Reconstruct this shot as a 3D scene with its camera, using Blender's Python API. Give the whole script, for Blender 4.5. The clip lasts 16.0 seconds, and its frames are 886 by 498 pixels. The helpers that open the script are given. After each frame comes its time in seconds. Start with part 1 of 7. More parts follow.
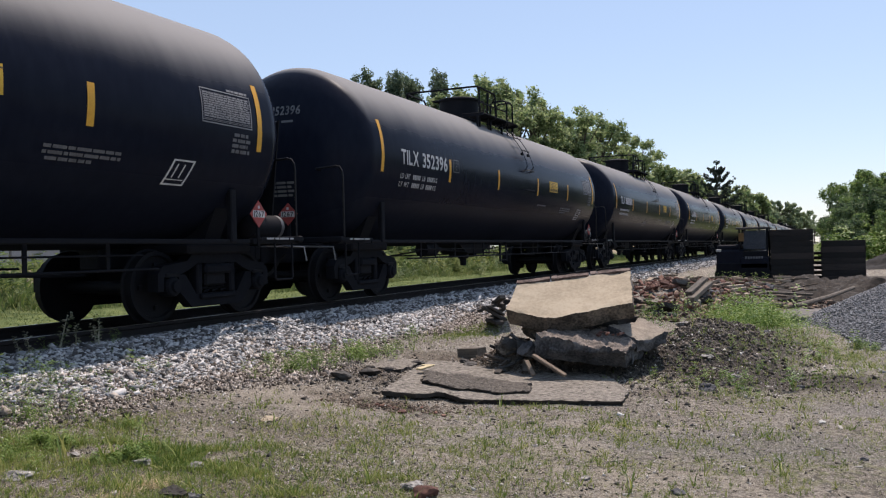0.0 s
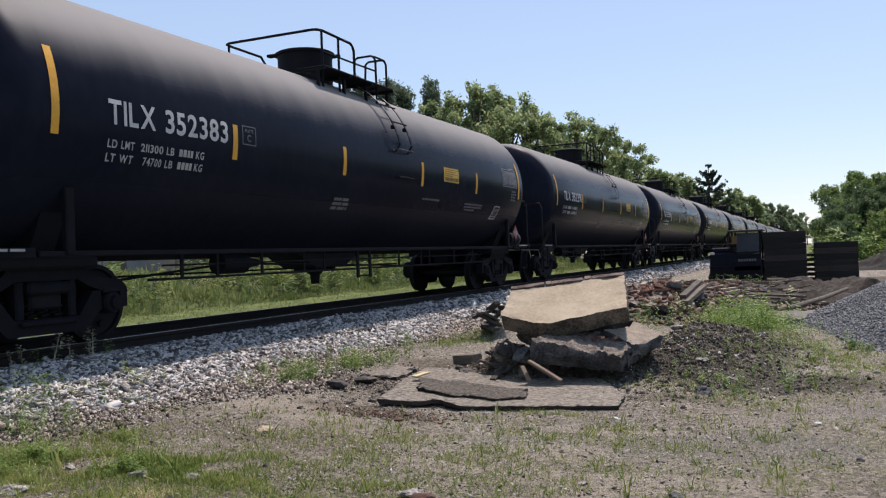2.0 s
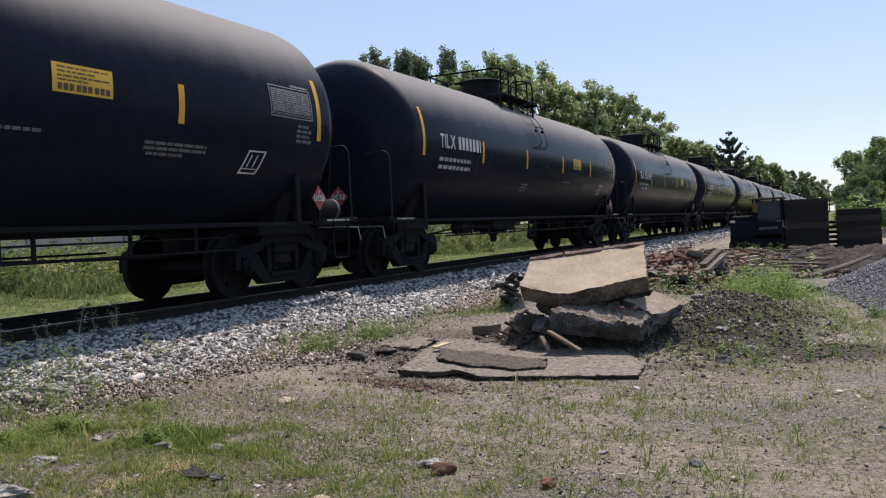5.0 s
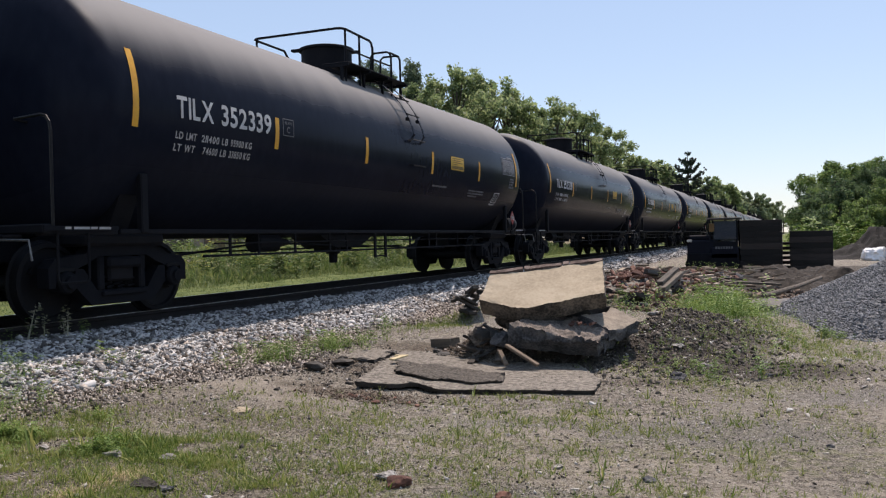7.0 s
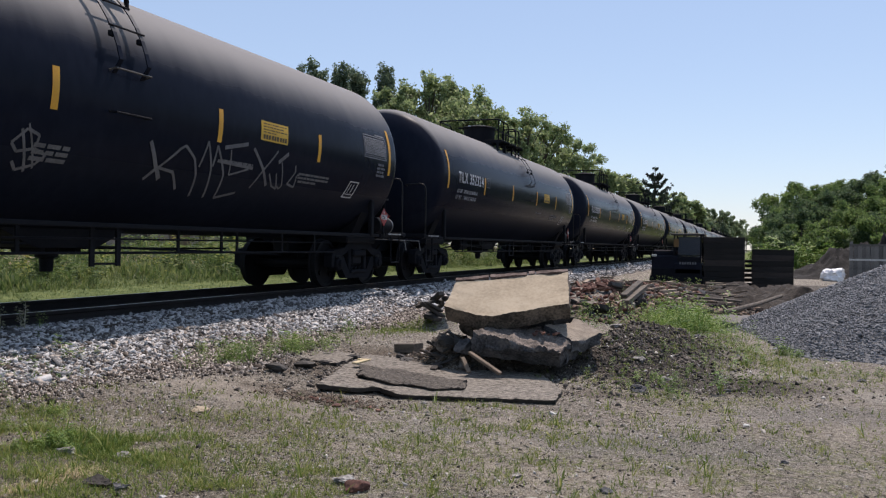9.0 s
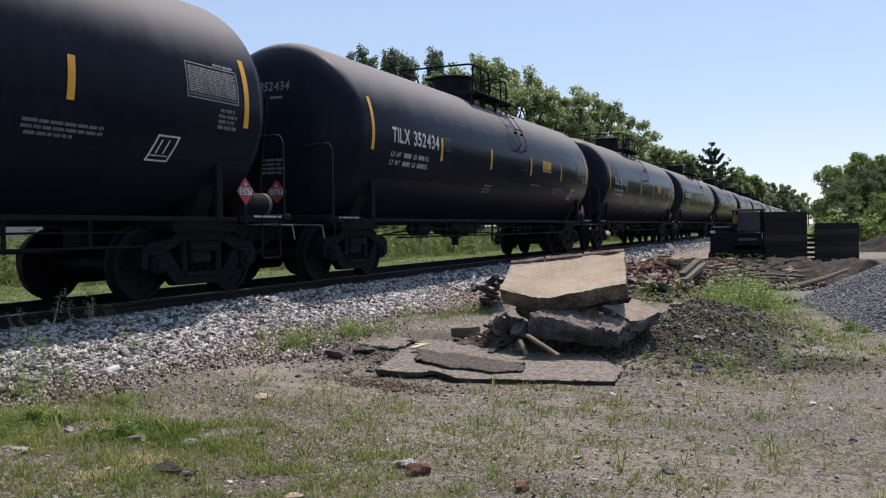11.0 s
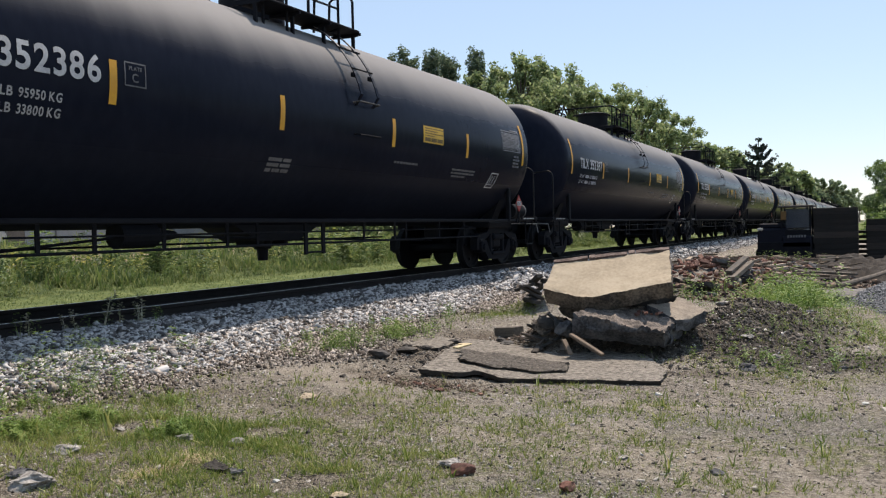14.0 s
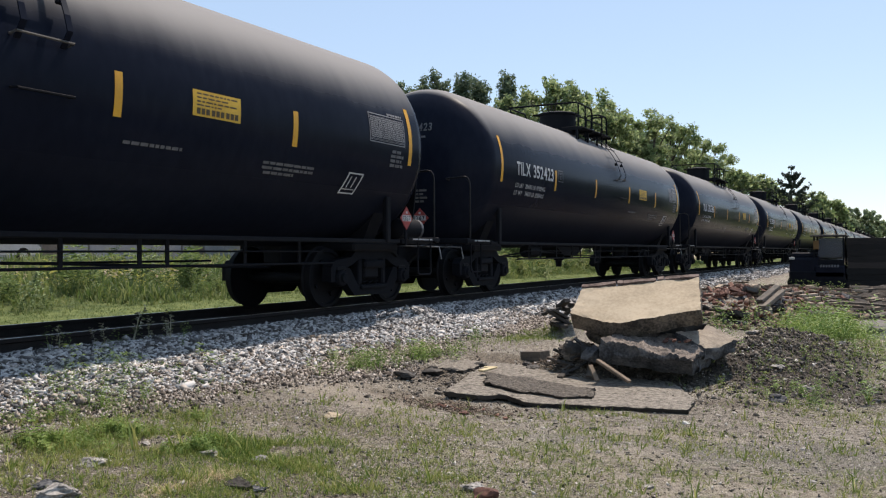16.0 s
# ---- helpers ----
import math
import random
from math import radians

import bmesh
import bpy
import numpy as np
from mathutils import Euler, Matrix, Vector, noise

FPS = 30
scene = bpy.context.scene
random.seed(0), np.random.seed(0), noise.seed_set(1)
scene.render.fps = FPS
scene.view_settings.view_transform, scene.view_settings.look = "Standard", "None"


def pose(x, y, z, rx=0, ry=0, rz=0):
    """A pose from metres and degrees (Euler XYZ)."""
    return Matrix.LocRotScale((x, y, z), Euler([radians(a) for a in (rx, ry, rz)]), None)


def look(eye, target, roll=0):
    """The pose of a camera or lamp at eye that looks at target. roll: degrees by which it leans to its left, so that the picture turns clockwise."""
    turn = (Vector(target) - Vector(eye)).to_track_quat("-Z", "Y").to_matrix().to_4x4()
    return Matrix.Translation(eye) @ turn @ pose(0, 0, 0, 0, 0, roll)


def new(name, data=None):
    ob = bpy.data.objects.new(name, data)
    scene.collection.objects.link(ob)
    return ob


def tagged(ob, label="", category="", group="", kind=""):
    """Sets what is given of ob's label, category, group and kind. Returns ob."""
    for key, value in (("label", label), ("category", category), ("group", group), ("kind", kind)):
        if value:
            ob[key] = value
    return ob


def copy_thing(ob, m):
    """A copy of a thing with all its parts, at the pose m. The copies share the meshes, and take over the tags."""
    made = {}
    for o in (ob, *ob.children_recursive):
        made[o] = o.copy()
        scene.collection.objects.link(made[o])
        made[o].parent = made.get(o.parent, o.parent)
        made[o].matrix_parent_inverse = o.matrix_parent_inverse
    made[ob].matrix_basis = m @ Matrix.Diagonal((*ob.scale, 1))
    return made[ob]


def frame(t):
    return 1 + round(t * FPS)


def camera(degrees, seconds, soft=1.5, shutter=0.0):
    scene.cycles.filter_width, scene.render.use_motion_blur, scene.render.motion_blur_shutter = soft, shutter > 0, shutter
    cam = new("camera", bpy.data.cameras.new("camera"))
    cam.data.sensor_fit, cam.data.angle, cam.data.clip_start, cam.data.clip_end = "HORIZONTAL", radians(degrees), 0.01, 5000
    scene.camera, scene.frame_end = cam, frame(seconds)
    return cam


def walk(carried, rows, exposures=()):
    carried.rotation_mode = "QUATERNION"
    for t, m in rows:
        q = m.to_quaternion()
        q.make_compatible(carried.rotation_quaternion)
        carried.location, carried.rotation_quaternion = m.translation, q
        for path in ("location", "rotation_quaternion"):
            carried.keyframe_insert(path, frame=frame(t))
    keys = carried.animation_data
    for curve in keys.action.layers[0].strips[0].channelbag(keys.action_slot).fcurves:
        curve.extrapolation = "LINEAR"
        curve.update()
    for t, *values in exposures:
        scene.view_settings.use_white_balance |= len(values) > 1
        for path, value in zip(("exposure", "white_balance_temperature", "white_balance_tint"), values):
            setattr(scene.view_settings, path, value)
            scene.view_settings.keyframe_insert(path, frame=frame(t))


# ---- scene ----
cam = camera(54.75, 16.0, soft=1.2)
EYE = (0.0, 0.0, 1.6)


def aim(yaw, pitch, lean):
    """The camera's pose: turned left by yaw, up by pitch, leaning to its right, degrees."""
    return pose(*EYE, 0, 0, yaw) @ pose(0, 0, 0, 90 + pitch) @ pose(0, 0, 0, 0, 0, -lean)


WAY = [
    (0.0, 24.24, 0.09, 1.37),
    (0.5, 24.48, 0.17, 1.15),
    (1.0, 24.09, 0.53, 1.54),
    (1.5, 24.14, 0.41, 2.24),
    (2.0, 23.82, 0.54, 2.18),
    (2.5, 24.67, -1.54, 2.68),
    (3.0, 24.42, -1.06, 2.94),
    (3.5, 24.57, -0.56, 3.65),
    (4.0, 24.52, -0.93, 3.28),
    (6.3, 25.56, -1.48, 2.38),
    (6.5, 23.99, -1.12, 1.90),
    (7.0, 22.47, -0.60, 1.37),
    (7.5, 21.19, -0.46, 1.53),
    (8.0, 21.13, -0.12, 0.46),
    (8.5, 18.80, 0.36, 0.15),
    (9.0, 20.26, -0.22, -0.77),
    (9.2, 21.24, -0.62, -0.54),
    (11.3, 24.49, -1.70, 1.11),
    (11.5, 25.08, -2.15, 1.29),
    (12.0, 26.51, -2.65, 1.22),
    (12.5, 27.07, -2.41, 1.04),
    (13.0, 27.04, -2.06, 1.41),
    (13.5, 27.06, -1.66, 1.57),
    (14.0, 26.75, -1.25, 1.44),
    (14.5, 26.85, -1.16, 1.44),
    (15.0, 27.63, -0.96, 1.53),
    (15.5, 29.19, -0.70, -0.09),
    (15.6, 28.80, -0.72, -0.15),
    (16.0, 28.58, 0.25, 0.25),
]
walk(cam, [(t, aim(a, b, c)) for t, a, b, c in WAY], exposures=[(0.00, 0.05, 6810, 21), (1.00, 0.04, 6750, 21), (2.00, 0.06, 6810, 21), (2.25, 0.10, 6910, 21), (2.50, 0.22, 7060, 21), (3.00, 0.12, 6960, 21), (4.20, 0.06, 6810, 21), (6.30, 0.0, 6920, 21), (7.00, 0.03, 6930, 21), (8.00, 0.06, 6850, 21), (8.50, 0.05, 6780, 21), (9.00, -0.10, 6690, 21), (9.60, -0.06, 6700, 21), (11.50, 0.05, 6770, 21), (12.10, 0.32, 6990, 17), (12.50, 0.44, 6890, 17), (12.80, 0.25, 7010, 17), (13.10, 0.15, 7050, 17), (14.50, 0.17, 7020, 17), (16.00, 0.17, 6980, 17)])

# ---- light ----
SUN = Vector((0.03, 0.45, 0.89)).normalized()
world = bpy.data.worlds.new("sky")
scene.world = world
world.use_nodes = True
wn = world.node_tree
for n in list(wn.nodes):
    wn.nodes.remove(n)
sky = wn.nodes.new("ShaderNodeTexSky")
sky.sky_type = "NISHITA"
sky.sun_disc = False
sky.sun_elevation = math.asin(SUN.z)
sky.sun_rotation = math.atan2(SUN.x, SUN.y)
sky.air_density, sky.dust_density, sky.ozone_density = 1.0, 0.25, 1.6
bg = wn.nodes.new("ShaderNodeBackground")
bg.inputs["Strength"].default_value = 0.145
wo = wn.nodes.new("ShaderNodeOutputWorld")
haze = wn.nodes.new("ShaderNodeMix")
haze.data_type = "RGBA"
haze.inputs[0].default_value = 0.45
haze.inputs[7].default_value = (3.25, 4.75, 6.25, 1)
wn.links.new(sky.outputs[0], haze.inputs[6])
wn.links.new(haze.outputs[2], bg.inputs[0])
wn.links.new(bg.outputs[0], wo.inputs[0])
sun_data = bpy.data.lights.new("sun", "SUN")
sun_data.energy, sun_data.angle, sun_data.color = 5.0, radians(0.53), (1.0, 0.94, 0.84)
sun_ob = new("sun", sun_data)
sun_ob.matrix_basis = look(SUN * 60, (0, 0, 0))


# ---- materials ----
def mat(name, cols, rough=0.85, scale=4.0, fine=40.0, bump=0.0, metal=0.0, island=0.0, obj_rand=0.0, spec=0.5, detail=6.0, trans=0.0, stretch=None, coat=0.0, ends=(0.33, 0.68)):
    """A worn surface: up to three colours mixed by noise at two sizes, with relief."""
    m = bpy.data.materials.new(name)
    m.use_nodes = True
    nt = m.node_tree
    b = nt.nodes["Principled BSDF"]
    b.inputs["Roughness"].default_value = rough
    b.inputs["Metallic"].default_value = metal
    b.inputs["Specular IOR Level"].default_value = spec
    b.inputs["Coat Weight"].default_value = coat
    tc = nt.nodes.new("ShaderNodeTexCoord")
    src = tc.outputs["Object"]
    if stretch:
        mp = nt.nodes.new("ShaderNodeMapping")
        mp.inputs["Scale"].default_value = stretch
        nt.links.new(src, mp.inputs[0])
        src = mp.outputs[0]
    n1 = nt.nodes.new("ShaderNodeTexNoise")
    n1.inputs["Scale"].default_value, n1.inputs["Detail"].default_value = scale, detail
    n2 = nt.nodes.new("ShaderNodeTexNoise")
    n2.inputs["Scale"].default_value, n2.inputs["Detail"].default_value = fine, 4
    nt.links.new(src, n1.inputs["Vector"])
    nt.links.new(src, n2.inputs["Vector"])
    r = nt.nodes.new("ShaderNodeValToRGB")
    cols = [tuple(c) + (1,) for c in cols]
    r.color_ramp.elements[0].position, r.color_ramp.elements[0].color = ends[0], cols[0]
    r.color_ramp.elements[1].position, r.color_ramp.elements[1].color = ends[1], cols[-1]
    if len(cols) == 3:
        e = r.color_ramp.elements.new(0.5)
        e.color = cols[1]
    mx = nt.nodes.new("ShaderNodeMix")
    mx.data_type = "FLOAT"
    mx.inputs[0].default_value = 0.42
    nt.links.new(n1.outputs["Fac"], mx.inputs[2])
    nt.links.new(n2.outputs["Fac"], mx.inputs[3])
    fac = mx.outputs[0]
    if island or obj_rand:
        if island:
            g = nt.nodes.new("ShaderNodeNewGeometry")
            rnd = g.outputs["Random Per Island"]
        else:
            g = nt.nodes.new("ShaderNodeObjectInfo")
            rnd = g.outputs["Random"]
        k = island or obj_rand
        ma = nt.nodes.new("ShaderNodeMath")
        ma.operation = "MULTIPLY_ADD"
        ma.inputs[1].default_value, ma.inputs[2].default_value = k, -k / 2
        nt.links.new(rnd, ma.inputs[0])
        ad = nt.nodes.new("ShaderNodeMath")
        ad.operation = "ADD"
        nt.links.new(fac, ad.inputs[0])
        nt.links.new(ma.outputs[0], ad.inputs[1])
        fac = ad.outputs[0]
    nt.links.new(fac, r.inputs[0])
    nt.links.new(r.outputs[0], b.inputs["Base Color"])
    if bump:
        bp = nt.nodes.new("ShaderNodeBump")
        bp.inputs["Strength"].default_value, bp.inputs["Distance"].default_value = bump, 0.02
        nt.links.new(mx.outputs[0], bp.inputs["Height"])
        nt.links.new(bp.outputs[0], b.inputs["Normal"])
    if trans:
        tr = nt.nodes.new("ShaderNodeBsdfTranslucent")
        sh = nt.nodes.new("ShaderNodeMixShader")
        sh.inputs[0].default_value = trans
        nt.links.new(r.outputs[0], tr.inputs[0])
        nt.links.new(b.outputs[0], sh.inputs[1])
        nt.links.new(tr.outputs[0], sh.inputs[2])
        nt.links.new(sh.outputs[0], nt.nodes["Material Output"].inputs["Surface"])
    return m


def tank_mat():
    """Black enamel, the upper shell painted pale for its sunlit sheen and streaked with dust."""
    m = mat("tank_paint", [(0.006, 0.0082, 0.0155), (0.0082, 0.0108, 0.0195), (0.0115, 0.0146, 0.0245)], rough=0.30, scale=0.5, fine=9, bump=0.008, spec=0.04, stretch=(1, 1, 0.45))
    nt = m.node_tree
    b = nt.nodes["Principled BSDF"]
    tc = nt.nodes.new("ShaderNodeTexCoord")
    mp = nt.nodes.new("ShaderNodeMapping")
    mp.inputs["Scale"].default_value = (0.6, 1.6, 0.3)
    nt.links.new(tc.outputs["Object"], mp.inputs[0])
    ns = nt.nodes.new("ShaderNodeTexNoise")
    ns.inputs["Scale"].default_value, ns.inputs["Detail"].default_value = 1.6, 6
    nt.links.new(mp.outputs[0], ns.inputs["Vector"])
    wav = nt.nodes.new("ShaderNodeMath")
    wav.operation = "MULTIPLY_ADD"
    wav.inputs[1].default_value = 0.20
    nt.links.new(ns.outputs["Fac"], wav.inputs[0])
    # the painted sunlight grows where the shell faces upwards
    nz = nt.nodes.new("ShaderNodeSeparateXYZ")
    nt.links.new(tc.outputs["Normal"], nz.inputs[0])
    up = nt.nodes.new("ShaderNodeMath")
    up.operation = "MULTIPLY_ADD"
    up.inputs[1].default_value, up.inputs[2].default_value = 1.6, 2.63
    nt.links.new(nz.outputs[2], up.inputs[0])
    # the upright heads stay dark, their shade kept in the colour
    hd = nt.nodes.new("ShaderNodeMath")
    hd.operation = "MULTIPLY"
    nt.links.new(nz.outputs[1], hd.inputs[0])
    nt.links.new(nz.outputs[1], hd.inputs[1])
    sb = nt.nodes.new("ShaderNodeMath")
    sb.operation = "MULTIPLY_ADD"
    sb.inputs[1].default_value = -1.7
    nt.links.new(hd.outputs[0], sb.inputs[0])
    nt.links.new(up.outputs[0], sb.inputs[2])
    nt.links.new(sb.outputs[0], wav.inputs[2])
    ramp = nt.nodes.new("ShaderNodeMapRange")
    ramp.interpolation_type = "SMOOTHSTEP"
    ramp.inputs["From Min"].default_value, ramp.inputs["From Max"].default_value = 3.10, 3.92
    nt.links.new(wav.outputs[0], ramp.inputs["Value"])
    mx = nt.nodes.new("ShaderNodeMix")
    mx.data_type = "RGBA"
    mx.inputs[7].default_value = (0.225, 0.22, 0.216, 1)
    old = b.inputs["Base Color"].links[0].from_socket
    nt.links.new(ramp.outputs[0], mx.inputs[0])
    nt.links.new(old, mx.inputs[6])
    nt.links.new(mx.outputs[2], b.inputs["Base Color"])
    rg = nt.nodes.new("ShaderNodeMapRange")
    rg.inputs["To Min"].default_value, rg.inputs["To Max"].default_value = 0.24, 0.65
    nt.links.new(ramp.outputs[0], rg.inputs["Value"])
    # the underside is dull with grime thrown up from the track
    low = nt.nodes.new("ShaderNodeMapRange")
    low.inputs["From Min"].default_value, low.inputs["From Max"].default_value = -0.45, -0.85
    low.inputs["To Min"].default_value, low.inputs["To Max"].default_value = 0.0, 0.65
    nt.links.new(nz.outputs[2], low.inputs["Value"])
    dull = nt.nodes.new("ShaderNodeMath")
    dull.operation = "ADD"
    nt.links.new(rg.outputs[0], dull.inputs[0])
    nt.links.new(low.outputs[0], dull.inputs[1])
    nt.links.new(dull.outputs[0], b.inputs["Roughness"])
    return m


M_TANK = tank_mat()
M_STEEL = mat("dark_steel", [(0.0066, 0.0076, 0.0108), (0.0125, 0.0132, 0.016)], rough=0.65, scale=3, fine=30, bump=0.1, spec=0.07)
M_WHEEL = mat("wheel_steel", [(0.0062, 0.007, 0.0095), (0.0108, 0.0114, 0.0132)], rough=0.6, scale=5, fine=40, bump=0.1, spec=0.08)
M_FRAME = mat("cast_steel", [(0.0062, 0.0072, 0.0102), (0.011, 0.0122, 0.0158)], rough=0.7, scale=4, fine=30, bump=0.15, spec=0.06)
M_WORN = mat("worn_steel", [(0.05, 0.05, 0.05), (0.22, 0.22, 0.22)], rough=0.45, scale=6, fine=40, metal=0.5)
M_HANDRAIL = mat("handrail_steel", [(0.006, 0.006, 0.0075), (0.018, 0.018, 0.02)], rough=0.4, scale=4, fine=30, spec=0.16)
M_DUSTSTEEL = mat("dusty_steel", [(0.03, 0.029, 0.028), (0.075, 0.07, 0.065)], rough=0.7, scale=5, fine=30)
M_YELLOW = mat("yellow_tape", [(0.52, 0.29, 0.015), (0.66, 0.40, 0.03)], rough=0.5, scale=3, fine=30)
M_TAPE = mat("orange_yellow_tape", [(0.56, 0.26, 0.012), (0.70, 0.36, 0.022)], rough=0.5, scale=3, fine=30)
M_WHITE = mat("white_stencil", [(0.34, 0.34, 0.35), (0.58, 0.58, 0.58)], rough=0.7, scale=6, fine=50)
M_GREYTXT = mat("grey_stencil", [(0.06, 0.06, 0.066), (0.155, 0.155, 0.163)], rough=0.7, scale=6, fine=50)
M_SMALL = mat("small_stencil_paint", [(0.23, 0.23, 0.24), (0.42, 0.42, 0.425)], rough=0.7, scale=6, fine=50)
M_TABLE = mat("faded_stencil", [(0.13, 0.13, 0.14), (0.27, 0.27, 0.28)], rough=0.7, scale=6, fine=50)
M_INK = mat("sign_ink", [(0.05, 0.032, 0.012), (0.10, 0.065, 0.02)], rough=0.6, scale=8, fine=50)
M_RED = mat("red_placard", [(0.24, 0.025, 0.022), (0.34, 0.04, 0.035)], rough=0.5, scale=6)
M_RAIL = mat("rusty_rail", [(0.009, 0.008, 0.0085), (0.021, 0.018, 0.0175)], rough=0.8, scale=4, fine=50, bump=0.1, spec=0.2)
M_RAILTOP = mat("polished_rail", [(0.25, 0.25, 0.26), (0.38, 0.38, 0.38)], rough=0.32, scale=4, metal=1.0, stretch=(1, 0.1, 1))
M_TIE = mat("creosoted_wood", [(0.012, 0.010, 0.008), (0.045, 0.036, 0.03)], rough=0.9, scale=2, fine=25, bump=0.5, stretch=(0.3, 4, 4), obj_rand=0.3)
M_BALLAST = mat("ballast_stone", [(0.08, 0.079, 0.08), (0.31, 0.306, 0.303), (0.50, 0.495, 0.49)], rough=0.9, scale=8, fine=60, bump=0.2, island=0.9)
M_CHIPS = mat("stone_chips", [(0.06, 0.047, 0.037), (0.19, 0.158, 0.13), (0.42, 0.37, 0.325)], rough=0.9, scale=8, fine=60, bump=0.3, island=0.8)
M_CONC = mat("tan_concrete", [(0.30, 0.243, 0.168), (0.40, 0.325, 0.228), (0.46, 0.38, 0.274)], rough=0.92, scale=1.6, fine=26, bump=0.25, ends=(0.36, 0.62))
# concrete with the slab front's shade worked into its colour; also on rubble stones
M_CONCEDGE = mat("shaded_concrete", [(0.04, 0.033, 0.027), (0.11, 0.09, 0.071), (0.21, 0.17, 0.132)], rough=0.95, scale=4, fine=34, bump=0.7, ends=(0.40, 0.62))
M_BROKEN = mat("broken_stone", [(0.05, 0.043, 0.038), (0.13, 0.108, 0.092), (0.25, 0.205, 0.17)], rough=0.95, scale=9, fine=50, bump=1.0, ends=(0.38, 0.64))
M_TANSTONE = mat("tan_stone", [(0.12, 0.10, 0.078), (0.22, 0.185, 0.145), (0.32, 0.275, 0.22)], rough=0.95, scale=6, fine=44, bump=0.6)
M_KERB = mat("brown_kerb", [(0.045, 0.029, 0.024), (0.105, 0.072, 0.06), (0.18, 0.135, 0.115)], rough=0.95, scale=5, fine=40, bump=0.6, ends=(0.40, 0.62))
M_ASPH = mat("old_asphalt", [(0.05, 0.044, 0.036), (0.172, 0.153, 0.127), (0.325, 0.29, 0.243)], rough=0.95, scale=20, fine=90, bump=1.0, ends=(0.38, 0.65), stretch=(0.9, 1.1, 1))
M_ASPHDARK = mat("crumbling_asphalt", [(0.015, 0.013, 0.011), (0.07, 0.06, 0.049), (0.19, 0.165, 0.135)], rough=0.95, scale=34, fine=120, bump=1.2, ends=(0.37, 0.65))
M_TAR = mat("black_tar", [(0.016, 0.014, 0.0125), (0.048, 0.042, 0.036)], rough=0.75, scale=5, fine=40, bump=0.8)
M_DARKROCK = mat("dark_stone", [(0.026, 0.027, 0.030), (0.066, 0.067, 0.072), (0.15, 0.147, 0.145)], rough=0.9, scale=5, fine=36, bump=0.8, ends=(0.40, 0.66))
M_STONE = mat("grey_stone", [(0.085, 0.078, 0.07), (0.165, 0.15, 0.134), (0.28, 0.255, 0.225)], rough=0.9, scale=7, fine=50, bump=0.4, obj_rand=0.4)
M_BRICK = mat("red_brick", [(0.085, 0.038, 0.028), (0.16, 0.07, 0.048), (0.26, 0.145, 0.105)], rough=0.9, scale=6, fine=50, bump=0.4, obj_rand=0.4)
M_CRUMB = mat("brick_crumbs", [(0.045, 0.028, 0.021), (0.125, 0.074, 0.052), (0.26, 0.19, 0.14)], rough=0.95, scale=4, fine=30, island=0.7)
M_WOOD = mat("weathered_wood", [(0.05, 0.038, 0.028), (0.12, 0.088, 0.064), (0.21, 0.155, 0.11)], rough=0.85, scale=3, fine=30, bump=0.4, stretch=(6, 1, 6), obj_rand=0.4)
M_BOARD = mat("scrap_board", [(0.09, 0.066, 0.046), (0.19, 0.145, 0.105), (0.33, 0.265, 0.20)], rough=0.9, scale=3, fine=30, bump=0.4, stretch=(6, 1, 6), obj_rand=0.6)
M_DARKPLANK = mat("old_grey_wood", [(0.035, 0.029, 0.023), (0.085, 0.07, 0.055), (0.15, 0.125, 0.098)], rough=0.9, scale=3, fine=30, bump=0.5, stretch=(6, 1, 6), obj_rand=0.3)
M_DARKWOOD = mat("dark_timber", [(0.008, 0.007, 0.006), (0.017, 0.014, 0.012), (0.036, 0.028, 0.024)], rough=0.9, scale=2, fine=20, bump=0.4, stretch=(0.5, 5, 5), obj_rand=0.5)
M_PEBBLE = mat("yard_gravel", [(0.05, 0.045, 0.04), (0.20, 0.182, 0.16), (0.50, 0.47, 0.43)], rough=0.92, scale=10, fine=60, island=1.0)
M_LITTER = mat("dead_litter", [(0.02, 0.017, 0.012), (0.075, 0.062, 0.042), (0.24, 0.20, 0.13)], rough=0.95, scale=10, fine=60, island=0.9)
M_FLATCHIP = mat("mixed_chips", [(0.035, 0.031, 0.025), (0.14, 0.127, 0.104), (0.36, 0.338, 0.30)], rough=0.92, scale=10, fine=60, island=1.1)
M_FIELD = mat("pale_stone", [(0.13, 0.122, 0.112), (0.25, 0.235, 0.215), (0.40, 0.38, 0.35)], rough=0.9, scale=7, fine=50, bump=0.4, ends=(0.40, 0.62))
M_BLUESTONE = mat("blue_grey_gravel", [(0.09, 0.095, 0.102), (0.15, 0.157, 0.166), (0.245, 0.254, 0.267)], rough=0.9, scale=16, fine=60, bump=0.6, island=0.35)
M_SOIL = mat("dark_soil", [(0.03, 0.026, 0.022), (0.075, 0.064, 0.053), (0.15, 0.127, 0.105)], rough=0.95, scale=4, fine=30, bump=0.8, island=0.6)
M_DUG = mat("dug_soil", [(0.003, 0.0026, 0.0022), (0.008, 0.0067, 0.0056), (0.022, 0.018, 0.015)], rough=0.95, scale=5, fine=34, bump=1.0, ends=(0.36, 0.66))
M_DUGBROWN = mat("brown_dug_soil", [(0.009, 0.007, 0.0055), (0.026, 0.020, 0.015), (0.065, 0.05, 0.038)], rough=0.95, scale=7, fine=40, bump=1.2, ends=(0.36, 0.66))
M_GRASS = mat("grass_blades", [(0.085, 0.15, 0.022), (0.185, 0.255, 0.045), (0.36, 0.36, 0.125)], rough=0.6, scale=0.8, fine=6, island=0.5, trans=0.35)
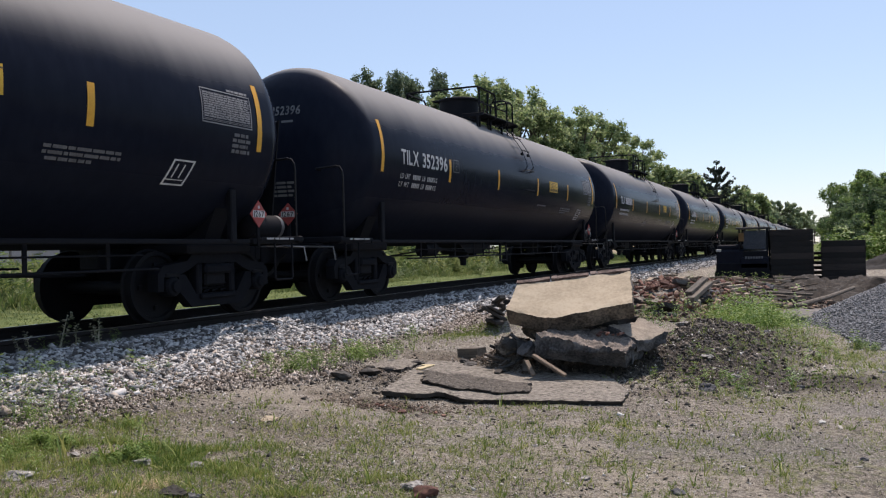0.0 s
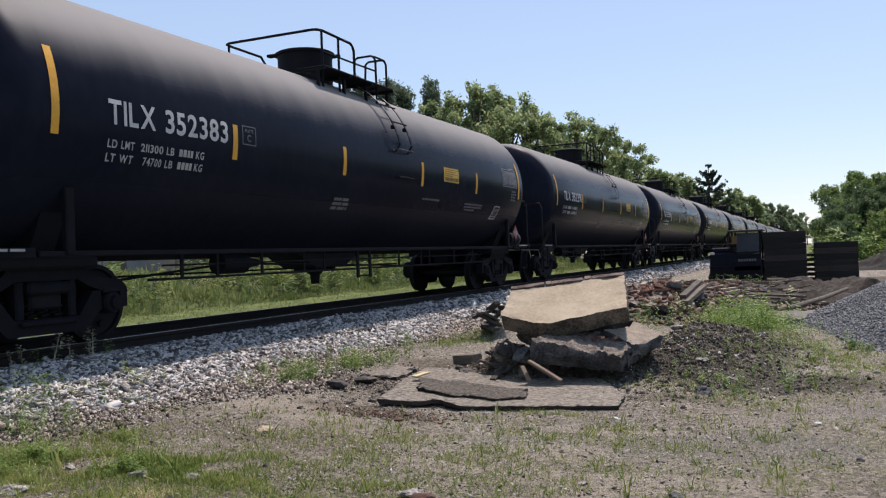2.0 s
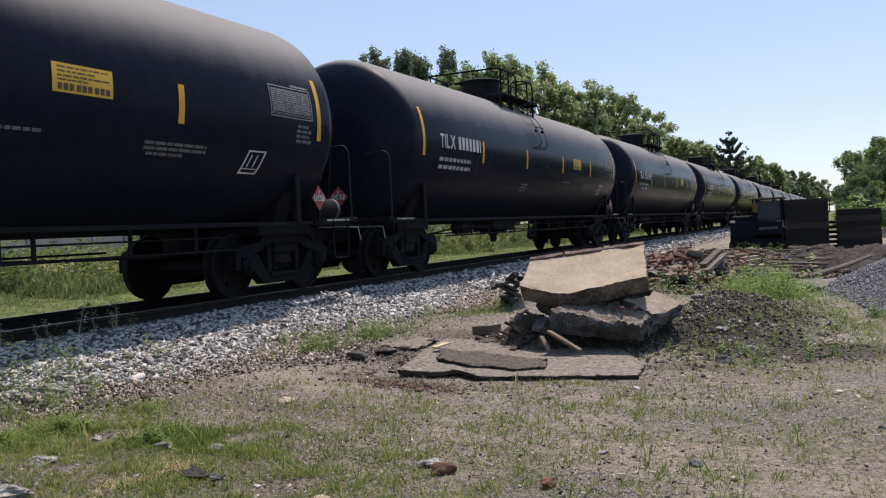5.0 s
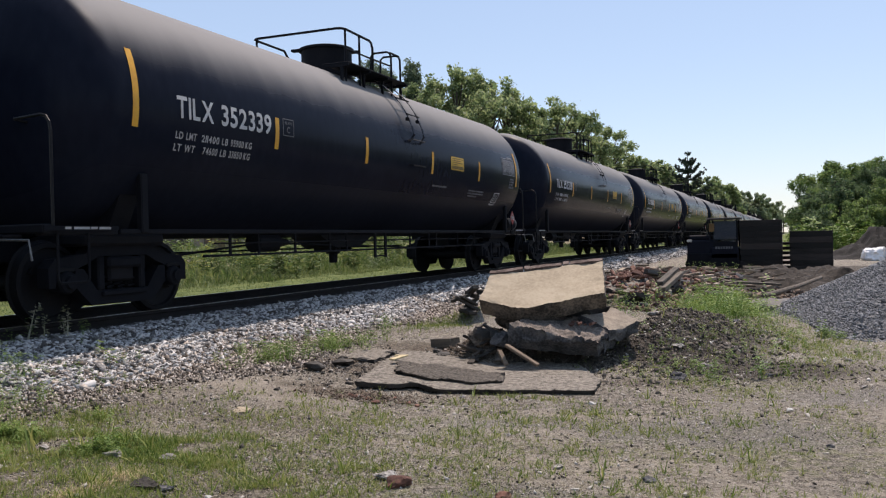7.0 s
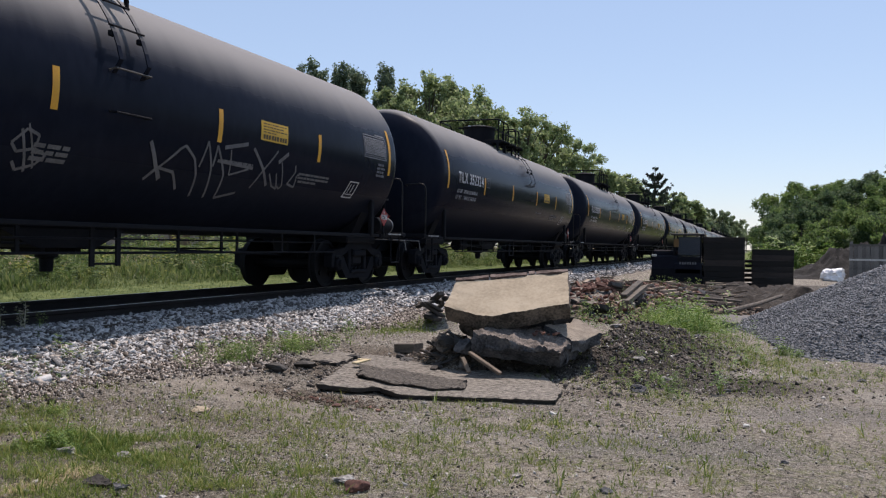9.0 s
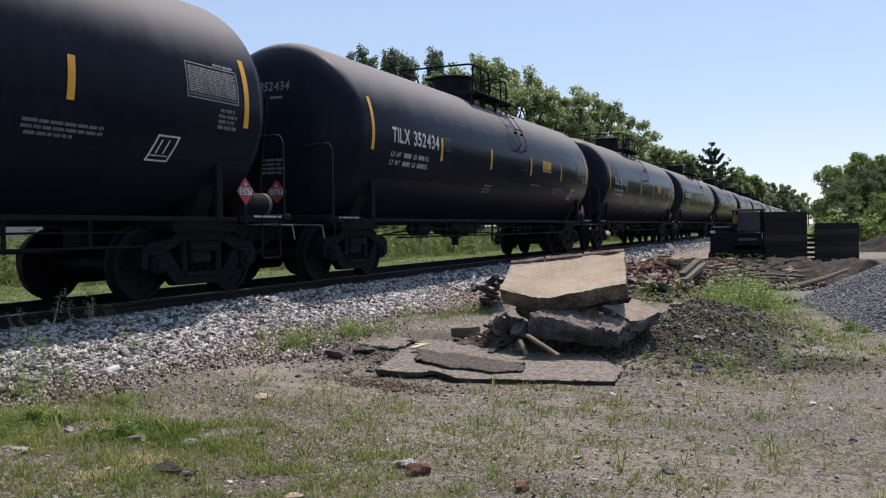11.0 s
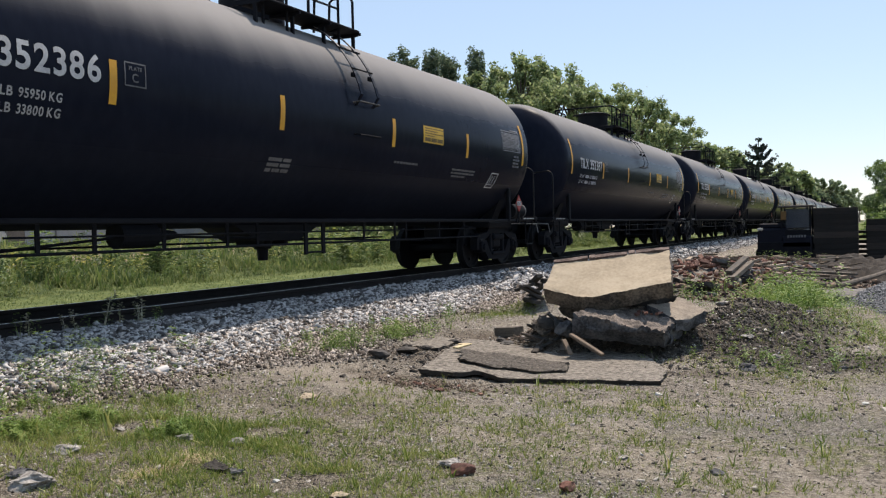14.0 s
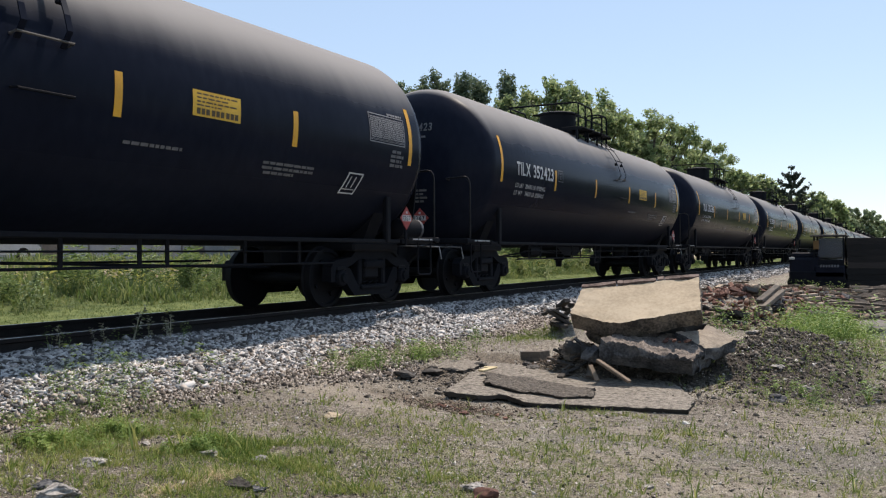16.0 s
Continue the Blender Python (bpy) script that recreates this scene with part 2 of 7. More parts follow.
M_WEED = mat("green_weeds", [(0.07, 0.15, 0.026), (0.14, 0.24, 0.044), (0.235, 0.315, 0.085)], rough=0.6, scale=0.8, fine=6, island=0.4, trans=0.35)
M_VERGE = mat("verge_grass", [(0.065, 0.11, 0.03), (0.125, 0.18, 0.05), (0.23, 0.255, 0.095)], rough=0.6, scale=0.35, fine=3, island=0.5, trans=0.5)
M_MOWN = mat("mown_grass", [(0.07, 0.12, 0.028), (0.125, 0.175, 0.048), (0.195, 0.225, 0.08)], rough=0.7, scale=0.5, fine=5, island=0.5, trans=0.35)
M_VERGEWEED = mat("verge_leaves", [(0.05, 0.085, 0.03), (0.10, 0.155, 0.05), (0.17, 0.23, 0.075)], rough=0.6, scale=0.5, fine=4, island=0.5, trans=0.4)
M_BLOOM = mat("yellow_bloom", [(0.16, 0.21, 0.05), (0.28, 0.31, 0.07), (0.42, 0.40, 0.10)], rough=0.6, scale=0.5, fine=4, island=0.5, trans=0.4)
M_STALK = mat("pale_stalks", [(0.16, 0.18, 0.10), (0.30, 0.30, 0.20), (0.46, 0.45, 0.36)], rough=0.7, scale=3, fine=20, island=0.5, trans=0.3)
M_STRAW = mat("dry_straw", [(0.40, 0.31, 0.17), (0.60, 0.50, 0.31)], rough=0.9, scale=9, fine=60, bump=0.4, island=0.4)
M_LEAF = mat("broad_leaves", [(0.13, 0.195, 0.085), (0.235, 0.305, 0.135), (0.34, 0.395, 0.20)], rough=0.55, scale=0.35, fine=2, island=0.5, trans=0.65)
M_LEAFDARK = mat("dark_leaves", [(0.065, 0.105, 0.062), (0.12, 0.17, 0.10), (0.19, 0.24, 0.145)], rough=0.6, scale=0.35, fine=2, island=0.45, trans=0.45)
# distant leaves, with the haze of the air mixed into their colour
M_LEAFFAR = mat("hazed_far_leaves", [(0.14, 0.19, 0.115), (0.22, 0.28, 0.16), (0.30, 0.36, 0.21)], rough=0.6, scale=0.2, fine=1, island=0.3, trans=0.5)
M_LEAFBANK = mat("shaded_leaves", [(0.045, 0.085, 0.04), (0.085, 0.14, 0.06), (0.14, 0.20, 0.085)], rough=0.6, scale=0.16, fine=1, island=0.5, trans=0.5)
M_LEAFHILL = mat("hill_leaves", [(0.075, 0.135, 0.042), (0.135, 0.21, 0.062), (0.21, 0.285, 0.095)], rough=0.6, scale=0.16, fine=1, island=0.5, trans=0.6)
M_NEEDLE = mat("conifer_needles", [(0.016, 0.03, 0.02), (0.03, 0.052, 0.034), (0.055, 0.08, 0.05)], rough=0.7, scale=0.5, fine=3, island=0.4, trans=0.1)
M_BARK = mat("bark", [(0.04, 0.032, 0.025), (0.11, 0.09, 0.07)], rough=0.95, scale=4, fine=25, bump=0.5)
M_SIDING = mat("grey_siding", [(0.20, 0.215, 0.235), (0.32, 0.33, 0.345)], rough=0.7, scale=0.7, fine=10)
M_PALESHEET = mat("pale_sheet", [(0.40, 0.44, 0.48), (0.56, 0.59, 0.62)], rough=0.6, scale=0.7, fine=10)
M_SILVER = mat("silver_paint", [(0.42, 0.42, 0.43), (0.52, 0.52, 0.53)], rough=0.3, scale=1, fine=8, metal=0.4)
M_BROWNWALL = mat("brown_boards", [(0.10, 0.085, 0.075), (0.19, 0.165, 0.145)], rough=0.9, scale=0.8, fine=10)
M_ROOF = mat("grey_roofing", [(0.10, 0.10, 0.10), (0.18, 0.18, 0.18)], rough=0.8, scale=1, fine=10)
M_BLUE = mat("dark_blue_paint", [(0.004, 0.005, 0.010), (0.009, 0.011, 0.02)], rough=0.6, scale=2, fine=20, spec=0.12)
M_ORANGE = mat("amber_panel", [(0.12, 0.058, 0.012), (0.17, 0.09, 0.02)], rough=0.5, scale=2, fine=20)
M_RUBBER = mat("rubber", [(0.006, 0.006, 0.006), (0.016, 0.016, 0.016)], rough=0.9, scale=5, fine=30, bump=0.2, spec=0.15)
M_PALE = mat("pale_metal", [(0.36, 0.36, 0.34), (0.52, 0.52, 0.50)], rough=0.5, scale=3, fine=20)
M_CAP = mat("dull_steel", [(0.04, 0.04, 0.043), (0.10, 0.10, 0.105)], rough=0.45, scale=5, fine=30)
M_TARP = mat("white_tarpaulin", [(0.62, 0.63, 0.65), (0.82, 0.82, 0.82)], rough=0.5, scale=1.5, fine=8, bump=0.3)
M_FENCE = mat("grey_boards", [(0.075, 0.072, 0.068), (0.16, 0.154, 0.145)], rough=0.9, scale=2, fine=20, bump=0.3, obj_rand=0.4)


def glass_mat():
    m = bpy.data.materials.new("cab_glass")
    m.use_nodes = True
    b = m.node_tree.nodes["Principled BSDF"]
    b.inputs["Base Color"].default_value = (0.04, 0.055, 0.075, 1)
    b.inputs["Roughness"].default_value = 0.12
    b.inputs["Alpha"].default_value = 0.75
    return m


M_GLASS = glass_mat()


def ground_mat():
    """Yard dirt with sandy, cindery and mossy patches; stone dust by the track; meadow beyond it."""
    m = bpy.data.materials.new("yard_ground")
    m.use_nodes = True
    nt = m.node_tree
    L = nt.links
    b = nt.nodes["Principled BSDF"]
    b.inputs["Roughness"].default_value = 0.95
    b.inputs["Specular IOR Level"].default_value = 0.2
    tc = nt.nodes.new("ShaderNodeTexCoord")

    def noise_(scale, detail=6, rough=0.6):
        n = nt.nodes.new("ShaderNodeTexNoise")
        n.inputs["Scale"].default_value, n.inputs["Detail"].default_value, n.inputs["Roughness"].default_value = scale, detail, rough
        L.new(tc.outputs["Object"], n.inputs["Vector"])
        return n.outputs["Fac"]

    def step(v, lo, hi):
        n = nt.nodes.new("ShaderNodeMapRange")
        n.interpolation_type = "SMOOTHSTEP"
        n.inputs["From Min"].default_value, n.inputs["From Max"].default_value = lo, hi
        L.new(v, n.inputs["Value"])
        return n.outputs[0]

    def calc(op, a, c):
        n = nt.nodes.new("ShaderNodeMath")
        n.operation = op
        for i, v in enumerate((a, c)):
            if isinstance(v, (int, float)):
                n.inputs[i].default_value = v
            else:
                L.new(v, n.inputs[i])
        return n.outputs[0]

    def mixc(f, a, c):
        n = nt.nodes.new("ShaderNodeMix")
        n.data_type = "RGBA"
        L.new(f, n.inputs[0])
        for i, v in ((6, a), (7, c)):
            if isinstance(v, tuple):
                n.inputs[i].default_value = v + (1,)
            else:
                L.new(v, n.inputs[i])
        return n.outputs[2]

    sp = nt.nodes.new("ShaderNodeSeparateXYZ")
    L.new(tc.outputs["Object"], sp.inputs[0])
    big, mid, fine, speck, grit = noise_(0.55, 5), noise_(2.2, 6), noise_(14, 6, 0.7), noise_(40, 5, 0.8), noise_(115, 3, 0.85)
    xw = calc("ADD", sp.outputs[0], calc("MULTIPLY", mid, 1.4))
    # packed dirt, with dusty pale and cindery dark places
    col = mixc(step(fine, 0.42, 0.58), (0.088, 0.076, 0.06), (0.295, 0.259, 0.208))
    pale = mixc(step(speck, 0.42, 0.58), (0.19, 0.175, 0.145), (0.42, 0.39, 0.335))
    cinder = mixc(step(speck, 0.42, 0.58), (0.042, 0.036, 0.029), (0.19, 0.166, 0.134))
    col = mixc(calc("MULTIPLY", step(big, 0.50, 0.66), 0.75), col, pale)
    col = mixc(calc("MULTIPLY", step(mid, 0.52, 0.66), 0.55), col, cinder)
    patchy = noise_(0.85, 8, 0.72)
    col = mixc(calc("MULTIPLY", step(patchy, 0.47, 0.36), 0.5), col, cinder)
    col = mixc(calc("MULTIPLY", step(patchy, 0.54, 0.66), 0.55), col, pale)
    col = mixc(calc("MULTIPLY", step(noise_(4.3, 7, 0.75), 0.54, 0.64), 0.5), col, pale)
    col = mixc(calc("MULTIPLY", step(noise_(5.6, 7, 0.75), 0.53, 0.64), 0.55), col, cinder)

    def spot(cx, cy, rx, ry):
        """A patch with a ragged rim."""
        d = calc("ADD", calc("POWER", calc("ABSOLUTE", calc("DIVIDE", calc("SUBTRACT", sp.outputs[0], cx), rx), 0), 2), calc("POWER", calc("ABSOLUTE", calc("DIVIDE", calc("SUBTRACT", sp.outputs[1], cy), ry), 0), 2))
        return step(calc("ADD", d, calc("MULTIPLY", mid, 1.6)), 1.9, 1.1)

    # thin moss and clover under the grass
    green = mixc(step(fine, 0.35, 0.65), (0.085, 0.095, 0.034), (0.19, 0.196, 0.08))
    thin = step(noise_(7.5, 6, 0.75), 0.46, 0.60)
    for q in ((-5.0, 5.3, 1.9, 0.9), (-5.6, 13.6, 0.5, 1.2), (-0.1, 13.4, 1.5, 1.6), (-1.2, 16.4, 1.0, 2.6), (1.6, 12.1, 1.6, 0.5), (-3.8, 4.4, 2.4, 1.2), (-3.4, 6.2, 1.9, 0.8), (-2.2, 5.2, 1.5, 0.9), (-1.5, 6.6, 2.0, 1.0), (0.4, 7.0, 1.6, 1.0), (-0.6, 9.6, 1.0, 0.8)):
        col = mixc(calc("MULTIPLY", calc("MULTIPLY", spot(*q), thin), 0.78), col, green)
    loam = mixc(step(speck, 0.40, 0.60), (0.042, 0.034, 0.026), (0.205, 0.175, 0.134))
    for q in ((-4.9, 4.0, 1.7, 0.9), (-5.0, 3.4, 1.6, 0.6), (-3.6, 4.4, 1.0, 0.6), (-4.9, 9.0, 0.9, 0.8), (-4.2, 7.7, 0.8, 0.35), (-3.9, 10.4, 0.8, 0.5), (-4.3, 6.3, 1.3, 0.4), (-5.9, 5.9, 0.8, 0.8)):
        col = mixc(calc("MULTIPLY", spot(*q), 0.68), col, loam)
    tan = mixc(step(fine, 0.3, 0.7), (0.23, 0.20, 0.155), (0.40, 0.35, 0.28))
    tan = mixc(calc("MULTIPLY", step(grit, 0.46, 0.34), 0.5), tan, (0.09, 0.08, 0.07))
    ash = mixc(step(speck, 0.40, 0.60), (0.085, 0.08, 0.073), (0.20, 0.19, 0.172))
    for q in ((-0.6, 7.2, 1.3, 0.6), (-1.6, 4.9, 0.7, 0.4), (0.9, 9.0, 1.2, 0.7), (-2.0, 6.9, 1.0, 0.35)):
        col = mixc(calc("MULTIPLY", spot(*q), 0.6), col, ash)
    for q in ((-5.0, 7.5, 1.1, 0.5), (0.1, 5.3, 1.3, 0.6), (-2.0, 6.7, 0.6, 0.35), (-0.9, 6.0, 0.9, 0.22), (-1.7, 7.6, 0.8, 0.2), (-2.7, 6.0, 0.5, 0.2), (2.2, 8.4, 2.0, 1.0), (-1.2, 5.5, 0.8, 0.3), (-1.7, 5.9, 0.7, 0.3)):
        col = mixc(calc("MULTIPLY", spot(*q), 0.6), col, tan)
    # grains of pale and dark grit
    col = mixc(calc("MULTIPLY", step(grit, 0.54, 0.62), 0.75), col, (0.45, 0.415, 0.36))
    col = mixc(calc("MULTIPLY", step(grit, 0.45, 0.36), 0.75), col, (0.04, 0.036, 0.03))
    col = mixc(calc("MULTIPLY", step(speck, 0.56, 0.62), 0.75), col, (0.52, 0.47, 0.395))
    col = mixc(calc("MULTIPLY", step(speck, 0.44, 0.37), 0.75), col, (0.05, 0.046, 0.037))
    for q in ((-5.0, 7.35, 1.15, 0.42), (-4.3, 7.0, 0.6, 0.22)):
        col = mixc(calc("MULTIPLY", spot(*q), 0.6), col, mixc(step(mid, 0.4, 0.6), (0.24, 0.21, 0.17), (0.36, 0.32, 0.265)))
    soil = mixc(step(fine, 0.35, 0.65), (0.035, 0.03, 0.026), (0.095, 0.08, 0.066))
    for q in ((-1.5, 12.3, 1.35, 2.3), (-1.95, 11.2, 0.8, 0.9), (-2.9, 10.6, 1.3, 0.9), (0.3, 26.0, 3.6, 7.0), (-1.0, 33.5, 4.5, 3.5), (-4.9, 20.0, 1.2, 6.0), (-4.4, 30.0, 1.8, 8.0), (-0.6, 10.6, 1.6, 0.8), (-3.6, 22.0, 2.0, 5.0), (2.2, 40.0, 2.6, 3.4), (1.2, 33.0, 2.2, 4.0)):
        col = mixc(calc("MULTIPLY", spot(*q), 0.85), col, soil)
    # brown earth trodden round the slabs
    for q in ((-5.25, 9.05, 0.9, 0.55), (-4.5, 7.75, 0.8, 0.26), (-4.3, 10.6, 0.8, 0.45), (-5.0, 10.9, 0.6, 0.5), (-1.5, 9.3, 0.6, 0.3)):
        col = mixc(calc("MULTIPLY", spot(*q), 0.55), col, mixc(step(speck, 0.42, 0.58), (0.035, 0.027, 0.02), (0.15, 0.118, 0.088)))
    near_track = step(xw, -5.4, -6.2)
    col = mixc(near_track, col, mixc(step(fine, 0.35, 0.65), (0.085, 0.072, 0.06), (0.24, 0.215, 0.19)))
    col = mixc(calc("MULTIPLY", step(noise_(28, 5, 0.75), 0.56, 0.68), 0.4), col, (0.07, 0.06, 0.05))
    bed = step(sp.outputs[0], -7.0, -7.3)
    col = mixc(bed, col, mixc(step(fine, 0.3, 0.7), (0.16, 0.153, 0.147), (0.42, 0.405, 0.39)))
    # dark ballast between the rails, with the train's shade worked into its colour
    shade_bed = calc("MULTIPLY", step(sp.outputs[0], -7.72, -7.86), step(sp.outputs[0], -9.9, -9.4))
    col = mixc(shade_bed, col, mixc(step(fine, 0.3, 0.7), (0.02, 0.018, 0.017), (0.07, 0.064, 0.06)))
    meadow = step(sp.outputs[0], -10.6, -11.2)
    col = mixc(meadow, col, mixc(step(mid, 0.35, 0.65), (0.075, 0.105, 0.03), (0.14, 0.168, 0.055)))
    col = mixc(step(xw, -14.5, -15.2), col, mixc(step(mid, 0.35, 0.65), (0.055, 0.08, 0.024), (0.12, 0.145, 0.048)))
    col = mixc(step(sp.outputs[0], -19.0, -23.0), col, mixc(step(mid, 0.35, 0.65), (0.20, 0.16, 0.105), (0.30, 0.255, 0.17)))
    far = calc("MULTIPLY", step(sp.outputs[1], 63, 84), step(sp.outputs[0], -7.0, -5.5))
    col = mixc(far, col, mixc(step(mid, 0.35, 0.65), (0.075, 0.11, 0.03), (0.15, 0.17, 0.055)))
    L.new(col, b.inputs["Base Color"])
    bp = nt.nodes.new("ShaderNodeBump")
    bp.inputs["Strength"].default_value, bp.inputs["Distance"].default_value = 1.0, 0.032
    L.new(calc("ADD", calc("MULTIPLY", fine, 0.8), calc("ADD", calc("MULTIPLY", speck, 0.55), calc("MULTIPLY", grit, 0.3))), bp.inputs["Height"])
    L.new(bp.outputs[0], b.inputs["Normal"])
    return m


M_GROUND = ground_mat()


# ---- mesh tools ----
class Build:
    """Collects faces of one mesh."""

    def __init__(self):
        self.v, self.f = [], []

    def add(self, vs, fs):
        k = len(self.v)
        self.v += [tuple(x) for x in vs]
        self.f += [tuple(i + k for i in q) for q in fs]
        return self

    def box(self, c, s, m=None, bev=0.0):
        x, y, z = (a / 2 for a in s)
        e = min(bev, x * 0.45, y * 0.45, z * 0.45)
        if e <= 0:
            vs = [Vector((i * x, j * y, k * z)) for i in (-1, 1) for j in (-1, 1) for k in (-1, 1)]
            fs = [(0, 1, 3, 2), (4, 6, 7, 5), (0, 4, 5, 1), (2, 3, 7, 6), (0, 2, 6, 4), (1, 5, 7, 3)]
        else:
            bm = bmesh.new()
            bmesh.ops.create_cube(bm, size=1, matrix=Matrix.Diagonal((2 * x, 2 * y, 2 * z, 1)))
            bmesh.ops.bevel(bm, geom=bm.edges[:], offset=e, segments=1, affect="EDGES")
            bm.verts.index_update()
            vs, fs = [v.co.copy() for v in bm.verts], [[v.index for v in f.verts] for f in bm.faces]
            bm.free()
        m = m or Matrix.Identity(4)
        return self.add([m @ v + Vector(c) for v in vs], fs)

    def tube(self, pts, r, n=8, caps=True):
        pts = [Vector(q) for q in pts]
        vs, fs = [], []
        for i, q in enumerate(pts):
            d = (pts[min(i + 1, len(pts) - 1)] - pts[max(i - 1, 0)]).normalized()
            u = d.orthogonal() if i == 0 else (u - d * u.dot(d))
            u.normalize()
            w = d.cross(u)
            rr = r[i] if isinstance(r, (list, tuple)) else r
            vs += [q + (u * math.cos(a) + w * math.sin(a)) * rr for a in (2 * math.pi * k / n for k in range(n))]
        for i in range(len(pts) - 1):
            fs += [(i * n + k, i * n + (k + 1) % n, (i + 1) * n + (k + 1) % n, (i + 1) * n + k) for k in range(n)]
        if caps:
            fs += [tuple(reversed(range(n))), tuple(range((len(pts) - 1) * n, len(pts) * n))]
        return self.add(vs, fs)

    def spin(self, prof, axis="y", n=48, c=(0, 0, 0)):
        """Turns a profile of (along, radius) about an axis through c."""
        vs, fs = [], []
        for a, r in prof:
            for k in range(n):
                t = 2 * math.pi * k / n
                p, q = r * math.cos(t), r * math.sin(t)
                vs.append(Vector({"y": (p, a, q), "x": (a, p, q), "z": (p, q, a)}[axis]) + Vector(c))
        for i in range(len(prof) - 1):
            fs += [(i * n + k, i * n + (k + 1) % n, (i + 1) * n + (k + 1) % n, (i + 1) * n + k) for k in range(n)]
        return self.add(vs, fs)

    def prism(self, outline, a0, a1, axis="x"):
        """A flat outline pushed through from a0 to a1."""
        n = len(outline)
        put = (lambda a, p: (a, p[0], p[1])) if axis == "x" else ((lambda a, p: (p[0], a, p[1])) if axis == "y" else (lambda a, p: (p[0], p[1], a)))
        vs = [put(a0, p) for p in outline] + [put(a1, p) for p in outline]
        fs = [tuple(range(n)), tuple(reversed(range(n, 2 * n)))]
        fs += [(k, (k + 1) % n, n + (k + 1) % n, n + k) for k in range(n)]
        return self.add(vs, fs)

    def mesh(self, name, smooth=False, fix=True):
        me = bpy.data.meshes.new(name)
        me.from_pydata(self.v, [], self.f)
        if fix:
            bm = bmesh.new()
            bm.from_mesh(me)
            bmesh.ops.recalc_face_normals(bm, faces=bm.faces[:])
            bm.to_mesh(me)
            bm.free()
        if smooth:
            me.shade_smooth()
            me.set_sharp_from_angle(angle=radians(38))
        return me


def part(name, built, material, parent=None, label="", smooth=False, at=None):
    """One mesh object, a part of parent."""
    me = built if isinstance(built, bpy.types.Mesh) else built.mesh(name, smooth)
    if not me.materials:
        me.materials.append(material)
    ob = new(name, me)
    if parent:
        ob.parent = parent
    if at is not None:
        ob.matrix_basis = at
    if label:
        ob["label"] = label
    return ob


def thing(name, at, label, category, group="", kind=""):
    ob = new(name)
    ob.empty_display_size = 0.2
    ob.matrix_basis = at
    return tagged(ob, label, category, group, kind)


def fast_mesh(name, verts, faces):
    """A mesh from numpy arrays; faces all with the same number of corners."""
    me = bpy.data.meshes.new(name)
    n, k = faces.shape
    me.vertices.add(len(verts))
    me.vertices.foreach_set("co", verts.astype(np.float32).ravel())
    me.loops.add(n * k)
    me.loops.foreach_set("vertex_index", faces.astype(np.int32).ravel())
    me.polygons.add(n)
    me.polygons.foreach_set("loop_start", np.arange(0, n * k, k, dtype=np.int32))
    me.update(calc_edges=True)
    me.validate()
    return me


def scatter(name, bv, bf, pos, size, rng, tumble=True, tilt=0.25):
    """Many copies of a small base shape, turned and sized at random, in one mesh."""
    bv, bf, pos = np.asarray(bv, float), np.asarray(bf, int), np.asarray(pos, float)
    n = len(pos)
    size = np.asarray(size, float)
    if size.ndim == 1:
        size = size[:, None] * np.ones(3)
    if tumble:
        q = rng.normal(size=(n, 4))
    else:
        a = rng.uniform(0, 2 * np.pi, n)
        b = rng.normal(0, tilt, (n, 2))
        q = np.stack([np.cos(a / 2), b[:, 0] / 2, b[:, 1] / 2, np.sin(a / 2)], 1)
    q /= np.linalg.norm(q, axis=1)[:, None]
    w, x, y, z = q.T
    rot = np.empty((n, 3, 3))
    rot[:, 0] = np.stack([1 - 2 * (y * y + z * z), 2 * (x * y - z * w), 2 * (x * z + y * w)], 1)
    rot[:, 1] = np.stack([2 * (x * y + z * w), 1 - 2 * (x * x + z * z), 2 * (y * z - x * w)], 1)
    rot[:, 2] = np.stack([2 * (x * z - y * w), 2 * (y * z + x * w), 1 - 2 * (x * x + y * y)], 1)
    v = np.einsum("nij,nkj->nki", rot, bv[None] * size[:, None, :]) + pos[:, None, :]
    f = bf[None] + (np.arange(n) * len(bv))[:, None, None]
    return fast_mesh(name, v.reshape(-1, 3), f.reshape(-1, bf.shape[1]))


def chip_base(seed):
    """An angular broken stone: a lopsided block."""
    r = np.random.default_rng(seed)
    v = np.array([(i, j, k) for i in (-1, 1) for j in (-1, 1) for k in (-1, 1)], float) * (1.0, 0.72, 0.5)
    v *= r.uniform(0.45, 1.15, (8, 3))
    f = np.array([(0, 1, 3), (0, 3, 2), (4, 6, 7), (4, 7, 5), (0, 4, 5), (0, 5, 1), (2, 3, 7), (2, 7, 6), (0, 2, 6), (0, 6, 4), (1, 5, 7), (1, 7, 3)])
    return v, f


def shard_base(seed):
    """A small sharp stone: two lopsided pyramids foot to foot."""
    r = np.random.default_rng(seed)
    a = np.array((0.2, 2.2, 4.3)) + r.uniform(-0.3, 0.3, 3)
    v = np.array([(math.cos(q), math.sin(q) * 0.75, r.uniform(-0.15, 0.15)) for q in a] + [(0.15, 0.1, 0.55), (-0.1, 0.0, -0.5)])
    return v, np.array([(0, 1, 3), (1, 2, 3), (2, 0, 3), (1, 0, 4), (2, 1, 4), (0, 2, 4)])


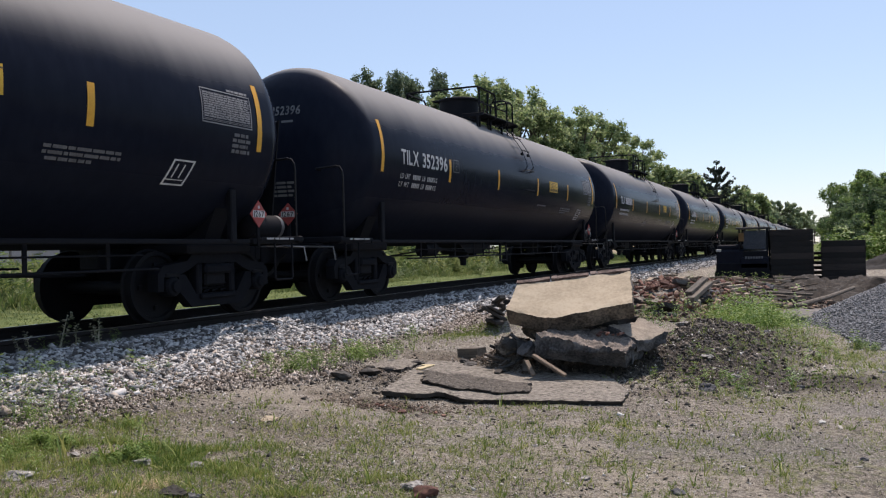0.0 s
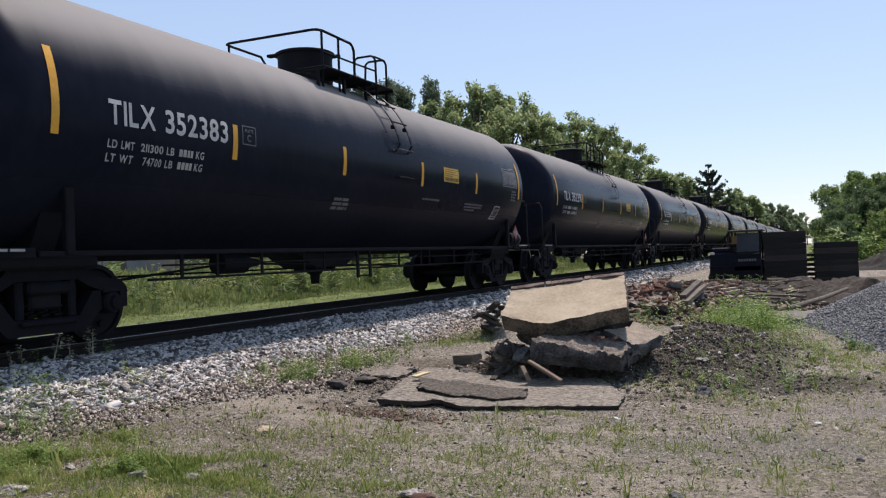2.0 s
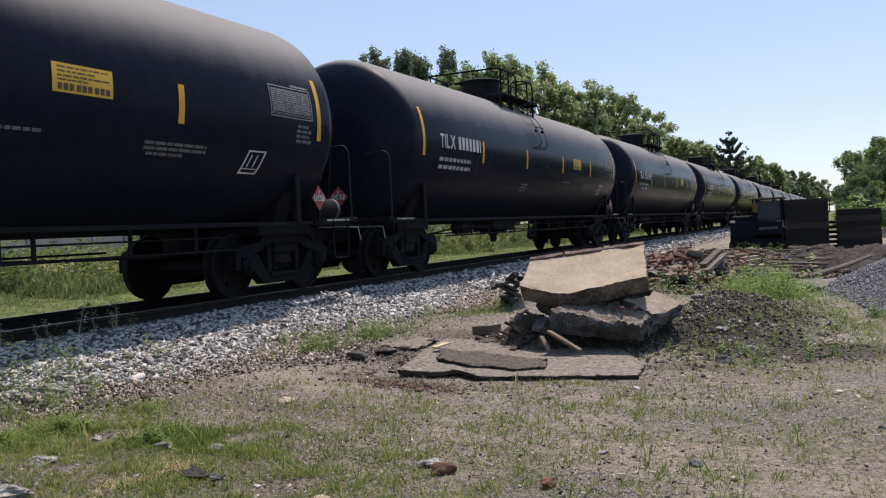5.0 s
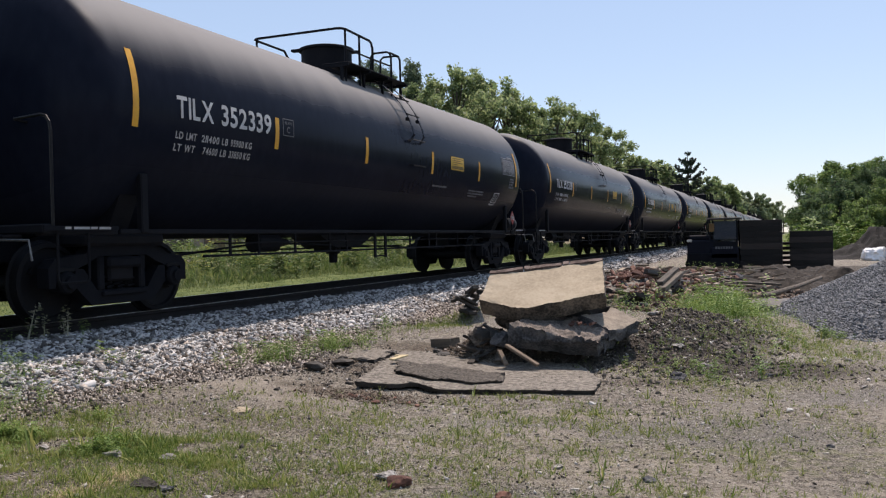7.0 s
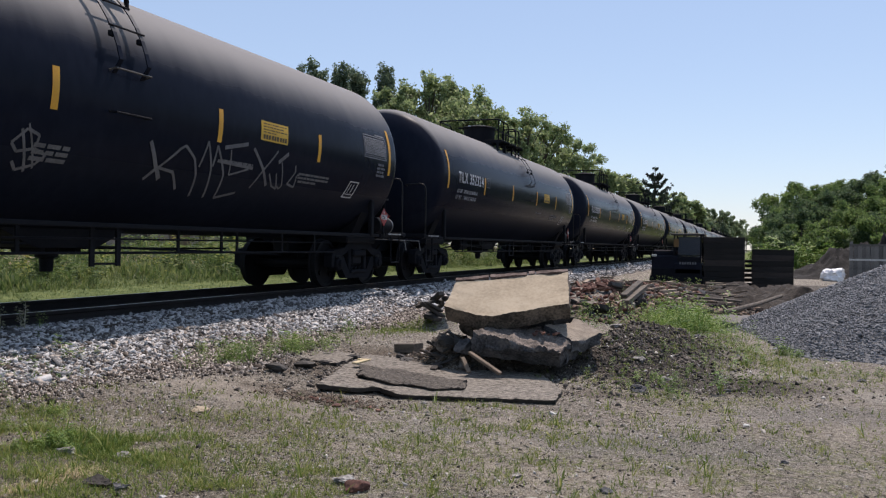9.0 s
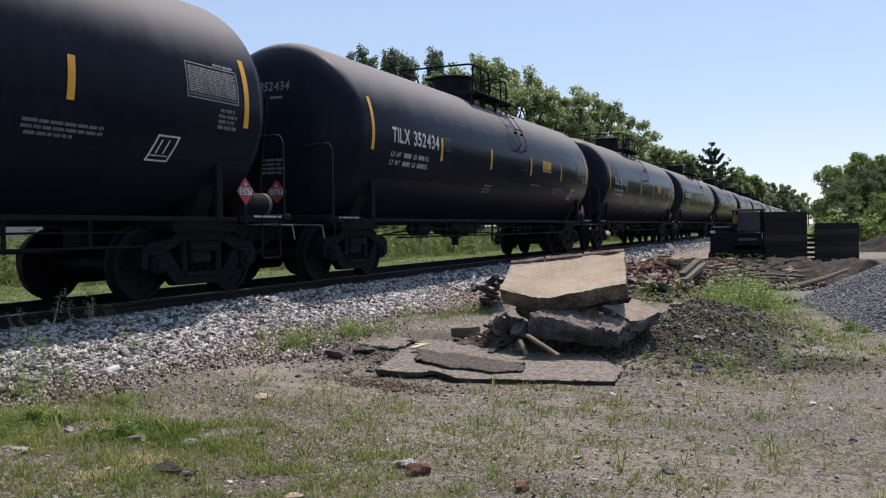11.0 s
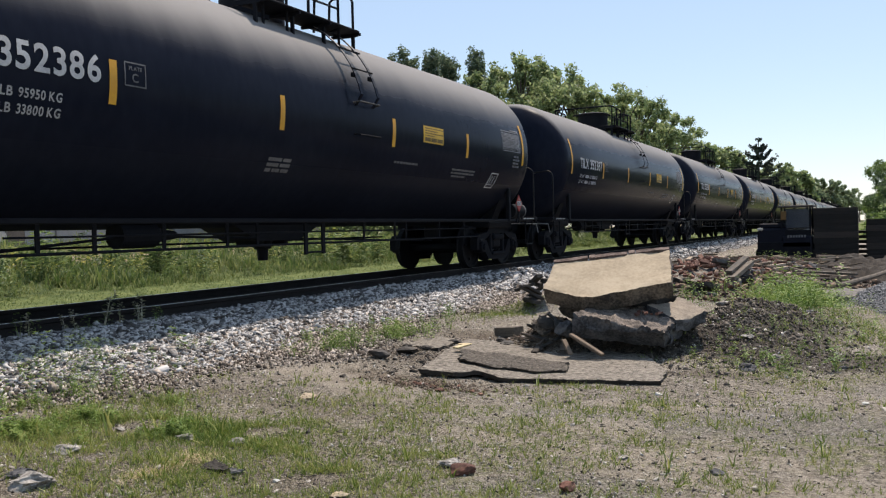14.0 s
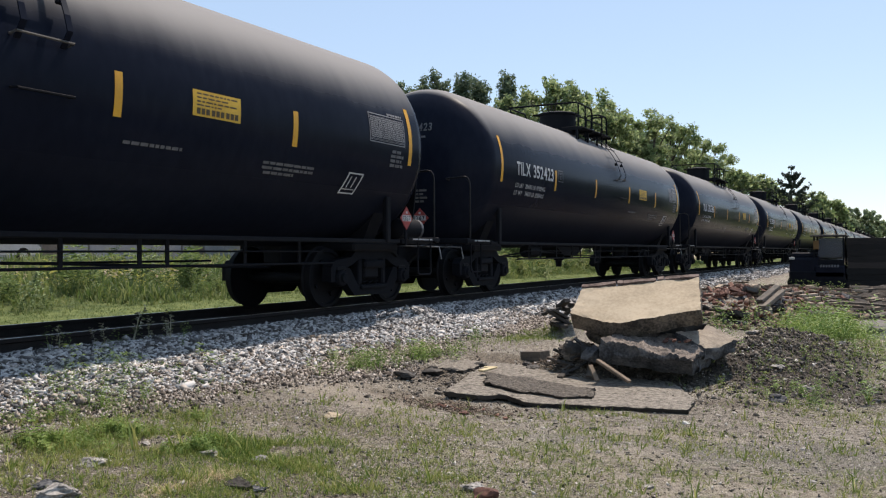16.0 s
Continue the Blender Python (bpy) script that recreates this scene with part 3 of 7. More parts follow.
def rock(name, size, seed, material, parent=None, at=None, level=3, rough=0.22, flat=0.0, label=""):
    """A broken stone: a ball cut by planes and roughened."""
    r = np.random.default_rng(seed)
    bm = bmesh.new()
    bmesh.ops.create_icosphere(bm, subdivisions=level, radius=1)
    cuts = [(Vector(r.normal(size=3)).normalized(), r.uniform(0.52, 0.82)) for _ in range(9)]
    for v in bm.verts:
        for nrm, d in cuts:
            k = v.co.dot(nrm) - d
            if k > 0:
                v.co -= nrm * k
        v.co += v.co.normalized() * noise.fractal(v.co * 1.8 + Vector((seed * 7.1, 0, 0)), 0.7, 2.2, 4) * rough
        v.co += v.co.normalized() * noise.fractal(v.co * 6.5 + Vector((seed * 3.3, 0, 0)), 0.6, 2.2, 3) * rough * 0.35
        v.co = Vector((v.co.x * size[0] / 2, v.co.y * size[1] / 2, v.co.z * size[2] / 2))
        if flat and v.co.z < -flat * size[2] / 2:
            v.co.z = -flat * size[2] / 2
    me = bpy.data.meshes.new(name)
    bm.to_mesh(me)
    bm.free()
    me.shade_smooth()
    me.set_sharp_from_angle(angle=radians(28))
    me.materials.append(material)
    return part(name, me, material, parent, label, at=at)


def slab_mesh(name, corners, thick, seed, mats, nu=26, nv=14, nw=5, rim=0.05, face=0.008, ragged=0.0, cut=None):
    """A broken slab: four top corners in order, a thickness straight down its normal, ragged rims. mats: top, sides."""
    c = [Vector(q) for q in corners]
    nrm = (c[1] - c[0]).cross(c[3] - c[0]).normalized()
    if nrm.z < 0:
        nrm = -nrm
    bm = bmesh.new()
    off = Vector((seed * 3.7, seed * 1.3, 0))

    def p(u, v, w):
        if cut:
            lost = cut[1] * max(0.0, 1 - u / cut[0])
            v = lost + (1 - lost) * v
        b = c[0] * (1 - u) * (1 - v) + c[1] * u * (1 - v) + c[2] * u * v + c[3] * (1 - u) * v
        mid = (c[0] + c[1] + c[2] + c[3]) / 4
        edge = max(0.0, 1 - min(u, 1 - u, v - (lost if cut else 0.0), 1 - v) * 9)
        q = b - nrm * thick * w
        nz = Vector((noise.fractal(q * 4.5 + off + Vector((k * 17, 0, 0)), 0.5, 2.2, 7) for k in range(3)))
        big = noise.noise(q * 1.3 + off)
        q += nz * (face + rim * edge)
        q += (b - mid).normalized() * edge * (big * ragged - abs(w - 0.45) * rim * 0.5)
        return q

    grid = {}

    def vert(i, j, k):
        key = (i, j, k)
        if key not in grid:
            grid[key] = bm.verts.new(p(i / nu, j / nv, k / nw))
        return grid[key]

    def quad(*ks, top=False):
        f = bm.faces.new([vert(*k) for k in ks])
        f.material_index = 0 if top else 1

    for i in range(nu):
        for j in range(nv):
            quad((i, j, 0), (i + 1, j, 0), (i + 1, j + 1, 0), (i, j + 1, 0), top=True)
            quad((i, j, nw), (i, j + 1, nw), (i + 1, j + 1, nw), (i + 1, j, nw))
    for k in range(nw):
        for i in range(nu):
            quad((i, 0, k), (i, 0, k + 1), (i + 1, 0, k + 1), (i + 1, 0, k))
            quad((i, nv, k), (i + 1, nv, k), (i + 1, nv, k + 1), (i, nv, k + 1))
        for j in range(nv):
            quad((0, j, k), (0, j + 1, k), (0, j + 1, k + 1), (0, j, k + 1))
            quad((nu, j, k), (nu, j, k + 1), (nu, j + 1, k + 1), (nu, j + 1, k))
    bmesh.ops.recalc_face_normals(bm, faces=bm.faces[:])
    me = bpy.data.meshes.new(name)
    bm.to_mesh(me)
    bm.free()
    me.shade_smooth()
    me.set_sharp_from_angle(angle=radians(35))
    for q in mats:
        me.materials.append(q)
    return me


def glyphs(text):
    """Flat outlines of the characters, from the built-in font: points, faces and width, at a cap height of 1."""
    out = {}
    for ch in sorted(set(text)):
        cu = bpy.data.curves.new("glyph", "FONT")
        cu.body = ch
        cu.offset = 0.022
        ob = new("glyph", cu)
        bpy.context.view_layer.update()
        me = bpy.data.meshes.new_from_object(ob.evaluated_get(bpy.context.evaluated_depsgraph_get()))
        v = np.array([x.co[:2] for x in me.vertices]) if len(me.vertices) else np.zeros((0, 2))
        f = [tuple(q.vertices) for q in me.polygons]
        bpy.data.objects.remove(ob)
        bpy.data.curves.remove(cu)
        bpy.data.meshes.remove(me)
        if len(v):
            v[:, 0] -= v[:, 0].min()
        out[ch] = (v / 0.69, f, v[:, 0].max() / 0.69 if len(v) else 0.3)
    return out


GLYPH = glyphs("TILXDMWBKGCPAE0123456789")


# ---- the place: ground and track ----
TRACK_X, RAIL_Z = -8.618, 0.768
MOUNDS = [(-1.6, 12.1, 0.82, 1.4, 0.43), (-0.75, 12.9, 0.8, 1.1, 0.15), (-1.3, 15.0, 1.1, 1.5, 0.20), (-3.3, 27.0, 1.9, 5.0, 0.32), (-2.85, 10.85, 0.75, 0.36, 0.62), (-3.5, 20.8, 1.1, 2.2, 0.52), 
          (-5.3, 12.8, 0.5, 0.8, 0.06), (-5.25, 14.2, 0.4, 0.4, 0.26), (-3.62, 10.35, 0.34, 0.36, 0.34), (-4.0, 10.4, 0.4, 0.3, 0.12)]


def hgt(x, y):
    """Height of the ground."""
    x, y = np.asarray(x, float), np.asarray(y, float)
    z = np.interp(x, [-1000, -27, -15.5, -14, -11.2, -10.5, -9.95, -7.45, -6.5, -3.6, 1000], [1.25, 1.25, 0.42, 0.3, 0.3, 0.36, 0.575, 0.575, 0.22, 0.0, 0.0])
    for cx, cy, rx, ry, h in MOUNDS:
        z = z + h * np.exp(-(((x - cx) / rx) ** 2 + ((y - cy) / ry) ** 2))
    lump = np.exp(-(((x + 1.3) / 1.2) ** 2 + ((y - 12.9) / 2.2) ** 2))
    z = z + lump * (0.075 * np.sin(5.3 * x + 2.2 * np.sin(3.1 * y)) * np.sin(4.7 * y + 1.9 * x) + 0.035 * np.sin(12 * x + 2 * y) * np.sin(10.5 * y - 3.4 * x))
    rough = np.where((x < -7.2) & (x > -10.2), 0.3, 1.0)
    z = z + rough * (0.018 * np.sin(1.7 * x + 0.6 * y) * np.sin(1.3 * y - 0.4 * x + 1) + 0.011 * np.sin(4.9 * x + 1.1) * np.sin(4.1 * y + 2.7 * x) + 0.003 * np.sin(11.3 * x - 3 * y + 2 * np.sin(3 * x)) * np.sin(9.7 * y + 4 * x + 2 * np.sin(2 * y)))
    return z


def spread(lo, hi, dense_lo, dense_hi, step_, grow=1.16):
    a = list(np.arange(dense_lo, dense_hi, step_))
    s, v = step_, a[-1]
    while v < hi:
        s *= grow
        v += s
        a.append(min(v, hi))
    s, v = step_, a[0]
    while v > lo:
        s *= grow
        v -= s
        a.insert(0, max(v, lo))
    return np.array(a)


gx, gy = spread(-1500, 1500, -11.6, 3.0, 0.1), spread(-700, 2500, 2.5, 16.0, 0.1)
X, Y = np.meshgrid(gx, gy, indexing="ij")
nx, ny = X.shape
idx = np.arange(nx * ny).reshape(nx, ny)
gf = np.stack([idx[:-1, :-1], idx[1:, :-1], idx[1:, 1:], idx[:-1, 1:]], -1).reshape(-1, 4)
ground_me = fast_mesh("ground", np.stack([X, Y, hgt(X, Y)], -1).reshape(-1, 3), gf)
ground_me.shade_smooth()
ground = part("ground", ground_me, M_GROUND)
tagged(ground, "dusty grey dirt yard with sparse grass beside a track", "ground", kind="structure")

track = thing("railway_track", pose(TRACK_X, 0, RAIL_Z), "single railway track with rusty rails on dark wooden sleepers", "railway track", kind="structure")
for sx in (1, -1):
    prof = [(-0.075, -0.171), (0.075, -0.171), (0.075, -0.158), (0.02, -0.138), (0.0085, -0.12), (0.0085, -0.055), (0.036, -0.042), (0.037, -0.012),
            (0.03, -0.003), (-0.03, -0.003), (-0.037, -0.012), (-0.036, -0.042), (-0.0085, -0.055), (-0.0085, -0.12), (-0.02, -0.138), (-0.075, -0.158)]
    rail = part("rail", Build().prism([(sx * 0.7545 + a, b) for a, b in prof], -320, 900, "y"), M_RAIL, track)
    part("running_surface", Build().box((sx * 0.7545, 290, -0.0015), (0.034, 1220, 0.003)), M_RAILTOP, rail, "bright polished rail head")
tie_me = Build().box((0, 0, 0), (2.59, 0.225, 0.17), bev=0.012).mesh("sleeper")
for i in range(230):
    part("sleeper", tie_me, M_TIE, track, at=pose(random.uniform(-0.03, 0.03), -12 + i * 0.52, -0.256, 0, 0, random.uniform(-1, 1)))
spike = Build()
for i in range(230):
    for sx in (1, -1):
        spike.box((sx * 0.7545, -12 + i * 0.52, -0.172), (0.36, 0.19, 0.012))
        for k in (-0.1, 0.1):
            spike.box((sx * 0.7545 + k, -12 + i * 0.52 + 0.04 * (k > 0) - 0.02, -0.157), (0.03, 0.025, 0.03))
tagged(part("tie_plates", spike, M_RAIL, track), kind="stuff")

rng = np.random.default_rng(5)


def ballast():
    """Loose crushed stone on the near shoulder, between and beyond the rails."""
    pos, size = [], []
    for x0, x1, y0, y1, per, s0 in [(-7.85, -6.3, 3.5, 9.5, 5400, 0.0255), (-7.85, -6.3, 9.5, 16, 4100, 0.028), (-7.85, -6.5, 16, 30, 1500, 0.038), (-7.85, -6.5, 30, 75, 210, 0.054), (-10.4, -9.4, 5, 40, 130, 0.036)]:
        n = int((x1 - x0) * (y1 - y0) * per)
        x, y = rng.uniform(x0, x1, n), rng.uniform(y0, y1, n)
        keep = rng.uniform(0, 1, n) < np.clip((-6.42 + 0.15 * np.sin(1.1 * y) - x) / 0.7, 0, 1)
        x, y = x[keep], y[keep]
        s = s0 * rng.lognormal(-0.20, 0.34, len(x))
        pos.append(np.stack([x, y, hgt(x, y) + s * rng.uniform(0.0, 0.5, len(x)) + 0.035 * np.clip((-7.15 - x) / 0.2, 0, 1) * (x > -7.8)], 1))
        size.append(s)
    pos, size = np.concatenate(pos), np.concatenate(size)
    vs, fs, k = [], [], 0
    for seed in range(5):
        bv, bf = chip_base(300 + seed)
        me = scatter("flakes", bv * (1.15, 0.9, 0.6), bf, pos[seed::5], size[seed::5], rng, False, 0.38)
        v = np.empty(len(me.vertices) * 3)
        me.vertices.foreach_get("co", v)
        f = np.empty(len(me.loops), int)
        me.loops.foreach_get("vertex_index", f)
        vs.append(v.reshape(-1, 3))
        fs.append(f.reshape(-1, 3) + k)
        k += len(me.vertices)
        bpy.data.meshes.remove(me)
    return fast_mesh("track_ballast", np.concatenate(vs), np.concatenate(fs))


tagged(part("track_ballast", ballast(), M_BALLAST), "pale grey crushed stone ballast along the track", "ballast", kind="stuff")



def chips():
    """Smaller brownish chips strewn below the foot of the ballast."""
    n = 64000
    x, y = rng.uniform(-7.1, -5.2, n), rng.uniform(3.0, 17, n)
    edge = -5.6 + 0.35 * np.sin(0.9 * y) + 0.2 * np.sin(2.3 * y + 1)
    keep = rng.uniform(0, 1, n) < np.clip((edge - x) / 0.8, 0, 1)
    x, y = x[keep], y[keep]
    s = 0.018 * rng.lognormal(0, 0.45, len(x))
    bv, bf = shard_base(8)
    return scatter("stone_chips", bv, bf, np.stack([x, y, hgt(x, y) + s * 0.25], 1), s, rng)


tagged(part("stone_chips", chips(), M_CHIPS), "small brownish stone chips below the ballast", "stone chips", kind="stuff")

# ---- the train ----
R, ZC, HALF = 1.60, 2.545, 7.50
HEAD = 0.80
CAR = 18.037


def skin(y, z, off):
    """A point on the tank's near side, or past its ends on the curved head."""
    h = z - ZC
    return (math.sqrt(max((R + off) ** 2 - h * h, 0.0)), y, z)


def patch(b, y0, y1, z0, z1, off=0.006, slant=0.0, n=None):
    """A thin painted or stuck-on strip on the tank's near side."""
    n = n or max(1, int((z1 - z0) / 0.09))
    vs, fs = [], []
    for k in range(n + 1):
        z = z0 + (z1 - z0) * k / n
        d = slant * k / n
        vs += [skin(y0 + d, z, off), skin(y1 + d, z, off)]
    fs = [(2 * k, 2 * k + 1, 2 * k + 3, 2 * k + 2) for k in range(n)]
    return b.add(vs, fs)


def lettering(b, text, y, z, h, width=None, gap=0.16, where=None):
    """Letters laid on the tank side (or by the function where), from y on, with their foot at z."""
    total = sum(GLYPH[c][2] + gap if c != " " else 0.42 for c in text) - gap
    k = (width / total) if width else h
    u = 0.0
    for c in text:
        if c == " ":
            u += 0.42
            continue
        v, f, w = GLYPH[c]
        b.add([(where or (lambda p, q: skin(p, q, 0.008)))(y + (u + p[0]) * k, z + p[1] * h) for p in v], f)
        u += w + gap
    return b


def bars(b, y0, y1, z, h, rr, lo=0.03, hi=0.16, gap=0.03):
    y = y0
    while y < y1 - 0.02:
        e = min(y + rr.uniform(lo, hi), y1)
        patch(b, y, e, z, z + h, n=1)
        y = e + gap
    return b


def on_head(x, z):
    """A point on the rear head."""
    q = min((x * x + (z - ZC) ** 2) / R ** 2, 0.98)
    return (x, -(HALF + HEAD * math.sqrt(1 - q)) - 0.008, z)


def bogie(parent, y):
    """A two-axle bogie."""
    b = Build().box((0, 0, 0.60), (2.1, 0.42, 0.34), bev=0.03).box((0, 0, 0.93), (2.3, 1.3, 0.14), bev=0.03).box((0, 0, 0.80), (0.5, 0.46, 0.16), bev=0.03)
    bo = part("bogie", b, M_STEEL, parent, at=pose(0, y, 0))
    upper = [(-1.13, 0.40), (-1.13, 0.62), (-1.04, 0.72), (-0.60, 0.77), (-0.44, 0.91), (0.44, 0.91), (0.60, 0.77), (1.04, 0.72), (1.13, 0.62), (1.13, 0.40),
             (1.03, 0.40), (1.02, 0.58), (0.74, 0.60), (0.56, 0.66), (0.40, 0.74), (-0.40, 0.74), (-0.56, 0.66), (-0.74, 0.60), (-1.02, 0.58), (-1.03, 0.40)]
    lower = [(-0.74, 0.60), (-0.62, 0.60), (-0.42, 0.34), (0.42, 0.34), (0.62, 0.60), (0.74, 0.60), (0.75, 0.40), (0.50, 0.17), (-0.50, 0.17), (-0.75, 0.40)]
    for sx in (1, -1):
        s = Build()
        x0 = sx * 0.99
        # cast upper member with its pedestals, lower member, columns and spring seat
        s.prism(upper, x0 - 0.085, x0 + 0.085, "x")
        s.prism(lower, x0 - 0.075, x0 + 0.075, "x")
        for k in (-0.34, 0.34):
            s.box((x0, k, 0.54), (0.15, 0.11, 0.42), bev=0.02)
        s.box((x0, 0, 0.30), (0.24, 0.72, 0.06), bev=0.015).box((x0, 0, 0.66), (0.26, 0.56, 0.13), bev=0.03)
        fr = part("side_frame", s, M_FRAME, bo)
        sp = Build()
        for k in (-0.17, 0.0, 0.17):
            pts = [(x0 + 0.05 * math.cos(a * 0.9), k + 0.065 * math.sin(a * 0.9), 0.33 + a * 0.006) for a in range(0, 34, 2)]
            sp.tube(pts, 0.014, 4)
        part("spring_nest", sp, M_WHEEL, fr)
        for k in (-0.88, 0.88):
            part("axle_bearing", Build().spin([(0.90 * sx, 0.0), (0.90 * sx, 0.13), (1.09 * sx, 0.13), (1.12 * sx, 0.115), (1.13 * sx, 0.08), (1.165 * sx, 0.07), (1.17 * sx, 0.0)], "x", 16, (0, k, 0.457)), M_FRAME, fr)
            part("bearing_adapter", Build().box((x0, k, 0.60), (0.2, 0.24, 0.06), bev=0.012), M_WHEEL, fr)
    for k in (-0.36, 0.36):
        part("brake_beam", Build().box((0, k, 0.42), (1.7, 0.12, 0.2), bev=0.02).box((0, k * 0.7, 0.55), (0.2, 0.3, 0.2), bev=0.02), M_STEEL, bo)
    for k in (-0.88, 0.88):
        w = Build()
        for sx in (1, -1):
            w.spin([(sx * 0.684, 0.0), (sx * 0.684, 0.485), (sx * 0.705, 0.485), (sx * 0.722, 0.46), (sx * 0.82, 0.452), (sx * 0.825, 0.40), (sx * 0.79, 0.385), (sx * 0.765, 0.22), (sx * 0.80, 0.14), (sx * 0.80, 0.0)], "x", 24)
            for a in range(4):
                t = a * math.pi / 2
                w.box((sx * 0.80, 0.27 * math.cos(t), 0.27 * math.sin(t)), (0.03, 0.06, 0.06))
        w.tube([(-0.7, 0, 0), (0.7, 0, 0)], 0.085, 14)
        part("wheelset", w, M_WHEEL, bo, smooth=True, at=pose(0, k, 0.457))
    return bo


def tank_car(number, seed, plain=False, daubed=False, load=("", "", "", ""), back=None):
    """A black tank wagon. Origin on the rail tops below its middle."""
    rr = random.Random(seed)
    car = thing("tank_car", pose(0, 0, 0), "black steel railway tank car with yellow stripes" + (" and graffiti" if daubed else ""), "tank car", "cars of the moving train")
    prof = [(-(HALF + HEAD * math.sin(a)), max(R * math.cos(a), 0.0)) for a in (math.pi / 2 * k / 10 for k in range(10, 0, -1))]
    prof += [(-HALF, R)] + [(y, R) for y in (-5, -2.5, 0, 2.5, 5)] + [(HALF, R)]
    prof += [(HALF + HEAD * math.sin(a), max(R * math.cos(a), 0.0)) for a in (math.pi / 2 * k / 10 for k in range(1, 11))]
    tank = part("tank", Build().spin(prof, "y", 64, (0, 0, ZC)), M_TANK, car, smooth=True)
    for y, z0, z1 in [(-7.25, 2.23, 3.14), (-4.34, 2.225, 2.685), (-1.49, 2.225, 2.685), (1.48, 2.225, 2.685), (4.33, 2.225, 2.685), (7.25, 2.23, 3.14)]:
        part("reflective_stripe", patch(Build(), y - 0.05, y + 0.05, z0, z1, n=8), M_TAPE, tank, "yellow reflective stripe")
    if not plain:
        lt = lettering(Build(), "TILX", -6.54, 2.43, 0.26, width=0.72)
        lettering(lt, number, -5.66, 2.43, 0.26, width=1.16)
        tagged(part("reporting_mark", lt, M_WHITE, tank, "white stencilled lettering"), kind="stuff")
        hl = lettering(Build(), "TILX", -0.52, 3.2, 0.15, width=0.38, where=on_head)
        lettering(hl, number, -0.03, 3.2, 0.15, width=0.56, where=on_head)
        for k in range(3):
            x = -0.4 + k * 0.3
            hl.add([on_head(x, 3.06), on_head(x + 0.22, 3.06), on_head(x + 0.22, 3.10), on_head(x, 3.10)], [(0, 1, 2, 3)])
        for k in range(4):
            z = 2.02 - 0.07 * k
            for x, e in ((-0.1, 0.06), (0.08, 0.26), (0.28, 0.44 - 0.08 * (k % 2))):
                hl.add([on_head(x, z), on_head(e, z), on_head(e, z + 0.04), on_head(x, z + 0.04)], [(0, 1, 2, 3)])
        tagged(part("end_lettering", hl, M_GREYTXT, tank, "grey stencilled lettering"), kind="stuff")
        cl = Build()
        for z, a, c in ((2.17, "LD", "LMT"), (2.02, "LT", "WT")):
            lettering(cl, a, -6.54, z, 0.085, width=0.14)
            lettering(cl, c, -6.34, z, 0.085, width=0.20)
            lb, kg = load[:2] if a == "LD" else load[2:]
            if lb:
                n_ = 0.06 * len(lb)
                lettering(cl, lb, -5.68 - n_, z, 0.085, width=n_)
            else:
                bars(cl, -6.02, -5.70, z, 0.085, rr, 0.04, 0.06, 0.015)
            lettering(cl, "LB", -5.62, z, 0.085, width=0.13)
            if kg:
                lettering(cl, kg, -5.43, z, 0.085, width=0.29)
            else:
                bars(cl, -5.40, -5.12, z, 0.085, rr, 0.04, 0.06, 0.015)
            lettering(cl, "KG", -5.10, z, 0.085, width=0.15)
        tagged(part("capacity_lettering", cl, M_SMALL, tank, "small white stencilled lettering"), kind="stuff")
        bx = Build()
        for a in ((-4.19, -3.89, 2.44, 2.455), (-4.19, -3.89, 2.685, 2.70), (-4.19, -4.175, 2.44, 2.70), (-3.905, -3.89, 2.44, 2.70)):
            patch(bx, *a)
        lettering(bx, "C", -4.09, 2.49, 0.09)
        lettering(bx, "PLATE", -4.13, 2.615, 0.04, width=0.18)
        part("boxed_stencil", bx, M_GREYTXT, tank, "small boxed stencil")
    else:
        tagged(part("reporting_mark", bars(lettering(Build(), "TILX", -6.54, 2.43, 0.26, width=0.72), -5.66, -4.5, 2.43, 0.26, rr, 0.12, 0.14, 0.06), M_WHITE, tank, "white stencilled lettering"), kind="stuff")
        tagged(part("capacity_lettering", bars(bars(Build(), -6.54, -5.0, 2.17, 0.07, rr, 0.1, 0.2, 0.05), -6.54, -5.0, 2.02, 0.07, rr, 0.1, 0.2, 0.05), M_SMALL, tank, "small white stencilled lettering"), kind="stuff")
    pl = part("warning_sign", patch(Build(), 2.50, 3.28, 2.385, 2.68, 0.006), M_YELLOW, tank, "yellow emergency sign with dark lettering")
    sg = Build()
    for y0, y1, z0, z1 in [(2.56, 3.22, 2.632, 2.650), (2.56, 3.05, 2.588, 2.606), (2.56, 3.20, 2.544, 2.562), (2.56, 2.9, 2.505, 2.52)]:
        y = y0
        while y < y1:
            e = y + rr.uniform(0.03, 0.11)
            patch(sg, y, e, z0, z1, 0.009, n=1)
            y = e + 0.018
    for k in range(9):
        y = 2.56 + k * 0.073 + 0.016 * (k > 2) + 0.016 * (k > 5)
        patch(sg, y, y + 0.056, 2.41, 2.478, 0.009, n=1)
    tagged(part("sign_lettering", sg, M_INK, pl, "dark lettering"), kind="stuff")
    dp = Build()
    for a in ((6.08, 7.08, 2.925, 2.94), (6.08, 7.08, 2.50, 2.515), (6.08, 6.095, 2.51, 2.93), (7.065, 7.08, 2.51, 2.93)):
        patch(dp, *a)
    for k in range(11):
        z = 2.575 + k * 0.030
        bars(dp, 6.12, 7.04, z, 0.015, rr, 0.05, 0.14, 0.012)
        patch(dp, 6.09, 7.07, z + 0.019, z + 0.023, n=1)
    for z in (2.535, 2.552):
        patch(dp, 6.09, 7.07, z, z + 0.006, n=1)
    for y in (6.36, 6.62, 6.86):
        patch(dp, y, y + 0.008, 2.56, 2.90)
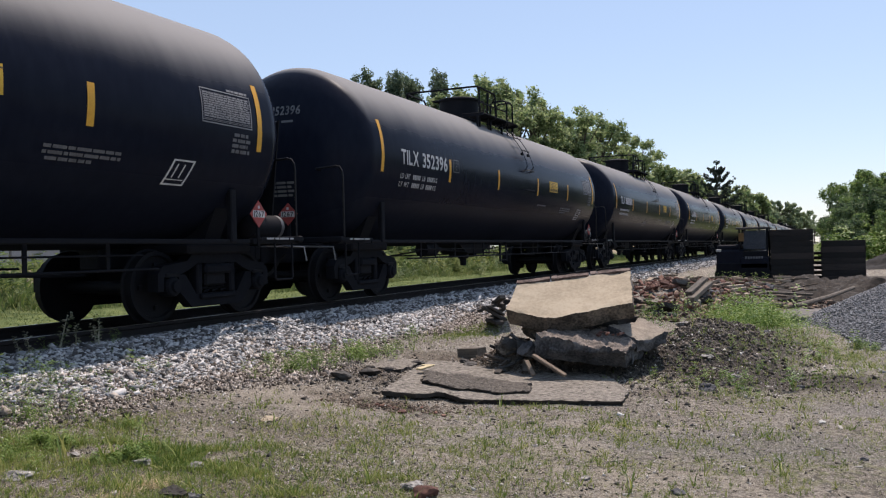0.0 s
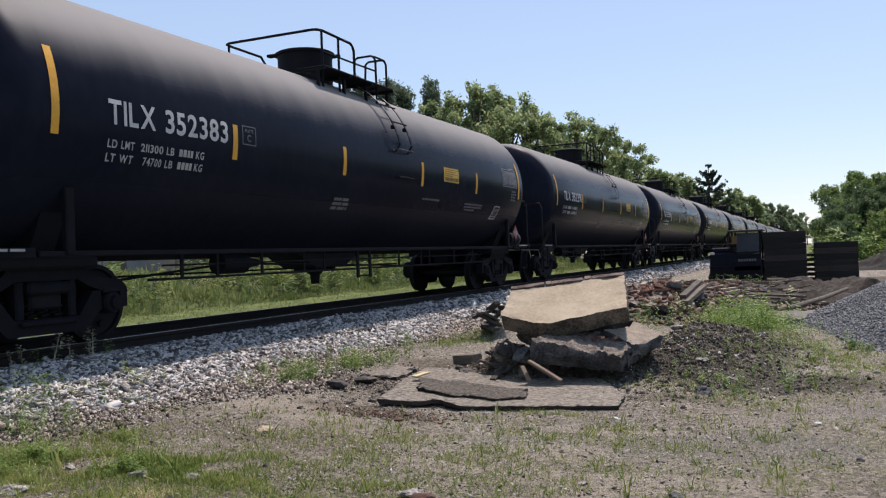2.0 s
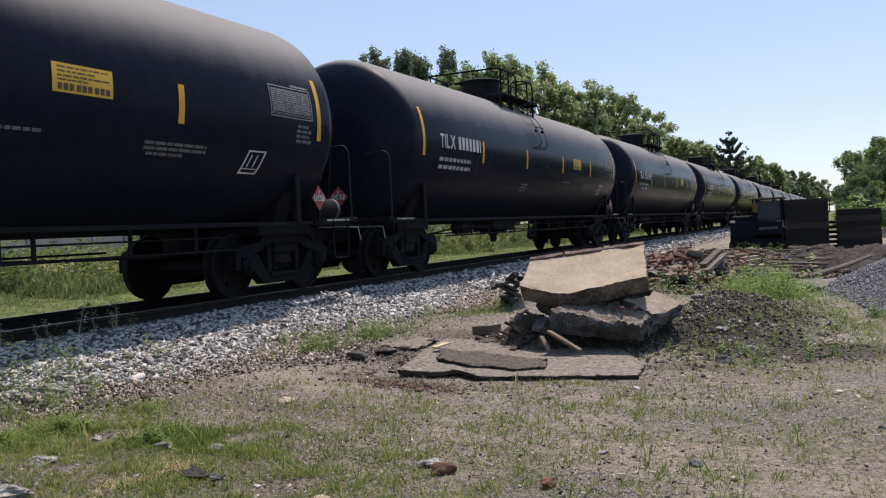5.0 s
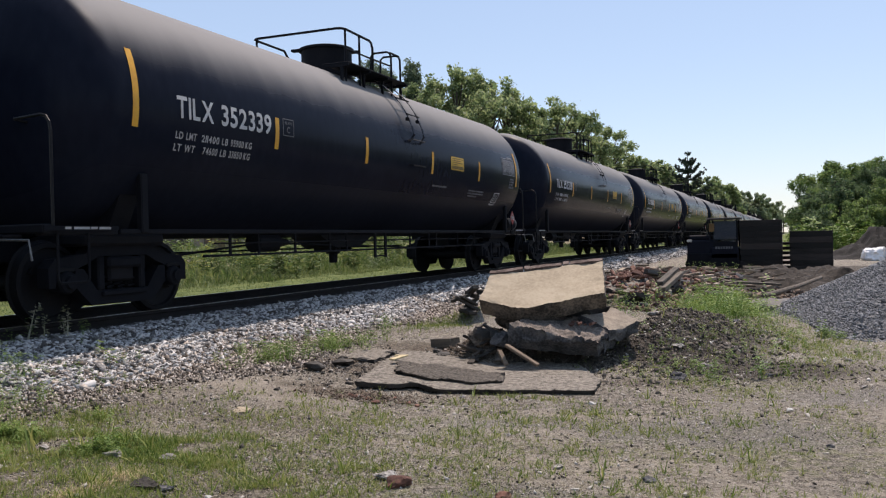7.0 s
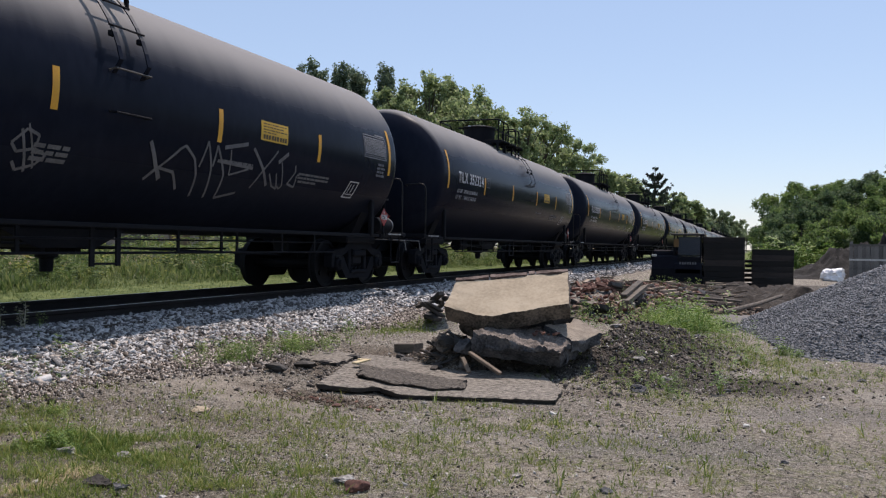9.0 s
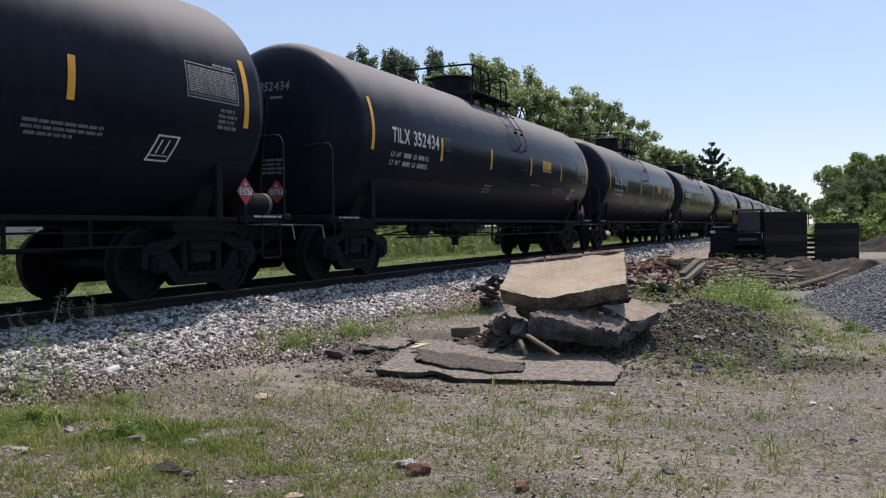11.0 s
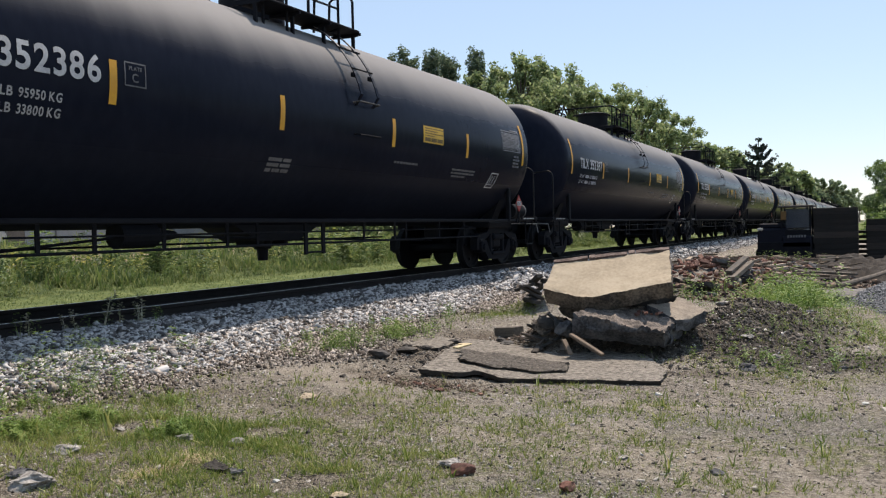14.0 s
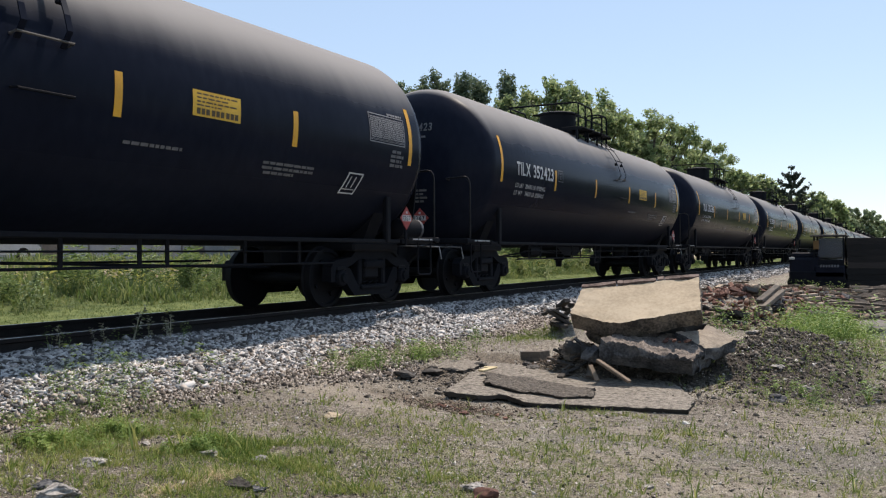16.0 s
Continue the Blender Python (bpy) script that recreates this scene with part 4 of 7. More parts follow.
    bars(dp, 6.62, 7.05, 2.955, 0.03, rr, 0.05, 0.1, 0.015)
    tagged(part("data_panel", dp, M_TABLE, tank, "grey stencilled data panel"), kind="stuff")
    st = Build()
    for k in range(4):
        bars(st, 6.68 + 0.03 * (k == 3), 7.05 - 0.05 * (k % 2), 2.17 + k * 0.07, 0.045, rr, 0.06, 0.16, 0.02)
    bars(st, 1.61, 2.43, 1.975, 0.034, rr, 0.05, 0.12, 0.018)
    bars(st, 3.80, 4.84, 1.965, 0.034, rr, 0.05, 0.2, 0.018)
    bars(st, 3.80, 4.84, 1.905, 0.034, rr, 0.05, 0.2, 0.018)
    bars(st, 3.85, 4.45, 1.845, 0.034, rr, 0.05, 0.15, 0.018)
    if rr.random() < 0.6:
        for k in range(3):
            bars(st, -1.62, -1.12, 1.68 + 0.07 * k, 0.045, rr, 0.1, 0.3, 0.03)
    tagged(part("small_stencil", st, M_GREYTXT, tank, "small grey stencil lines"), kind="stuff")
    sq = Build()
    for y0, y1, z0, z1 in ((5.57, 5.95, 1.70, 1.72), (5.57, 5.95, 1.985, 2.005)):
        o = (z0 - 1.70) * 0.35
        patch(sq, y0 + o, y1 + o, z0, z1, n=1)
    for y0 in (5.57, 5.92):
        patch(sq, y0, y0 + 0.03, 1.70, 2.005, slant=0.107)
    patch(sq, 5.60, 5.92, 1.76, 1.772, n=1)
    for y0 in (5.70, 5.82):
        patch(sq, y0, y0 + 0.025, 1.79, 1.95, slant=0.055)
    part("inspection_stencil", sq, M_WHITE, tank, "white outlined inspection stencil")
    # fittings on top
    dome = part("fittings_housing", Build().spin([(4.02, 0.0), (4.02, 0.50), (4.62, 0.50), (4.62, 0.545), (4.66, 0.545), (4.68, 0.50), (4.72, 0.30), (4.73, 0.0)], "z", 28, (0.05, -0.15, 0)), M_STEEL, car, smooth=True)
    part("hinge_lug", Build().box((-0.45, -0.45, 4.64), (0.2, 0.12, 0.05), bev=0.01), M_STEEL, dome)
    part("hinge_lug", Build().box((0.5, 0.2, 4.64), (0.16, 0.1, 0.05), bev=0.01), M_STEEL, dome)
    for sx in (1, -1):
        pf = Build()
        pf.box((sx * 0.86, 0.0, 4.118), (0.54, 2.5, 0.03), bev=0.008)
        for y in (-1.25, -0.4, 0.4, 1.25):
            zt = ZC + math.sqrt(R * R - 1.0)
            part("platform_bracket", Build().prism([(sx * 0.58, 4.10), (sx * 1.14, 4.10), (sx * 1.14, 4.06), (sx * 1.02, 4.04), (sx * 1.02, zt - 0.05), (sx * 0.97, zt - 0.02), (sx * 0.97, 4.04), (sx * 0.58, 4.06)], y - 0.02, y + 0.02, "y"), M_STEEL, car)
        part("top_platform", pf, M_STEEL, car)
    zb = ZC + math.sqrt(R * R - 1.0) - 0.02
    rl = Build().tube([(0.97, 0.05, 4.1), (0.97, 0.05, 4.64), (0.97, 0.0, 4.72), (0.97, -0.08, 4.76), (0.97, -1.02, 4.78), (0.93, -1.12, 4.78), (0.85, -1.16, 4.78), (-0.88, -1.16, 4.78), (-0.97, -1.10, 4.78), (-0.97, -1.0, 4.77), (-0.97, -0.08, 4.76), (-0.97, 0.05, 4.64), (-0.97, 0.05, 4.1)], 0.024, 7)
    for x, y in ((0.97, -1.05), (-0.97, -1.05), (0.97, -0.5)):
        rl.tube([(x, y, zb), (x, y, 4.77)], 0.022, 7)
    rl.tube([(0.97, -1.05, 4.42), (0.97, 0.05, 4.42)], 0.018, 6)
    part("safety_railing", rl, M_STEEL, car)
    for y in (0.82, 1.25):
        part("ladder_hoop", Build().tube([(1.0, y, zb), (1.0, y, 4.62), (0.97, y - 0.01, 4.69), (0.9, y, 4.72), (0.62, y, 4.72), (0.55, y, 4.67), (0.52, y, 4.1)], 0.022, 7), M_STEEL, car)
    part("hoop_bar", Build().tube([(0.97, 0.82, 4.70), (0.97, 1.25, 4.70)], 0.02, 6).tube([(0.97, 0.05, 4.42), (0.99, 0.82, 4.42)], 0.018, 6), M_STEEL, car)
    def off_tank(z, d):
        t = math.asin((z - ZC) / R)
        return (R + d) * math.cos(t), ZC + (R + d) * math.sin(t)

    for y in (0.36, 0.84):
        st_ = Build()
        line_ = [(0.98, 4.10)] + [off_tank(z, 0.13) for z in (3.95, 3.8, 3.65, 3.5, 3.35, 3.2, 3.05, 2.9)] + [off_tank(2.78, 0.0)]
        for a, c in line_:
            out = Vector((a, 0, c - ZC)).normalized() * 0.014
            st_.v += [(a, y - 0.032, c), (a, y + 0.032, c), (a + out.x, y + 0.032, c + out.z), (a + out.x, y - 0.032, c + out.z)]
        for q in range(len(line_) - 1):
            st_.f += [(4 * q + m, 4 * q + (m + 1) % 4, 4 * q + 4 + (m + 1) % 4, 4 * q + 4 + m) for m in range(4)]
        st_.f += [(0, 1, 2, 3), tuple(4 * len(line_) - 4 + m for m in (3, 2, 1, 0))]
        part("ladder_stile", st_, M_TANK, car)
        x, w = off_tank(3.2, 0.10)
        part("stile_clamp", Build().box((x, y, w), (0.06, 0.09, 0.07), bev=0.012), M_STEEL, car)
    for z in (3.88, 3.58, 3.27):
        x, w = off_tank(z, 0.15)
        part("ladder_rung", Build().tube([(x, 0.30, w), (x, 0.90, w)], 0.013, 6), M_STEEL, car)
    for z in (2.81, 2.33):
        (x0, z0), (x1, z1) = off_tank(z, 0.0), off_tank(z, 0.10)
        part("grab_iron", Build().tube([(x0, 0.30, z0), (x1, 0.30, z1), (x1, 0.90, z1), (x0, 0.90, z0)], 0.014, 6), M_DUSTSTEEL if z > 2.5 else M_STEEL, car)
    # underside
    for x in (1.34, -1.34):
        part("side_sill", Build().box((x, 0, 1.02), (0.07, 14.6, 0.06), bev=0.01), M_STEEL, car)
    for y in (7.3, -7.3):
        part("centre_sill", Build().box((0, y, 0.86), (0.34, 3.1, 0.36), bev=0.02), M_STEEL, car)
    for y in (-6.95, 6.95):
        sd = Build()
        n = 18
        out = [(R * 1.004 * math.cos(math.radians(222 + 96 * k / n)), ZC + R * 1.004 * math.sin(math.radians(222 + 96 * k / n))) for k in range(n + 1)]
        poly = out + [(0.9, 0.84), (0.6, 0.78), (-0.6, 0.78), (-0.9, 0.84)]
        sd.prism(poly, y - 0.16, y + 0.16, "y")
        part("tank_saddle", sd, M_STEEL, car)
        for sx in (1, -1):
            part("saddle_post", Build().box((sx * 1.36, y * 0.995, 1.36), (0.09, 0.12, 0.72), bev=0.015), M_STEEL, car)
    for sy in (1, -1):
        fr = Build().box((0, sy * 8.42, 1.05), (2.9, 0.12, 0.10), bev=0.015).box((1.34, sy * 7.9, 1.02), (0.09, 1.1, 0.08), bev=0.01).box((-1.34, sy * 7.9, 1.02), (0.09, 1.1, 0.08), bev=0.01)
        fr.box((0, sy * 8.55, 0.98), (2.2, 0.24, 0.03), bev=0.006)
        pf = part("end_platform", fr, M_STEEL, car)
        for sx in (1, -1):
            y_ = sy * 8.33
            rail_ = Build().tube([(sx * 0.92, y_, 2.235), (sx * 1.30, y_, 2.255), (sx * 1.37, y_, 2.235), (sx * 1.415, y_, 2.17), (sx * 1.43, y_, 2.08), (sx * 1.43, y_, 1.04)], 0.017, 8).tube([(sx * 0.92, y_, 2.235), (sx * 0.90, y_ - sy * 0.10, 2.23), (sx * 0.86, y_ - sy * 0.32, 2.225)], 0.018, 6)
            part("end_handrail", rail_, M_HANDRAIL, pf)
        part("sill_edge", Build().box((1.455, sy * 7.95, 1.055), (0.012, 1.05, 0.05)), M_FRAME, pf)
        for y0, y1 in ((7.55, 7.72), (7.75, 7.84), (7.86, 8.08), (8.12, 8.2)):
            part("sill_stencil", Build().box((1.463, sy * (y0 + y1) / 2, 1.056), (0.004, y1 - y0, 0.026)), M_SMALL, pf)
        for x in (1.40, -1.40):
            stp = Build().tube([(x, sy * 8.25, 1.0), (x, sy * 8.25, 0.5), (x, sy * 8.22, 0.47), (x, sy * 7.85, 0.47), (x, sy * 7.82, 0.5), (x, sy * 7.82, 1.0)], 0.016, 6)
            part("stirrup_step", stp, M_STEEL, car)
        cp = Build().box((0, sy * 8.72, 0.86), (0.2, 0.5, 0.2), bev=0.03).box((0.06, sy * 8.95, 0.86), (0.22, 0.2, 0.28), bev=0.05).box((-0.1, sy * 8.90, 0.86), (0.1, 0.26, 0.24), bev=0.03)
        part("coupler", cp, M_WHEEL, car)
        part("air_hose", Build().tube([(0.32, sy * 8.4, 0.82), (0.33, sy * 8.6, 0.72), (0.30, sy * 8.8, 0.52), (0.22, sy * 8.97, 0.46)], 0.028, 7), M_RUBBER, car)
        part("uncoupling_lever", Build().tube([(0.1, sy * 8.72, 1.02), (0.5, sy * 8.74, 0.96), (1.38, sy * 8.6, 0.93), (1.42, sy * 8.6, 0.72)], 0.014, 6), M_WORN, car)
    # tall shield plate with the hand brake at the leading end
    shield = part("end_shield", Build().prism([(-0.88, 1.06), (0.88, 1.06), (0.98, 1.30), (1.15, 2.84), (1.02, 2.78), (-1.02, 2.78), (-1.15, 2.84), (-0.98, 1.30)], 8.34, 8.37, "y").box((0.8, 8.40, 1.9), (0.05, 0.06, 1.6), bev=0.01).box((-0.8, 8.40, 1.9), (0.05, 0.06, 1.6), bev=0.01), M_STEEL, car)
    hbk = part("hand_brake", Build().box((-0.25, 8.46, 1.72), (0.42, 0.14, 0.5), bev=0.04), M_STEEL, shield)
    part("brake_wheel", Build().spin([(8.60, 0.24), (8.575, 0.265), (8.60, 0.29), (8.625, 0.265), (8.60, 0.24)], "y", 22, (-0.25, 0, 1.8)).box((-0.25, 8.58, 1.8), (0.52, 0.02, 0.04)).box((-0.25, 8.58, 1.8), (0.04, 0.02, 0.52)), M_STEEL, car)
    # diamond placards
    for c, ax, s in (((1.40, 7.46, 1.40), "x", 0.19), ((0.36, -8.36, 1.50), "y", 0.19)):
        u = Vector((0, 1, 0)) if ax == "x" else Vector((1, 0, 0))
        nrm = Vector((1, 0, 0)) if ax == "x" else Vector((0, -1, 0))
        w = Vector((0, 0, 1))
        cc = Vector(c)
        pts = [cc + u * s, cc + w * s, cc - u * s, cc - w * s]
        pb = Build().add(pts + [q - nrm * 0.012 for q in pts], [(0, 1, 2, 3), (7, 6, 5, 4), (0, 4, 5, 1), (1, 5, 6, 2), (2, 6, 7, 3), (3, 7, 4, 0)])
        pc = part("hazard_placard", pb, M_RED, car, "red diamond hazard placard")
        lp = Build()
        pad = [(-0.135, -0.048), (0.135, -0.048), (0.135, 0.048), (-0.135, 0.048)]
        lp.add([cc + u * a + w * e + nrm * 0.003 for a, e in pad], [(0, 1, 2, 3)])
        lp.add([cc + u * a + w * e + nrm * 0.003 for a, e in ((-0.022, 0.075), (0.022, 0.075), (0.022, 0.115), (-0.022, 0.115))], [(0, 1, 2, 3)])
        part("number_panel", lp, M_WHITE, pc, "white number panel")
        part("panel_number", lettering(Build(), "1267", -0.115, -0.038, 0.076, width=0.23, where=lambda p, q: cc + u * p + w * q + nrm * 0.006), M_STEEL, pc, "black figures")
    part("placard_bracket", Build().box((1.38, 7.46, 1.13), (0.03, 0.06, 0.34)), M_STEEL, car)
    part("placard_bracket", Build().box((0.36, -8.335, 1.25), (0.06, 0.03, 0.5)), M_STEEL, car)
    rs = part("brake_reservoir", Build().spin([(7.55, 0.0), (7.57, 0.12), (7.62, 0.17), (8.28, 0.17), (8.33, 0.12), (8.35, 0.0)], "y", 18, (1.08, 0, 1.24)), M_STEEL, car, smooth=True)
    part("reservoir_cap", Build().spin([(8.22, 0.172), (8.29, 0.172), (8.335, 0.125), (8.352, 0.0)], "y", 18, (1.08, 0, 1.24)), M_CAP, rs, "pale grey end of the reservoir", smooth=True)
    part("bottom_valve", Build().spin([(0.97, 0.34), (0.80, 0.30), (0.78, 0.16), (0.62, 0.14), (0.60, 0.09), (0.43, 0.08), (0.43, 0.0)], "z", 16).box((0, 0.3, 0.74), (0.5, 0.1, 0.14), bev=0.02).box((0, -0.3, 0.74), (0.5, 0.1, 0.14), bev=0.02), M_STEEL, car)
    part("skid_plate", Build().prism([(-1.1, 0.99), (-0.5, 0.74), (0.5, 0.74), (1.1, 0.99)], -0.35, 0.35, "x"), M_STEEL, car)
    pp = Build().tube([(1.2, -5.6, 0.69), (1.2, 5.7, 0.69)], 0.017, 6).tube([(1.24, -5.4, 0.86), (1.24, 5.4, 0.86)], 0.012, 6).tube([(-1.2, -5.6, 0.72), (-1.2, 5.7, 0.72)], 0.017, 6)
    part("brake_pipe", pp, M_STEEL, car)
    for y in (-5.0, -4.3, -3.3, -2.2, -1.6, 1.1, 2.1, 2.5, 3.8, 4.9):
        part("pipe_hanger", Build().box((1.2, y, 0.86), (0.02, 0.05, 0.36)), M_STEEL, car)
    for y in (-0.53, -0.09):
        part("pipe_hanger", Build().box((1.22, y, 0.78), (0.03, 0.07, 0.50)), M_STEEL, car)
    part("foot_rung", Build().tube([(1.22, -0.53, 0.56), (1.22, -0.09, 0.56)], 0.014, 6), M_STEEL, car)
    part("brake_cylinder", Build().spin([(-3.3, 0.0), (-3.3, 0.16), (-2.7, 0.16), (-2.66, 0.10), (-2.3, 0.05), (-2.3, 0.0)], "y", 14, (0.4, 0, 0.86)), M_STEEL, car)
    part("brake_rod", Build().tube([(0.4, -2.4, 0.84), (0.1, 5.6, 0.62)], 0.018, 6).tube([(0.4, -3.3, 0.84), (0.1, -5.9, 0.62)], 0.018, 6), M_STEEL, car)
    if daubed:
        gf_ = Build()

        def stroke(pts, r):
            for (a, c), (d, e) in zip(pts, pts[1:]):
                n = Vector((-(e - c), d - a)).normalized() * r
                m = max(2, int(math.hypot(d - a, e - c) / 0.07))
                for i in range(m):
                    p0, p1 = i / m, (i + 1) / m
                    a0, c0, a1, c1 = a + (d - a) * p0, c + (e - c) * p0, a + (d - a) * p1, c + (e - c) * p1
                    gf_.add([skin(a0 + n.x, c0 + n.y, 0.008), skin(a0 - n.x, c0 - n.y, 0.008), skin(a1 - n.x, c1 - n.y, 0.008), skin(a1 + n.x, c1 + n.y, 0.008)], [(0, 1, 2, 3)])

        # a barred S, then seven sprayed letters
        stroke([(-1.59, 1.85), (-1.59, 1.94), (-1.76, 1.99), (-1.91, 1.83), (-1.81, 1.75), (-1.6, 1.8), (-1.42, 1.75), (-1.51, 1.64), (-1.72, 1.57), (-1.81, 1.65)], 0.016)
        stroke([(-1.83, 1.98), (-1.6, 1.56)], 0.016)
        stroke([(-1.76, 2.04), (-1.51, 1.6)], 0.012)
        stroke([(0.11, 2.08), (0.32, 1.82), (0.51, 1.64)], 0.030)
        stroke([(0.72, 2.06), (0.4, 1.78), (0.71, 1.75), (0.94, 1.54)], 0.018)
        stroke([(0.38, 1.78), (0.23, 1.62)], 0.024)
        stroke([(0.68, 2.04), (0.8, 2.1), (1.04, 1.96), (1.2, 1.75), (1.31, 1.47)], 0.018)
        stroke([(1.19, 1.86), (1.25, 2.21), (1.47, 1.85), (1.63, 1.47)], 0.018)
        stroke([(1.48, 1.89), (1.47, 2.18), (1.8, 1.8), (1.88, 1.48), (2.3, 1.58)], 0.018)
        stroke([(1.64, 2.17), (2.19, 2.28)], 0.028)
        stroke([(1.8, 2.16), (1.92, 1.81), (2.35, 1.93)], 0.014)
        stroke([(1.55, 1.98), (2.45, 1.95)], 0.022)
        stroke([(2.36, 2.24), (2.74, 1.95), (2.98, 1.73)], 0.024)
        stroke([(3.03, 2.27), (2.74, 1.95), (2.58, 1.67)], 0.018)
        stroke([(2.94, 1.91), (3.13, 1.74), (3.3, 1.70), (3.13, 1.93)], 0.014)
        stroke([(3.2, 2.11), (3.42, 1.76), (3.38, 1.71), (3.25, 1.75)], 0.014)
        stroke([(3.10, 2.10), (3.35, 2.26)], 0.032)
        stroke([(3.63, 2.10), (3.68, 2.0), (3.55, 1.80), (3.79, 1.76), (3.75, 1.95), (3.83, 1.97)], 0.016)
        tagged(part("graffiti", gf_, M_GREYTXT, tank, "pale grey spray-painted scrawl"), kind="stuff")
    for y in (-6.95, 6.95):
        bogie(car, y)
    if back:
        # this car's fittings stand nearer its rear
        for o in car.children:
            kind_ = o.name.split(".")[0]
            if kind_ in ("ladder_stile", "stile_clamp", "ladder_rung", "grab_iron"):
                o.location.y -= back[1]
            elif kind_ in ("fittings_housing", "top_platform", "platform_bracket", "safety_railing", "ladder_hoop", "hoop_bar"):
                o.location.y -= back[0]
    return car


NUMBERS = {0: "352396", 1: "352391", 2: "352383", 3: "352411", 5: "352338", 6: "352339", 7: "352324", 8: "352420", 9: "352434", 10: "352318", 11: "352387", 12: "352386", 13: "352423"}
# stencilled load limit and light weight, in pounds and kilograms
LOADS = {2: ("211300", "", "74700", ""), 6: ("211400", "95900", "74600", "33850"), 7: ("211900", "96100", "74100", "33600"), 10: ("211900", "96100", "74100", "33600"),
         12: ("211500", "95950", "74500", "33800"), 13: ("211400", "95900", "74600", "33850")}
FIRST, LAST = -16, 15
# cars whose platform and ladder stand further back
BACK = {3: (0.52, 1.09), 4: (0.40, 0.95), 8: (0.98, 0.97), 10: (0.35, 0.65)}
plain_car = tank_car("", 99, plain=True)
CARS = {}
for i in range(FIRST, LAST + 1):
    if i in NUMBERS:
        CARS[i] = tank_car(NUMBERS[i], i, daubed=(i == 8), back=BACK.get(i), load=LOADS.get(i, ("", "", "", "")))
    elif i in BACK:
        CARS[i] = tank_car("", i, plain=True, back=BACK[i])
    elif i == FIRST:
        CARS[i] = plain_car
    else:
        CARS[i] = copy_thing(plain_car, pose(0, 0, 0))


def car_y(i, t):
    """Where the middle of car i is along the track at t seconds."""
    return 20.39 + 14.608 * t + 0.01377 * t * t - 0.00014 * t ** 3 - CAR * i


def motions():
    for i, car in CARS.items():
        walk(car, [(t, pose(TRACK_X, car_y(i, t), RAIL_Z)) for t in range(17)])
    # the wheels roll: one turn in 2.87 m
    turning = {}
    for car in CARS.values():
        for w in car.children_recursive:
            if w.name.split(".")[0] != "wheelset":
                continue
            k = 0.88 if w.matrix_basis.translation.y > 0 else -0.88
            if k not in turning:
                walk(w, [(n / 30, pose(0, k, 0.457, -math.degrees((car_y(0, n / 30) - car_y(0, 0)) / 0.457))) for n in range(481)])
                turning[k] = w.animation_data
            else:
                w.rotation_mode = "QUATERNION"
                w.animation_data_create()
                w.animation_data.action = turning[k].action
                w.animation_data.action_slot = turning[k].action_slot


# ---- rubble in the yard ----
from mathutils import geometry


def z_at(x, y):
    return float(hgt(x, y))


def broken_sheet(name, outline, z, thick, seed, mats, label, category, group="", rag=0.05, grain=0.012, lift=None):
    """A sheet of broken paving with a ragged rim: its outline in plan, its height and thickness."""
    rim, n = [], len(outline)
    for k in range(n):
        a, b = Vector(outline[k]), Vector(outline[(k + 1) % n])
        m = max(2, int((b - a).length / 0.045))
        nrm = Vector((b.y - a.y, a.x - b.x)).normalized()
        for i in range(m):
            p = a.lerp(b, i / m)
            d = noise.noise(Vector((p.x * 3.1, p.y * 3.1, seed))) * 0.7 + noise.noise(Vector((p.x * 11, p.y * 11, seed + 5))) * 0.5
            rim.append(p + nrm * d * rag)
    r = random.Random(seed)
    lo, hi = [min(p[i] for p in rim) for i in (0, 1)], [max(p[i] for p in rim) for i in (0, 1)]
    pts, step_ = list(rim), 0.05
    y = lo[1]
    while y < hi[1]:
        x = lo[0]
        while x < hi[0]:
            pts.append(Vector((x + r.uniform(-0.018, 0.018), y + r.uniform(-0.018, 0.018))))
            x += step_
        y += step_
    nr = len(rim)
    vs, _, fs, origin, _, _ = geometry.delaunay_2d_cdt(pts, [(k, (k + 1) % nr) for k in range(nr)], [], 1, 1e-4)
    edge = {k for k, o in enumerate(origin) if any(q < nr for q in o)}
    order = sorted(edge, key=lambda k: min(origin[k]))
    top = []
    for k, p in enumerate(vs):
        h = noise.fractal(Vector((p.x * 5, p.y * 5, seed)), 0.6, 2.1, 3) * grain + noise.noise(Vector((p.x * 0.9, p.y * 0.9, seed + 9))) * 0.02
        if k in edge:
            h -= 0.008 + 0.012 * abs(noise.noise(Vector((p.x * 14, p.y * 14, seed))))
        top.append((p.x, p.y, z + h + (lift(p.x, p.y) if lift else 0.0)))
    me = bpy.data.meshes.new(name)
    base = len(top)
    low = [(top[k][0] + r.uniform(-0.012, 0.012), top[k][1] + r.uniform(-0.012, 0.012) + 0.02, top[k][2] - thick * r.uniform(0.8, 1.1)) for k in order]
    m = len(order)
    sides = [(order[k], order[(k + 1) % m], base + (k + 1) % m, base + k) for k in range(m)]
    me.from_pydata(top + low, [], [tuple(f) for f in fs] + sides)
    for q in mats:
        me.materials.append(q)
    # rim sides take the darker second material, which paints the shadow line beneath
    for k, poly in enumerate(me.polygons):
        poly.material_index = 0 if k < len(fs) else 1
    me.shade_smooth()
    me.set_sharp_from_angle(angle=radians(32))
    return tagged(part(name, me, mats[0]), label, category, group)


def flat_slab(name, corners, thick, seed, mats, label, category, group="", **kw):
    me = slab_mesh(name, corners, thick, seed, mats, **kw)
    return tagged(part(name, me, mats[0]), label, category, group)


